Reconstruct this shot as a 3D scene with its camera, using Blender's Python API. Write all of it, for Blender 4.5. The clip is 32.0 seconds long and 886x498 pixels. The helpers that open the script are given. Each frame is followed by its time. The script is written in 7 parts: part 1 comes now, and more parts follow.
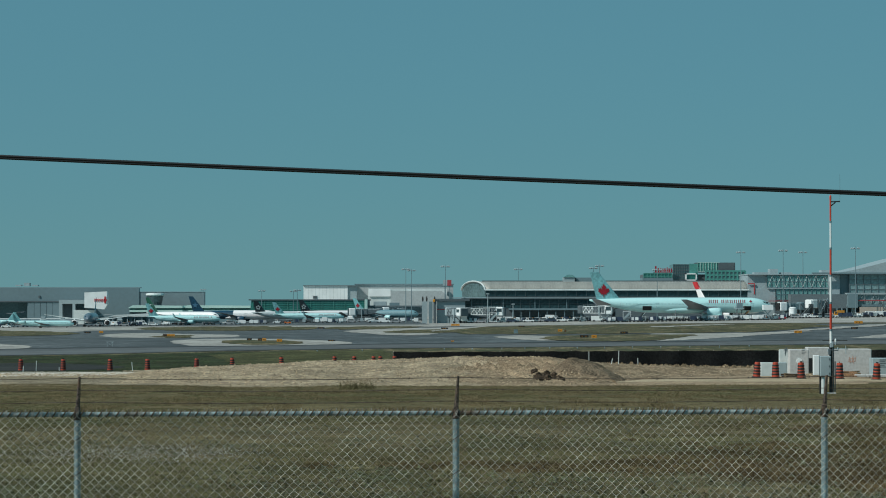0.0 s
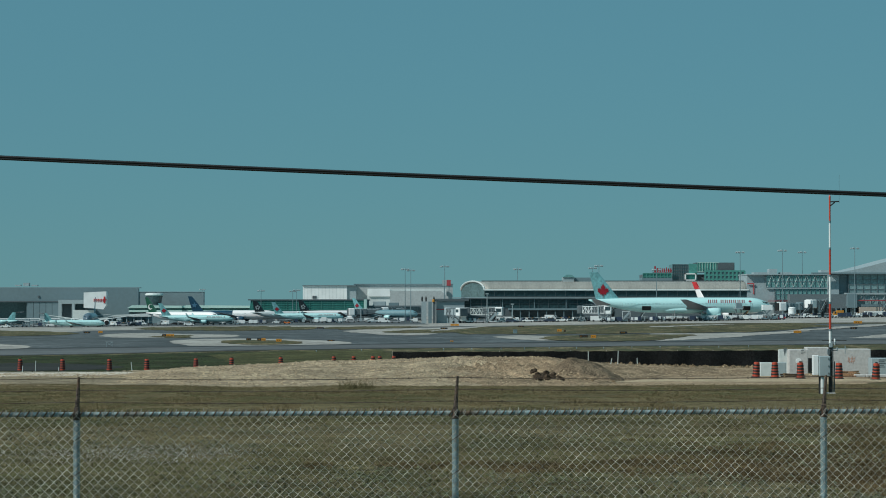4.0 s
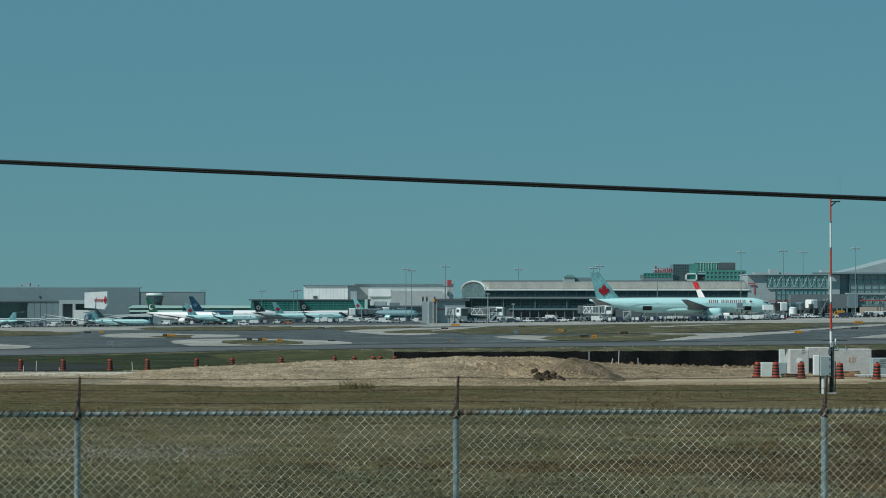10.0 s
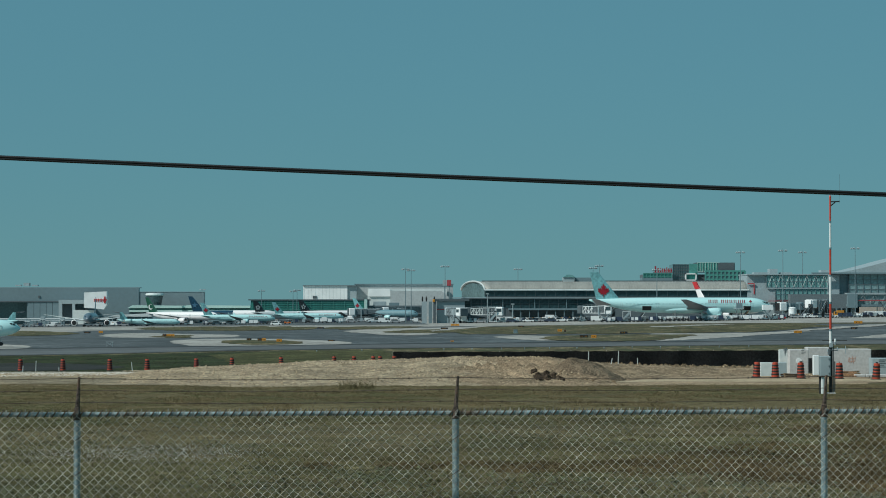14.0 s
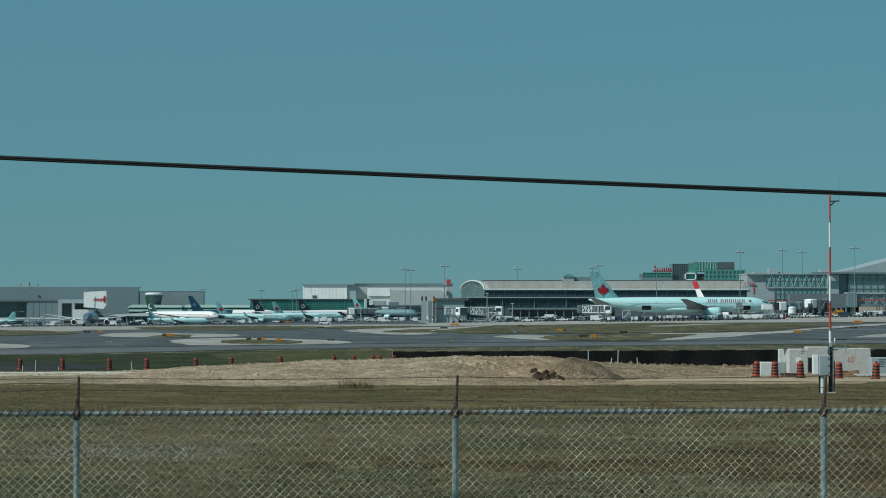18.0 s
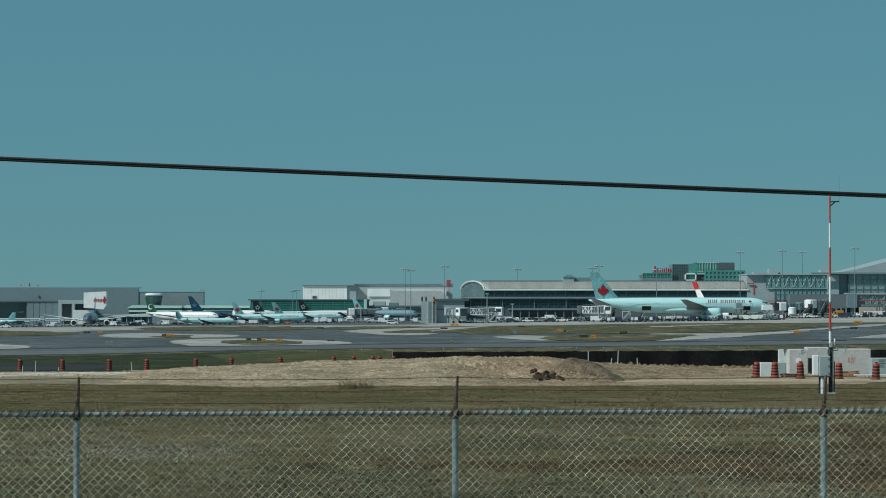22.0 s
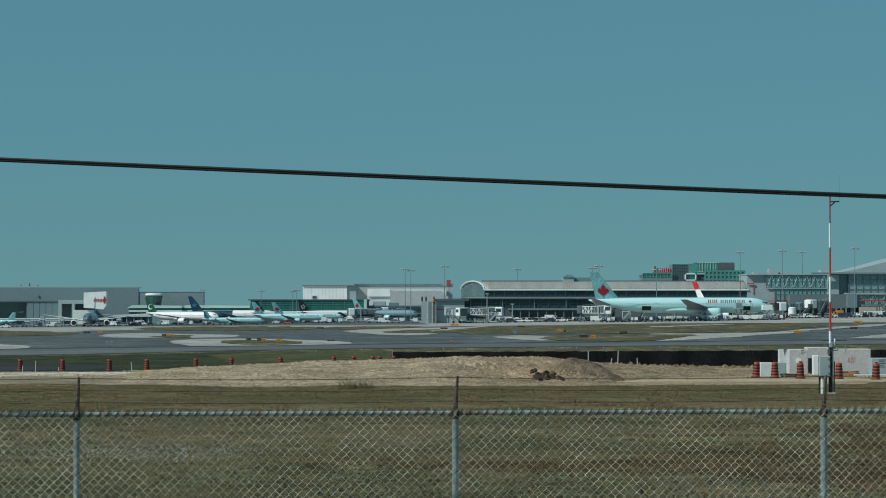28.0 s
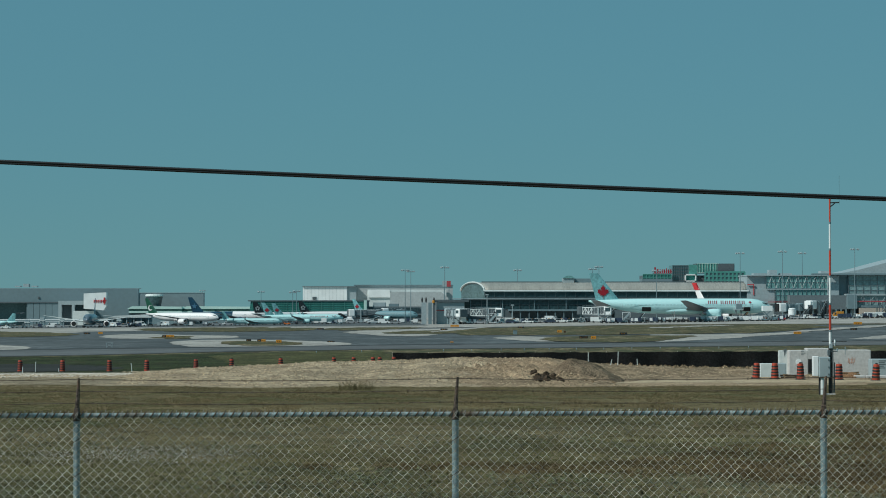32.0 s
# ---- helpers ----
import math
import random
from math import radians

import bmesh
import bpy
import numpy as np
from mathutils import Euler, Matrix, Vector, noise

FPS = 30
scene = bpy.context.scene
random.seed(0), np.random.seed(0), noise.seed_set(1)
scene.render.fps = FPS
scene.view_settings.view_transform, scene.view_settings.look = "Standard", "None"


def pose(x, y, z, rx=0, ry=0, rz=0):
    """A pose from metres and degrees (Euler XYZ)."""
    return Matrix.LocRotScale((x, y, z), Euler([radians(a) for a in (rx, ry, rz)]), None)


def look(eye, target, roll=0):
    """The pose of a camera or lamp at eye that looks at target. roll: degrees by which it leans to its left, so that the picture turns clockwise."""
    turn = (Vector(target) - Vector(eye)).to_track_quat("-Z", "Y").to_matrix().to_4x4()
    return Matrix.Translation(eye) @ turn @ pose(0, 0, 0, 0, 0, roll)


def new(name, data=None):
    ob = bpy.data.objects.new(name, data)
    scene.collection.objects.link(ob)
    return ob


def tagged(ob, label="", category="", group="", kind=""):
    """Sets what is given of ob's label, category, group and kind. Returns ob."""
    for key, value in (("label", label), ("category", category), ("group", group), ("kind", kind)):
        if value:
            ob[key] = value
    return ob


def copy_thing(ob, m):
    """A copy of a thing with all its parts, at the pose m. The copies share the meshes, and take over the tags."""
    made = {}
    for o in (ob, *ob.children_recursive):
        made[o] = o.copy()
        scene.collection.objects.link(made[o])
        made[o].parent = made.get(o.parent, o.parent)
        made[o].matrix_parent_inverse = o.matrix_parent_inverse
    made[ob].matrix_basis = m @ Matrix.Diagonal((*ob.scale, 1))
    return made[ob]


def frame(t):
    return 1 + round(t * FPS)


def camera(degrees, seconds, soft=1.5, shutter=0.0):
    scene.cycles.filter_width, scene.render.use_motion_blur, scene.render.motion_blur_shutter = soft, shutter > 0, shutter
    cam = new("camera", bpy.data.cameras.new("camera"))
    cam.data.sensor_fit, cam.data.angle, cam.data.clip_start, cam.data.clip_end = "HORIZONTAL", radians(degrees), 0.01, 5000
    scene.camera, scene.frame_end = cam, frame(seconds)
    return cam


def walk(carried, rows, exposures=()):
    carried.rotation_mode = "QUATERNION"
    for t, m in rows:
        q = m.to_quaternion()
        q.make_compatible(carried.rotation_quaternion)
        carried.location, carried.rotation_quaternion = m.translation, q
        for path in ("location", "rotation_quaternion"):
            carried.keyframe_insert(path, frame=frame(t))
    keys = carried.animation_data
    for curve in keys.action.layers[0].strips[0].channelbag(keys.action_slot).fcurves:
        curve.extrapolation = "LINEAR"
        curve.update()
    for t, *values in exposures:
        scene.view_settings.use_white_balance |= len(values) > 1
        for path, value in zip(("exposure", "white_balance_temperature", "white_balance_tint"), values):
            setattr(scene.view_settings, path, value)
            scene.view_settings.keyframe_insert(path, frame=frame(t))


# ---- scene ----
# Camera: a locked-off long lens on a raised spot behind the perimeter fence.
cam = camera(20.0, 32.0, soft=1.0)
def eye(yaw=0.0, tilt=0.0):
    return pose(0, 0, 7.9, 91.2758 + tilt, 0, yaw)
walk(cam, [(0, eye(0.015)), (1, eye(0.018)), (1.5, eye()), (9.4, eye()), (10, eye(0.018)), (11, eye(0.016)), (11.6, eye()),
           (12, eye()), (12.5, eye(0.018)), (13, eye()), (13.5, eye(0.018)), (14.2, eye(0.005)), (17, eye()), (18, eye(0, -0.012)),
           (19.6, eye()), (28.4, eye()), (29, eye(0.018)), (30, eye(0.016)), (30.6, eye()), (31.7, eye()), (32, eye(0, 0.022))],
     exposures=[(0, 0.0), (32, 0.0)])

# Daylight: sun behind and to one side, clear late-summer sky.
SUN_EL, SUN_AZ = radians(42), radians(62)
world = bpy.data.worlds.new("sky")
scene.world = world
world.use_nodes = True
wn = world.node_tree
wn.nodes.clear()
sky = wn.nodes.new("ShaderNodeTexSky")
sky.sky_type, sky.sun_disc = "NISHITA", False
sky.sun_elevation, sky.sun_rotation = SUN_EL, math.pi + SUN_AZ
sky.altitude, sky.air_density, sky.dust_density, sky.ozone_density = 170, 1.0, 0.0, 4.0
tone = wn.nodes.new("ShaderNodeMixRGB")
tone.blend_type = "MULTIPLY"
tone.inputs[0].default_value = 1.0
tone.inputs[2].default_value = (0.62, 1.0, 1.15, 1)
haze = wn.nodes.new("ShaderNodeMixRGB")
haze.inputs[0].default_value = 0.8
haze.inputs[2].default_value = (1.42, 3.95, 4.75, 1)
bg = wn.nodes.new("ShaderNodeBackground")
bg.inputs[1].default_value = 0.0618
wo = wn.nodes.new("ShaderNodeOutputWorld")
wn.links.new(sky.outputs[0], tone.inputs[1])
wn.links.new(tone.outputs[0], haze.inputs[1])
wn.links.new(haze.outputs[0], bg.inputs[0])
wn.links.new(bg.outputs[0], wo.inputs[0])
sun_data = bpy.data.lights.new("sun", "SUN")
sun_data.energy, sun_data.angle, sun_data.color = 3.4, radians(0.53), (1.0, 0.965, 0.91)
sun = new("sun", sun_data)
to_sun = Vector((-math.sin(SUN_AZ) * math.cos(SUN_EL), -math.cos(SUN_AZ) * math.cos(SUN_EL), math.sin(SUN_EL)))
sun.matrix_world = look(to_sun * 100, (0, 0, 0))


# ---- materials ----
def mat(name, color, rough=0.6, metal=0.0, vary=0.12, scale=1.0, bump=0.0, spread=None, stain=None, stain_at=0.62, coat=0.0, spec=0.5):
    """Paint, plaster, soil or metal: base colour with two scales of variation, optional stain colour, relief."""
    m = bpy.data.materials.new(name)
    m.use_nodes = True
    nt = m.node_tree
    p = nt.nodes["Principled BSDF"]
    p.inputs["Roughness"].default_value, p.inputs["Metallic"].default_value = rough, metal
    p.inputs["Coat Weight"].default_value, p.inputs["Specular IOR Level"].default_value = coat, spec
    co = nt.nodes.new("ShaderNodeTexCoord")
    big, fine = nt.nodes.new("ShaderNodeTexNoise"), nt.nodes.new("ShaderNodeTexNoise")
    big.inputs["Scale"].default_value, big.inputs["Detail"].default_value = scale * 0.35, 4
    fine.inputs["Scale"].default_value, fine.inputs["Detail"].default_value = scale * 4.0, 5
    mp = nt.nodes.new("ShaderNodeMapping")
    if spread:
        mp.inputs["Scale"].default_value = spread
    nt.links.new(co.outputs["Object"], mp.inputs[0])
    for n in (big, fine):
        nt.links.new(mp.outputs[0], n.inputs["Vector"])
    lo = tuple(c * (1 - vary) for c in color) + (1,)
    hi = tuple(min(1, c * (1 + vary)) for c in color) + (1,)
    ra, rb = nt.nodes.new("ShaderNodeMixRGB"), nt.nodes.new("ShaderNodeMixRGB")
    ra.inputs[1].default_value, ra.inputs[2].default_value = lo, hi
    spans = []
    for n in (big, fine):
        mr = nt.nodes.new("ShaderNodeMapRange")
        mr.inputs["From Min"].default_value, mr.inputs["From Max"].default_value = 0.34, 0.66
        nt.links.new(n.outputs[0], mr.inputs["Value"])
        spans.append(mr.outputs["Result"])
    nt.links.new(spans[0], ra.inputs[0])
    rb.blend_type = "OVERLAY"
    rb.inputs[0].default_value = min(0.8, vary * 1.5)
    nt.links.new(ra.outputs[0], rb.inputs[1])
    nt.links.new(spans[1], rb.inputs[2])
    last = rb.outputs[0]
    if stain:
        st = nt.nodes.new("ShaderNodeMixRGB")
        cr = nt.nodes.new("ShaderNodeValToRGB")
        cr.color_ramp.elements[0].position, cr.color_ramp.elements[1].position = stain_at - 0.06, stain_at + 0.06
        sn = nt.nodes.new("ShaderNodeTexNoise")
        sn.inputs["Scale"].default_value, sn.inputs["Detail"].default_value = scale, 6
        nt.links.new(mp.outputs[0], sn.inputs["Vector"])
        nt.links.new(sn.outputs[0], cr.inputs[0])
        nt.links.new(cr.outputs[0], st.inputs[0])
        nt.links.new(last, st.inputs[1])
        st.inputs[2].default_value = tuple(stain) + (1,)
        last = st.outputs[0]
    nt.links.new(last, p.inputs["Base Color"])
    if bump:
        bp = nt.nodes.new("ShaderNodeBump")
        bp.inputs["Strength"].default_value, bp.inputs["Distance"].default_value = bump, 0.3 / scale
        nt.links.new(fine.outputs[0], bp.inputs["Height"])
        nt.links.new(bp.outputs[0], p.inputs["Normal"])
    return m


GRASS = mat("dry_grass_ground", (0.132, 0.114, 0.060), 0.95, vary=0.30, scale=0.9, bump=0.4, spread=(0.35, 0.4, 1), stain=(0.092, 0.090, 0.044), stain_at=0.57, spec=0.1)
FIELD = mat("airfield_grass", (0.122, 0.108, 0.062), 0.95, vary=0.45, scale=0.8, spread=(0.5, 0.12, 1), stain=(0.066, 0.074, 0.040), stain_at=0.52, spec=0.1)
ASPHALT = mat("asphalt", (0.084, 0.099, 0.103), 0.85, vary=0.3, scale=0.4, spread=(0.35, 0.2, 1), stain=(0.059, 0.071, 0.074), stain_at=0.56, spec=0.3)
CONCRETE = mat("pale_concrete", (0.345, 0.345, 0.315), 0.85, vary=0.16, scale=0.5, spread=(0.5, 0.2, 1), stain=(0.24, 0.24, 0.225), stain_at=0.58, spec=0.2)
VERGE = mat("green_verge", (0.034, 0.047, 0.020), 0.95, vary=0.5, scale=1.3, spread=(0.5, 0.35, 1), stain=(0.052, 0.045, 0.026), stain_at=0.58, spec=0.1)
RUNWAY = mat("runway_asphalt", (0.108, 0.119, 0.121), 0.85, vary=0.16, scale=0.3, spread=(0.25, 0.25, 1), stain=(0.09, 0.094, 0.094), stain_at=0.6, spec=0.3)
TAR = mat("tar_line", (0.02, 0.022, 0.022), 0.8, vary=0.2, scale=0.3)
OLD_TAR = mat("old_dark_asphalt", (0.032, 0.033, 0.030), 0.9, vary=0.4, scale=0.6, spread=(0.3, 1.2, 1), spec=0.15)
GRAVEL = mat("light_gravel", (0.56, 0.52, 0.44), 0.95, vary=0.25, scale=1.0, bump=0.5, spec=0.15)
DIRT = mat("tan_dirt", (0.378, 0.312, 0.212), 0.95, vary=0.28, scale=0.9, bump=0.9, stain=(0.26, 0.21, 0.145), stain_at=0.56, spec=0.1)
EARTH = mat("brown_earth", (0.278, 0.213, 0.138), 0.95, vary=0.3, scale=0.9, bump=0.9, stain=(0.215, 0.16, 0.105), stain_at=0.6, spec=0.1)
PALE_SAND = mat("pale_sand", (0.47, 0.385, 0.26), 0.95, vary=0.2, scale=0.9, bump=0.8, stain=(0.34, 0.27, 0.175), stain_at=0.6, spec=0.1)
SANDY = mat("sandy_flat", (0.385, 0.297, 0.195), 0.95, vary=0.25, scale=0.9, bump=0.9, stain=(0.24, 0.185, 0.125), stain_at=0.6, spec=0.1)
CLOD = mat("pale_clods", (0.35, 0.28, 0.185), 0.95, vary=0.35, scale=1.0, spec=0.1)
LOAM = mat("brown_clods", (0.23, 0.175, 0.11), 0.95, vary=0.3, scale=2.5, bump=0.9, spec=0.1)
FENCE_PAINT = mat("pale_blue_galvanised", (0.225, 0.315, 0.33), 0.6, 0.0, vary=0.16, scale=9, stain=(0.15, 0.13, 0.10), stain_at=0.68, spec=0.3)
RAIL_PAINT = mat("rust_spotted_rail", (0.25, 0.345, 0.36), 0.6, 0.0, vary=0.2, scale=2.6, stain=(0.15, 0.115, 0.08), stain_at=0.60, spec=0.3)
WIRE_ZINC = mat("galvanised_wire", (0.44, 0.43, 0.385), 0.6, 0.1, vary=0.35, scale=5, stain=(0.27, 0.22, 0.16), stain_at=0.62, spec=0.3)
RUST = mat("dark_rusty_iron", (0.075, 0.058, 0.046), 0.8, 0.1, vary=0.4, scale=14, bump=0.3, stain=(0.13, 0.085, 0.055), stain_at=0.58)
BLACK = mat("black_rubber", (0.012, 0.014, 0.015), 0.55, vary=0.2, scale=5)
FABRIC = mat("black_silt_fabric", (0.018, 0.02, 0.02), 0.9, vary=0.3, scale=1.5, bump=0.5)
# Greys and whites lean to cyan: distance haze put into the building colours.
GREY = mat("grey_cladding", (0.149, 0.229, 0.254), 0.6, vary=0.03, scale=0.12)
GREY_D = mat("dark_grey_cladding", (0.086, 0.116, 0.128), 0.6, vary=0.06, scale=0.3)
GREY_S = mat("slate_grey_cladding", (0.130, 0.170, 0.185), 0.6, vary=0.05, scale=0.3)
GREY_L = mat("light_grey_panel", (0.315, 0.40, 0.42), 0.5, vary=0.05, scale=0.3)
WHITE = mat("white_paint", (0.80, 0.86, 0.855), 0.45, vary=0.06, scale=0.5)
OFFWHITE = mat("weathered_white", (0.58, 0.655, 0.645), 0.55, vary=0.09, scale=0.5)
ROOF = mat("ribbed_metal_roof", (0.315, 0.325, 0.295), 0.55, 0.1, vary=0.10, scale=0.4, spread=(2, 0.3, 0.3))
# Base colour lifted to bluish teal in place of a stronger sky reflection.
GLASS_D = mat("dark_glazing", (0.040, 0.072, 0.083), 0.12, vary=0.2, scale=0.25)
GLASS_T = mat("teal_glazing", (0.088, 0.168, 0.178), 0.18, vary=0.12, scale=0.25)
GLASS_M = mat("mid_green_panel", (0.075, 0.28, 0.245), 0.35, vary=0.1, scale=0.3)
GLASS_N = mat("deep_teal_glazing", (0.022, 0.054, 0.062), 0.10, vary=0.25, scale=0.2)
# Paler teal with the distance haze mixed into the glass colour.
GLASS_H = mat("haze_tinted_teal_glazing", (0.20, 0.32, 0.33), 0.2, vary=0.15, scale=0.25)
GLASS_G = mat("green_glazing", (0.034, 0.19, 0.162), 0.15, vary=0.2, scale=0.25)
GLASS_L = mat("pale_green_glazing", (0.15, 0.34, 0.335), 0.2, vary=0.15, scale=0.3)
PALE_G = mat("pale_green_band", (0.50, 0.73, 0.67), 0.5, vary=0.06, scale=0.3)
BEIGE = mat("beige_wall", (0.42, 0.37, 0.31), 0.7, vary=0.05, scale=0.3)
RED = mat("red_paint", (0.50, 0.03, 0.035), 0.45, vary=0.08, scale=1)
LEAF_RED = mat("deep_red_emblem", (0.30, 0.010, 0.022), 0.4, vary=0.10, scale=1)
ORANGE = mat("orange_plastic", (0.44, 0.064, 0.03), 0.45, vary=0.1, scale=4, stain=(0.30, 0.06, 0.03), stain_at=0.66)
YELLOW = mat("yellow_paint", (0.58, 0.25, 0.025), 0.5, vary=0.1, scale=2)
AC_BODY = mat("ice_blue_airframe", (0.48, 0.79, 0.79), 0.28, vary=0.03, scale=0.3, coat=0.5)
AC_FIN = mat("teal_fin", (0.165, 0.405, 0.43), 0.3, vary=0.17, scale=0.25, coat=0.4)
WHITE_AIR = mat("white_airframe", (0.86, 0.88, 0.875), 0.28, vary=0.03, scale=0.3, coat=0.5)
GREY_AIR = mat("grey_wing", (0.17, 0.19, 0.21), 0.4, vary=0.1, scale=0.5)
BLUE_AIR = mat("deep_blue_fin", (0.008, 0.048, 0.088), 0.3, vary=0.2, scale=0.5, coat=0.4)
GREEN_AIR = mat("dark_green_fin", (0.008, 0.075, 0.045), 0.3, vary=0.1, scale=0.5, coat=0.4)
DARK_AIR = mat("black_fin", (0.02, 0.026, 0.03), 0.3, vary=0.1, scale=0.5, coat=0.4)
ALU = mat("bare_metal", (0.5, 0.5, 0.5), 0.35, 0.8, vary=0.08, scale=1)
CONC_B = mat("cast_concrete", (0.50, 0.515, 0.50), 0.85, vary=0.07, scale=1.2, bump=0.05, stain=(0.33, 0.34, 0.33), stain_at=0.66)
LEAF_G = mat("grass_blades_green", (0.119, 0.119, 0.055), 0.85, vary=0.3, scale=0.8, spec=0.15)
LEAF_T = mat("grass_blades_straw", (0.182, 0.148, 0.082), 0.85, vary=0.25, scale=0.8, spec=0.15)
LEAF_D = mat("dark_weeds", (0.078, 0.066, 0.034), 0.85, vary=0.25, scale=0.6, spec=0.15)
PETAL = mat("white_petals", (0.50, 0.49, 0.45), 0.85, vary=0.25, scale=3, spec=0.1)


# ---- mesh helpers ----
def part(name, bm, material, parent=None, label="", smooth=False):
    me = bpy.data.meshes.new(name)
    bm.to_mesh(me)
    bm.free()
    me.materials.append(material)
    if smooth:
        for f in me.polygons:
            f.use_smooth = True
    ob = new(name, me)
    if parent:
        ob.parent = parent
    if label:
        ob["label"] = label
    return ob


def thing(name, x, y, z, label, category, group="", yaw=0.0):
    e = new(name)
    e.empty_display_size = 0.3
    e.matrix_basis = pose(x, y, z, 0, 0, yaw)
    return tagged(e, label, category, group)


def box(bm, x0, x1, y0, y1, z0, z1, bevel=0.0):
    r = bmesh.ops.create_cube(bm, size=1.0)
    vs = r["verts"]
    for v in vs:
        v.co = Vector((x0 if v.co.x < 0 else x1, y0 if v.co.y < 0 else y1, z0 if v.co.z < 0 else z1))
    if bevel:
        es = list({e for v in vs for e in v.link_edges})
        bmesh.ops.bevel(bm, geom=es, offset=bevel, segments=1, affect="EDGES")
    return bm


def boxes(*rows, bevel=0.0):
    bm = bmesh.new()
    for r in rows:
        box(bm, *r, bevel=bevel)
    return bm


def rod(bm, a, b, r, n=8, r2=None):
    """A capped tube from a to b."""
    a, b = Vector(a), Vector(b)
    d = b - a
    m = Matrix.Translation((a + b) / 2) @ d.to_track_quat("Z", "Y").to_matrix().to_4x4()
    bmesh.ops.create_cone(bm, cap_ends=True, segments=n, radius1=r, radius2=r if r2 is None else r2, depth=d.length, matrix=m)
    return bm


def rods(rows, r, n=8):
    bm = bmesh.new()
    for a, b in rows:
        rod(bm, a, b, r, n)
    return bm


def lathe(bm, profile, n=16, at=(0, 0, 0), axis="Z"):
    """Turn (radius, height) pairs about an axis; ends are capped."""
    rings = []
    for r, h in profile:
        ring = []
        for i in range(n):
            a = 2 * math.pi * i / n
            p = (r * math.cos(a), r * math.sin(a), h) if axis == "Z" else (h, r * math.cos(a), r * math.sin(a))
            ring.append(bm.verts.new(Vector(p) + Vector(at)))
        rings.append(ring)
    for p, q in zip(rings, rings[1:]):
        for i in range(n):
            bm.faces.new((p[i], p[(i + 1) % n], q[(i + 1) % n], q[i]))
    bm.faces.new(rings[0][::-1])
    bm.faces.new(rings[-1])
    bmesh.ops.recalc_face_normals(bm, faces=bm.faces)
    return bm


def plate(bm, pts, y0, y1):
    """A flat polygon in x and z, given a thickness from y0 to y1."""
    a = [bm.verts.new((x, y0, z)) for x, z in pts]
    b = [bm.verts.new((x, y1, z)) for x, z in pts]
    n = len(pts)
    bm.faces.new(a)
    bm.faces.new(b[::-1])
    for i in range(n):
        bm.faces.new((a[i], b[i], b[(i + 1) % n], a[(i + 1) % n]))
    bmesh.ops.recalc_face_normals(bm, faces=bm.faces)
    return bm


def tube(bm, pts, r, n=8):
    """One continuous round sweep along a line of points that runs mostly along x."""
    rings = []
    for p in pts:
        rings.append([bm.verts.new(Vector(p) + Vector((0, r * math.cos(2 * math.pi * k / n), r * math.sin(2 * math.pi * k / n)))) for k in range(n)])
    for p, q in zip(rings, rings[1:]):
        for k in range(n):
            bm.faces.new((p[k], p[(k + 1) % n], q[(k + 1) % n], q[k]))
    bm.faces.new(rings[0][::-1])
    bm.faces.new(rings[-1])
    bmesh.ops.recalc_face_normals(bm, faces=bm.faces)
    return bm


# ---- ground ----
LIE = [(-200, 4.9, 0), (20, 4.9, 0), (171, 2.9, 0), (234, 1.7, 0), (300, 1.0, 0.001), (440, 0.65, 0.0044), (500, 0.65, 0.0044), (1020, -0.16, 0.0154), (5000, -0.16, 0.0154)]


def lie(x, y):
    """Height of the natural ground: it falls from the fence to the runway and tilts a little across the apron."""
    x = max(-300, min(300, x))
    for (a, z, k), (b, z2, k2) in zip(LIE, LIE[1:]):
        if y <= b:
            u = max(0, (y - a) / (b - a))
            return z + (z2 - z) * u + (k + (k2 - k) * u) * x
    return -0.16 + 0.0154 * x


def sheet(name, xs, ys, rise, material, warp=None):
    bm = bmesh.new()
    grid = []
    for y in ys:
        row = []
        for x in xs:
            z = lie(x, y) + rise + (warp(x, y) if warp else 0)
            row.append(bm.verts.new((x, y, z)))
        grid.append(row)
    for p, q in zip(grid, grid[1:]):
        for i in range(len(xs) - 1):
            bm.faces.new((p[i], p[i + 1], q[i + 1], q[i]))
    return tagged(part(name, bm, material), kind="structure")


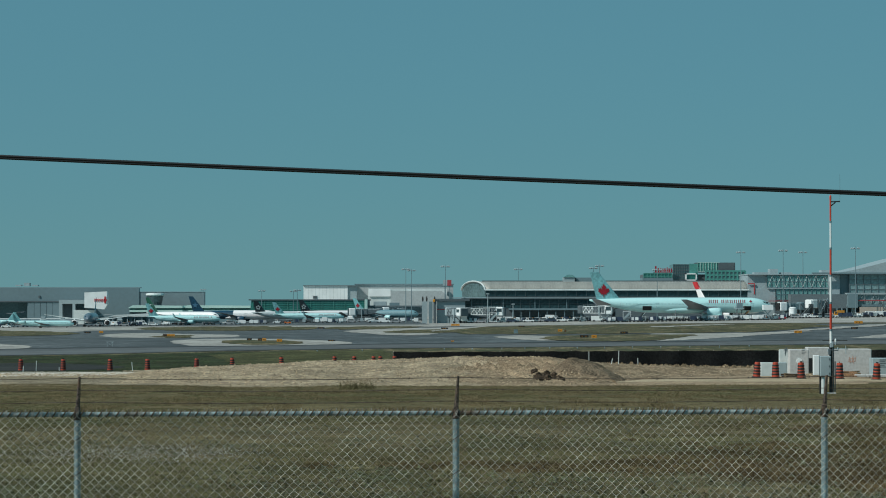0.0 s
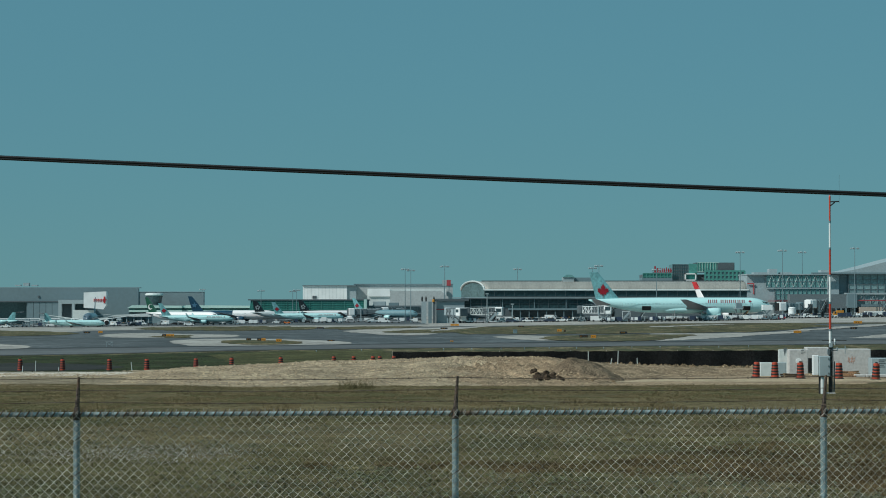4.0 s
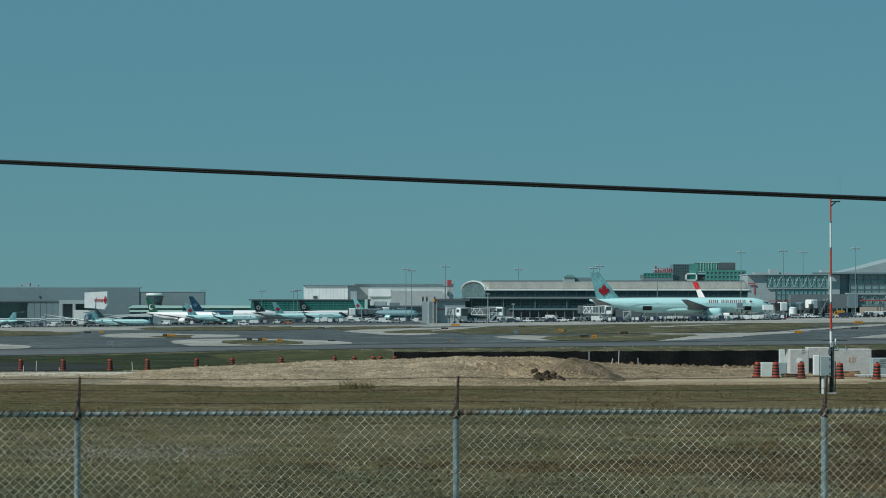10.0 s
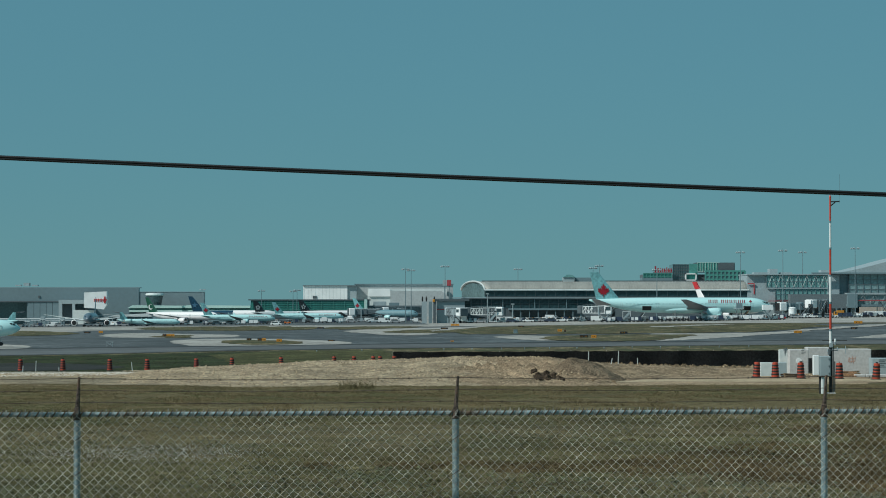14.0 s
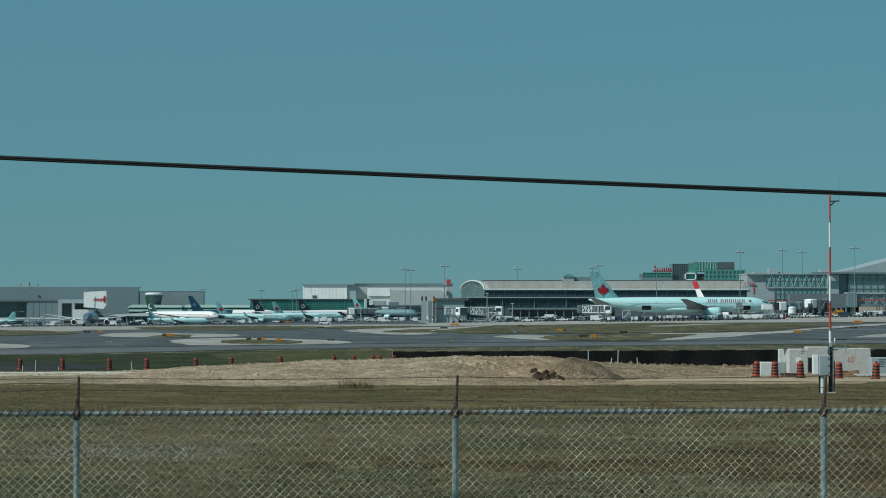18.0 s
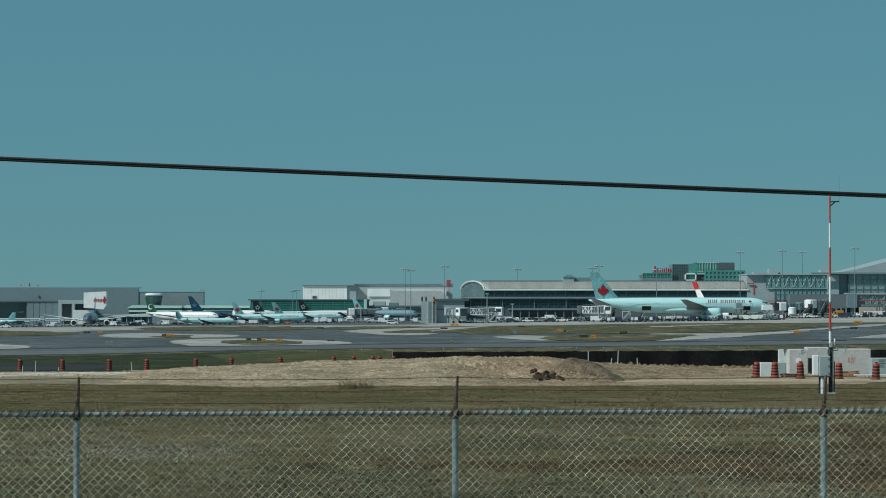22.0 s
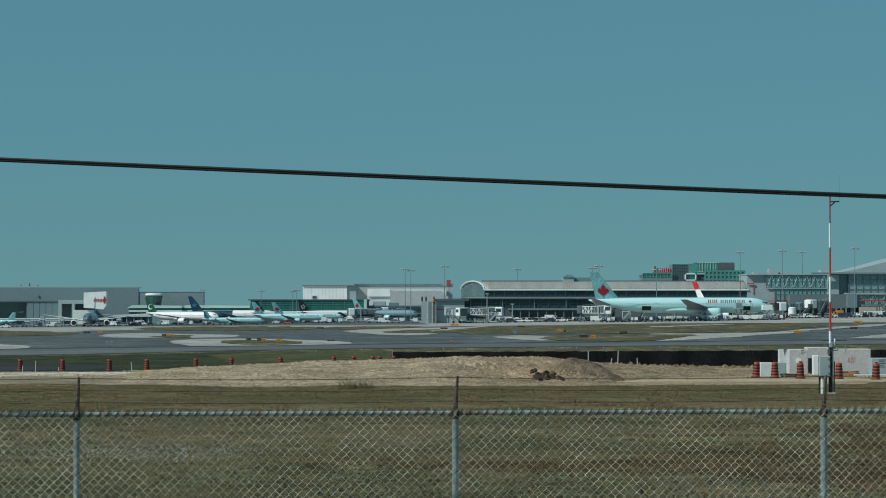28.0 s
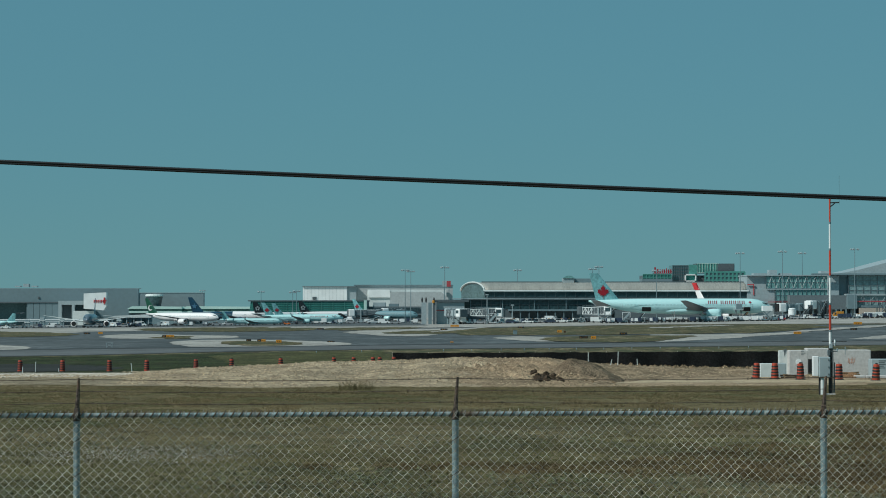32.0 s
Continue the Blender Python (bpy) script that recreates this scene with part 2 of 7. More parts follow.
def patch(name, corners, rise, material, rounds=3, label="", ragged=0.0):
    """A paved or grassed area: a rounded outline cut into the lie of the land."""
    pts = [Vector((x, y)) for x, y in corners]
    for _ in range(rounds):
        nxt = []
        for i, p in enumerate(pts):
            q = pts[(i + 1) % len(pts)]
            nxt += [p.lerp(q, 0.25), p.lerp(q, 0.75)]
        pts = nxt
    if ragged:
        for p in pts:
            n = noise.noise((p.x * 0.11, p.y * 0.03, 4)) + 0.6 * noise.noise((p.x * 0.5, p.y * 0.1, 8))
            q = noise.noise((p.x * 0.16 + 9, p.y * 0.02, 6)) + 0.7 * noise.noise((p.x * 0.6, p.y * 0.05, 1))
            p.x += ragged * n * 1.6 * p.y / 500
            p.y += ragged * q * 7.0 * (p.y / 500) ** 2
    bm = bmesh.new()
    f = bm.faces.new([bm.verts.new((p.x, p.y, 0)) for p in pts])
    bmesh.ops.triangulate(bm, faces=[f])
    for y in range(20, 2600, 20):
        if min(p.y for p in pts) < y < max(p.y for p in pts):
            bmesh.ops.bisect_plane(bm, geom=bm.verts[:] + bm.edges[:] + bm.faces[:], plane_co=(0, y, 0), plane_no=(0, 1, 0))
    for x in range(-280, 300, 40):
        bmesh.ops.bisect_plane(bm, geom=bm.verts[:] + bm.edges[:] + bm.faces[:], plane_co=(x, 0, 0), plane_no=(1, 0, 0))
    for v in bm.verts:
        v.co.z = lie(v.co.x, v.co.y) + rise
    bmesh.ops.recalc_face_normals(bm, faces=bm.faces)
    if sum(fc.normal.z for fc in bm.faces) < 0:
        bmesh.ops.reverse_faces(bm, faces=bm.faces)
    return tagged(part(name, bm, material), label, kind="structure")


XS = [-2500, -1200, -600] + list(range(-300, 301, 20)) + [600, 1200, 2500]
YS = [-200, -60, 0] + list(range(20, 171, 10)) + [171, 180, 190, 200, 210, 220, 234, 250, 270] + list(range(300, 1021, 20)) + [1100, 1300, 1600, 2000, 2600, 3400, 4700]
LEAF_V = mat("verge_blades", (0.045, 0.062, 0.024), 0.85, vary=0.4, scale=0.5, spec=0.1)
WIRE_DULL = mat("dull_wire_ends", (0.25, 0.25, 0.225), 0.65, 0.1, vary=0.35, scale=8, spec=0.3)
HEAP_SOIL = mat("fresh_brown_soil", (0.172, 0.133, 0.090), 0.95, vary=0.3, scale=2.0, bump=0.8, spec=0.1)
# Soil darkened to near black, so clods paint the shadows at the heap's foot.
DARK_CLOD = mat("dark_soil_and_shade", (0.062, 0.047, 0.033), 0.95, vary=0.35, scale=3.0, bump=0.8, spec=0.1)
ROUGH = mat("trampled_soil_and_stubble", (0.285, 0.242, 0.168), 0.95, vary=0.45, scale=3.0, bump=0.8, stain=(0.17, 0.145, 0.09), stain_at=0.56, spec=0.1)
WINDOW = mat("cabin_window", (0.27, 0.46, 0.48), 0.25, vary=0.1, scale=1)
GREY_M = mat("pale_grey_cladding", (0.192, 0.268, 0.29), 0.6, vary=0.03, scale=0.12)
DRY_VERGE = mat("olive_verge", (0.080, 0.080, 0.036), 0.95, vary=0.45, scale=1.3, spread=(0.5, 0.35, 1), stain=(0.050, 0.058, 0.024), stain_at=0.56, spec=0.1)
TITLE_RED = mat("dark_red_lettering", (0.26, 0.035, 0.055), 0.45, vary=0.08, scale=1)


def wpart(name, bm, material, parent, label="", smooth=False):
    """A part whose mesh is given in the place's own metres."""
    ob = part(name, bm, material, parent, label, smooth)
    ob.matrix_parent_inverse = (parent.matrix_parent_inverse.inverted() @ parent.matrix_basis.inverted() if parent.parent is None else parent.matrix_basis.inverted())
    return ob


def twin(ob, parent, m):
    """Another object on the same mesh, at pose m under parent."""
    o = new(ob.name.split(".")[0], ob.data)
    o.parent = parent
    o.matrix_basis = m
    return o


def glazed(parent, x0, x1, y, z0, z1, nx, nz, glass, frame_mat, bar=0.25, proud=0.3):
    """A glass wall facing -y: single panes behind a grid of mullions."""
    base = parent.matrix_basis.translation
    w, h = (x1 - x0) / nx, (z1 - z0) / nz
    first = part("pane", box(bmesh.new(), 0.02, w - 0.02, 0, 0.1, 0.02, h - 0.02), glass, parent)
    first.matrix_basis = pose(x0 - base.x, y - base.y, z0 - base.z)
    for i in range(nx):
        for j in range(nz):
            if i or j:
                twin(first, parent, pose(x0 + i * w - base.x, y - base.y, z0 + j * h - base.z))
    bm = bmesh.new()
    for i in range(nx + 1):
        box(bm, x0 + i * w - bar / 2, x0 + i * w + bar / 2, y - proud, y - 0.01, z0, z1)
    for j in range(nz + 1):
        box(bm, x0, x1, y - proud * 0.8, y - 0.012, z0 + j * h - bar / 2, z0 + j * h + bar / 2)
    wpart("mullions", bm, frame_mat, parent)


def building(name, x, y, label, category="building"):
    return thing(name, x, y, lie(x, y), label, category)


def fill(b, name, x0, x1, y0, y1, z0, z1, material, label="", bevel=0.0):
    return wpart(name, box(bmesh.new(), x0, x1, y0, y1, z0, z1, bevel), material, b, label)
ground = sheet("ground", XS, YS, 0.0, GRASS)
airfield = patch("airfield_grass", [(-320, 250), (320, 250), (320, 1100), (-320, 1100)], 0.03, FIELD, rounds=0)
patch("taxiway", [(-312.2, 1411.5), (-123.8, 1138.0), (3.4, 951.5), (172.3, 793.5), (115.9, 462.0), (77.4, 439.5), (38.4, 431.0), (14.8, 421.5), (-11.5, 412.5), (-33.1, 393.5), (-51.0, 364.0), (-80.4, 330.0)], 0.07, ASPHALT, rounds=0)
apron = patch("apron", [(-330, 1010), (-4.9, 907.5), (23.6, 904.0), (43.9, 904.5), (75.5, 917.5), (120.6, 870.5), (150.1, 851.5), (211.9, 844.5), (330, 2400), (-330, 2400)], 0.13, CONCRETE, rounds=0)
patch("green_verge", [(-74.9, 338.5), (-49.6, 354.0), (-32.1, 382.0), (-8.5, 402.5), (-5.8, 308.5), (-13.3, 264.5), (-28.9, 220.5), (-46.2, 209.0)], 0.06, VERGE, rounds=3, ragged=0.8)
patch("dry_verge", [(-33.6, 361.0), (-26.2, 384.0), (-8.4, 399.5), (-5.5, 308.5), (-13.3, 264.5), (-20.4, 256.0), (-26.8, 310.0)], 0.08, DRY_VERGE, rounds=4, ragged=2.0)
patch("old_taxiway", [(-64.4, 291.0), (-48.0, 295.0), (-38.9, 284.0), (-32.5, 256.5), (-32.2, 237.5), (-48.8, 220.5)], 0.09, OLD_TAR, rounds=4, ragged=1.5)
patch("runway", [(-95.5, 392.0), (-60.2, 429.5), (-37.2, 443.0), (-12.8, 458.5), (16.5, 470.0), (42.1, 473.0), (69.1, 483.5), (124.8, 497.5), (115.9, 462.0), (78.0, 442.5), (38.7, 434.5), (14.9, 424.5), (-11.6, 415.5), (-33.3, 396.5), (-51.4, 366.5), (-81.0, 332.5)], 0.10, RUNWAY, rounds=0)
patch("runway_edge_line", [(-97.0, 398.0), (-61.2, 436.5), (-37.7, 449.0), (-12.9, 464.0), (16.7, 475.5), (42.6, 479.0), (69.9, 489.0), (126.3, 503.5), (124.8, 497.5), (69.1, 483.5), (42.1, 473.0), (16.5, 470.0), (-12.8, 458.5), (-37.2, 443.0), (-60.2, 429.5), (-95.5, 392.0)], 0.12, TAR, rounds=0)
patch("apron_asphalt", [(-320.1, 1377.0), (-172.0, 1207.0), (-92.1, 1125.5), (-44.1, 1066.0), (-5.5, 1021.5), (-20, 1420), (-330, 1460)], 0.17, ASPHALT, rounds=0)
patch("apron_kerb_strip", [(-313.9, 1350.5), (-167.5, 1175.5), (-89.8, 1098.0), (-43.1, 1041.5), (-5.4, 993.5), (-5.5, 1024.5), (-44.2, 1069.5), (-92.4, 1129.0), (-172.7, 1211.5), (-320.9, 1380.5)], 0.20, CONCRETE, rounds=0)
patch("concrete_shoulder", [(-93.8, 494.5), (-89.2, 493.5), (-76.4, 463.0), (-72.4, 443.5), (-71.5, 422.0), (-79.2, 417.5)], 0.11, CONCRETE, 4, ragged=0.6)
patch("concrete_shoulder", [(-95.7, 688.0), (-95.8, 769.0), (-71.5, 700.5), (-51.6, 649.0), (-48.4, 591.0), (-59.7, 585.0), (-78.3, 596.5)], 0.11, CONCRETE, 4, ragged=0.6)
patch("concrete_shoulder", [(-250.9, 1234.5), (-183.4, 1127.0), (-136.1, 955.0), (-120.1, 829.5), (-227.4, 1119.0)], 0.11, CONCRETE, 4, ragged=0.6)
patch("concrete_shoulder", [(-55.7, 507.0), (-57.2, 548.5), (-46.3, 565.5), (-26.4, 524.5), (-17.4, 487.0), (-17.1, 459.5), (-38.5, 446.5), (-46.4, 455.0)], 0.11, CONCRETE, 4, ragged=0.6)
patch("concrete_shoulder", [(-31.1, 774.0), (-19.9, 851.5), (18.7, 867.0), (40.5, 834.0), (16.8, 777.5), (-2.1, 671.0), (-5.3, 603.0), (-13.1, 621.0), (-24.7, 690.5)], 0.11, CONCRETE, 4, ragged=0.6)
patch("concrete_shoulder", [(9.5, 570.5), (19.7, 600.0), (28.5, 561.0), (24.1, 497.0), (17.5, 499.0)], 0.11, CONCRETE, 4, ragged=0.6)
patch("concrete_shoulder", [(49.6, 619.5), (59.5, 607.0), (71.0, 612.5), (81.6, 630.5), (91.5, 650.5), (95.5, 647.5), (83.8, 605.0), (72.7, 571.5), (62.8, 541.0), (54.1, 516.5), (44.8, 491.0), (39.9, 484.5)], 0.11, CONCRETE, 4, ragged=0.6)
patch("concrete_shoulder", [(88.8, 652.0), (104.5, 698.0), (119.4, 741.5), (142.5, 808.5), (166.0, 862.5), (156.3, 812.0), (134.2, 761.5), (113.6, 705.5), (99.6, 665.0), (86.9, 627.5)], 0.20, CONCRETE, 4, ragged=0.6)
patch("concrete_shoulder", [(81.8, 515.5), (91.1, 543.5), (101.1, 573.5), (118.2, 614.5), (102.0, 530.0), (91.0, 516.5)], 0.11, CONCRETE, 4, ragged=0.6)
patch("concrete_shoulder", [(-4.0, 732.5), (2.9, 817.5), (13.3, 897.5), (19.5, 903.0), (12.5, 839.5), (2.7, 764.0), (-3.0, 696.0)], 0.20, CONCRETE, 4, ragged=0.6)
patch("concrete_shoulder", [(65.9, 800.5), (81.7, 834.0), (99.4, 857.0), (96.7, 833.5), (78.6, 801.5), (62.9, 764.0)], 0.20, CONCRETE, 4, ragged=0.6)
patch("grass_island", [(-227.4, 1119.0), (-173.8, 1039.0), (-115.2, 796.0), (-100.8, 675.0), (-137.0, 674.0)], 0.16, FIELD, 4, ragged=1.0)
patch("grass_island", [(-73.4, 635.5), (-73.5, 676.0), (-63.5, 643.0), (-58.3, 584.5), (-65.3, 582.0)], 0.16, FIELD, 4, ragged=1.0)
patch("grass_island", [(-45.7, 503.5), (-42.7, 536.5), (-30.1, 507.0), (-25.5, 475.0), (-29.1, 456.5), (-38.6, 459.0)], 0.16, FIELD, 4, ragged=1.0)
patch("grass_island", [(-142.0, 1140.5), (-89.3, 1091.0), (-46.7, 995.0), (-40.0, 832.5), (-69.2, 802.0), (-109.5, 929.5)], 0.16, FIELD, 4, ragged=1.0)
patch("grass_island", [(-48.6, 964.5), (-18.2, 964.5), (-4.9, 907.5), (-16.0, 845.5), (-33.0, 798.5)], 0.16, FIELD, 4, ragged=1.0)
patch("grass_island", [(-17.6, 719.0), (-11.1, 770.0), (17.2, 798.5), (12.1, 707.5), (-3.5, 656.5), (-14.2, 673.0)], 0.16, FIELD, 4, ragged=1.0)
patch("grass_island", [(2.9, 795.0), (12.8, 863.5), (42.7, 880.0), (73.6, 894.0), (109.0, 857.0), (116.6, 842.0), (121.3, 775.0), (106.3, 720.5), (90.6, 665.0), (77.8, 633.5), (62.0, 618.0), (29.7, 612.5), (11.9, 617.5), (2.3, 638.0)], 0.16, FIELD, 4, ragged=1.0)
patch("grass_island", [(19.1, 545.0), (28.6, 589.0), (49.0, 595.5), (60.4, 589.0), (48.9, 523.0), (39.9, 484.5), (23.4, 482.5)], 0.16, FIELD, 4, ragged=1.0)


# ---- buildings, west to east ----
def hangar():
    b = building("hangar", -244.19, 1500, "large grey clad aircraft hangar with an open dark doorway", "hangar")
    zt, zl = 18.36, -6.0
    d0, d1, dz = -277.92, -248.57, 9.59
    fill(b, "wall", -284.66, d0, 1500, 1504, zl, zt, GREY)
    fill(b, "wall", d0, d1, 1500, 1504, dz, zt, GREY)
    fill(b, "wall", d1, -181.79, 1500, 1504, zl, zt, GREY)
    fill(b, "interior", d0, d1, 1511, 1512, zl, dz, GLASS_T)
    fill(b, "roof", -285.34, -181.45, 1500.4, 1512, zt - 0.3, zt + 0.1, GREY_L)
    fill(b, "wing_block", -181.79, -143.01, 1500.5, 1508, zl, 15.66, GREY_M)
    fill(b, "parapet", -181.79, -142.67, 1500.3, 1509, 15.66, 15.90, GREY_L)
    for k in range(5):
        fill(b, "door_panel", -247.90 + k * 3.7, -247.90 + k * 3.7 + 3.5, 1499.2, 1500, zl, dz, GREY)
    fill(b, "lintel", d0 - 1, -229.35, 1498.8, 1500, dz, dz + 0.7, GREY_D)
    for px in range(3):
        fill(b, "roof_unit", -256.33 + px * 5, -256.33 + px * 5 + 3.4, 1504, 1509, zt + 0.8, zt + 1.6 + px % 2 * 1.2, GREY_L)
    fill(b, "vent", -241.83, -240.82, 1499.5, 1500, 12.29, 13.47, GREY_D)
    # white framed annex
    fill(b, "annex", -228.15, -226.14, 1490, 1499, zl, 10.92, GREY_L)
    fill(b, "annex", -220.11, -218.44, 1490, 1499, zl, 8.58, GREY_L)
    fill(b, "annex", -226.14, -212.41, 1490, 1499, 8.58, 10.92, GREY_L)
    fill(b, "annex_opening", -226.14, -220.11, 1494, 1495, zl, 8.58, GREY_D)
    fill(b, "annex_window", -218.44, -213.08, 1494, 1495, 4.89, 8.58, GLASS_D)
    fill(b, "annex_base", -218.71, -206.02, 1485, 1490, zl, 4.90, OFFWHITE)
    s = wpart("sign_wall", plate(bmesh.new(), [(-211.65, 15.23), (-198.34, 15.89), (-198.34, 7.91), (-200.00, 5.25), (-205.99, 5.91), (-211.65, 6.24)], 1480, 1486), WHITE, b, "white painted wall with red lettering bars")
    bm = bmesh.new()
    x = -205.66
    for w in (0.9, 0.9, 0.9, 0.4, 0.9, 0.9, 0.9):
        box(bm, x, x + w * 0.35, 1479.7, 1480, 9.74, 11.57)
        box(bm, x + w * 0.35, x + w, 1479.7, 1480, 10.64, 11.17)
        x += w + 0.28
    tagged(wpart("sign_lettering", bm, RED, b), kind="stuff")
    wpart("sign_emblem", boxes((-199.83, -199.00, 1479.7, 1480, 8.91, 12.90)), RED, b)


hangar()


def control_tower():
    b = building("ramp_tower", -170.97, 1488, "low ramp control tower with white cap and green glass cab", "control tower")
    x = -170.97
    p = wpart("shaft", lathe(bmesh.new(), [(4.2, -6), (4.2, 7.57), (4.0, 8.58)], 16, (x, 1488, 0)), GREY_D, b)
    wpart("cab", lathe(bmesh.new(), [(4.1, 8.58), (4.9, 12.59), (5.3, 13.43)], 16, (x, 1488, 0)), GLASS_D, b)
    wpart("cap", lathe(bmesh.new(), [(5.2, 13.43), (5.5, 13.93), (5.0, 14.77), (3.0, 15.00)], 16, (x, 1488, 0)), OFFWHITE, b)


control_tower()


def low_concourse():
    b = building("low_concourse", -144.76, 1450, "long low concourse with pale green bands and dark windows")
    for a, c, top in ((228, 322, 540), (322, 450, 541)):
        x0, x1 = (-181.27, -150.63) if a == 228 else (-150.63, -108.90)
        off = 0 if a == 228 else 6
        fill(b, "wall", x0, x1, 1450 + off, 1480, -6, 2.69, GREY)
        fill(b, "window_band", x0, x1, 1450.5 + off, 1480, 2.69, 3.83, GLASS_D)
        fill(b, "band", x0, x1, 1449.5 + off, 1480, 3.83, 4.97, PALE_G)
        fill(b, "window_band", x0, x1, 1450.5 + off, 1480, 4.97, 6.11, GLASS_G)
        wpart("roof", plate(bmesh.new(), [(x0 - 1, 6.11), (x1, 6.11), (x1, 7.42), (x0 + 2, 7.74)], 1449 + off, 1482), PALE_G, b)


low_concourse()


def glass_pier():
    b = building("green_glass_pier", -71.03, 1350, "green glass departure pier with pale horizontal mullions")
    x0, x1 = -102.30, -40.68
    glazed(b, x0, x1, 1350, 3.05, 10.33, 10, 6, GLASS_G, GLASS_M, bar=0.2, proud=0.25)
    fill(b, "core", x0 + 0.5, x1, 1351, 1385, -6, 10.33, GREY_D)
    fill(b, "roof", x0 - 2.5, x1 + 0.5, 1349.4, 1386, 10.33, 10.94, GREY_D)
    wpart("end_wall", plate(bmesh.new(), [(x0 - 2, 1.84), (x0, 1.84), (x0, 10.33), (x0 - 1, 10.33)], 1350, 1384), GLASS_G, b)
    fill(b, "stair_tower", -42.37, -40.86, 1346, 1350, -6, 10.93, PALE_G)
    fill(b, "lower_storey", -103.06, -11.86, 1352, 1380, -6, 3.35, GREY_D)
    fill(b, "canopy", -41.31, -11.85, 1351, 1382, 3.05, 7.60, GREY_S)
    fill(b, "canopy_glazing", -40.07, -12.75, 1350.4, 1351, 4.87, 7.00, GLASS_D)
    fill(b, "roof_unit", -37.81, -31.10, 1356, 1370, 7.60, 9.74, GREY_L)
    fill(b, "roof_unit", -29.27, -24.09, 1356, 1370, 7.60, 9.13, GREY)


glass_pier()


CARGO = mat("pale_shed_cladding", (0.39, 0.44, 0.445), 0.6, vary=0.06, scale=0.2)


def cargo_sheds():
    b = building("cargo_building", -72.40, 1750, "white cargo building, flat roof, flank greyed for its shaded side")
    zt = 21.29
    fill(b, "front_wall", -97.59, -66.89, 1750, 1752, -6, zt, WHITE)
    # Flank takes a grey material to paint the white building's shaded side.
    fill(b, "flank", -66.89, -60.60, 1751, 1790, -6, zt + 0.4, GREY_L)
    fill(b, "roof", -97.98, -60.60, 1749, 1792, zt, zt + 0.5, GREY)
    fill(b, "door", -90.90, -88.14, 1749.6, 1750, 12.24, 14.20, GREY_D)
    for k in range(12):
        fill(b, "cladding_rib", -96.80 + k * 2.5, -96.80 + k * 2.5 + 0.18, 1749.95, 1750, -6, zt - 0.1, OFFWHITE)
    c = building("cargo_annex", -29.28, 1760, "long light grey cargo shed beyond the apron")
    fill(c, "wall", -62.13, 6.73, 1760, 1800, -6, 22.15, CARGO)
    fill(c, "roof", -62.53, 7.12, 1759, 1801, 22.15, 22.75, GREY)
    fill(c, "lower_block", -52.43, 2.35, 1740, 1759, -6, 19.25, OFFWHITE)
    fill(c, "roof_band", -51.61, -36.76, 1739, 1740, 13.77, 18.86, WHITE)
    wpart("gable", plate(bmesh.new(), [(-36.73, -6), (4.30, -6), (4.30, 12.99), (-1.56, 17.68), (-36.73, 17.68)], 1738, 1740), CARGO, c)


cargo_sheds()


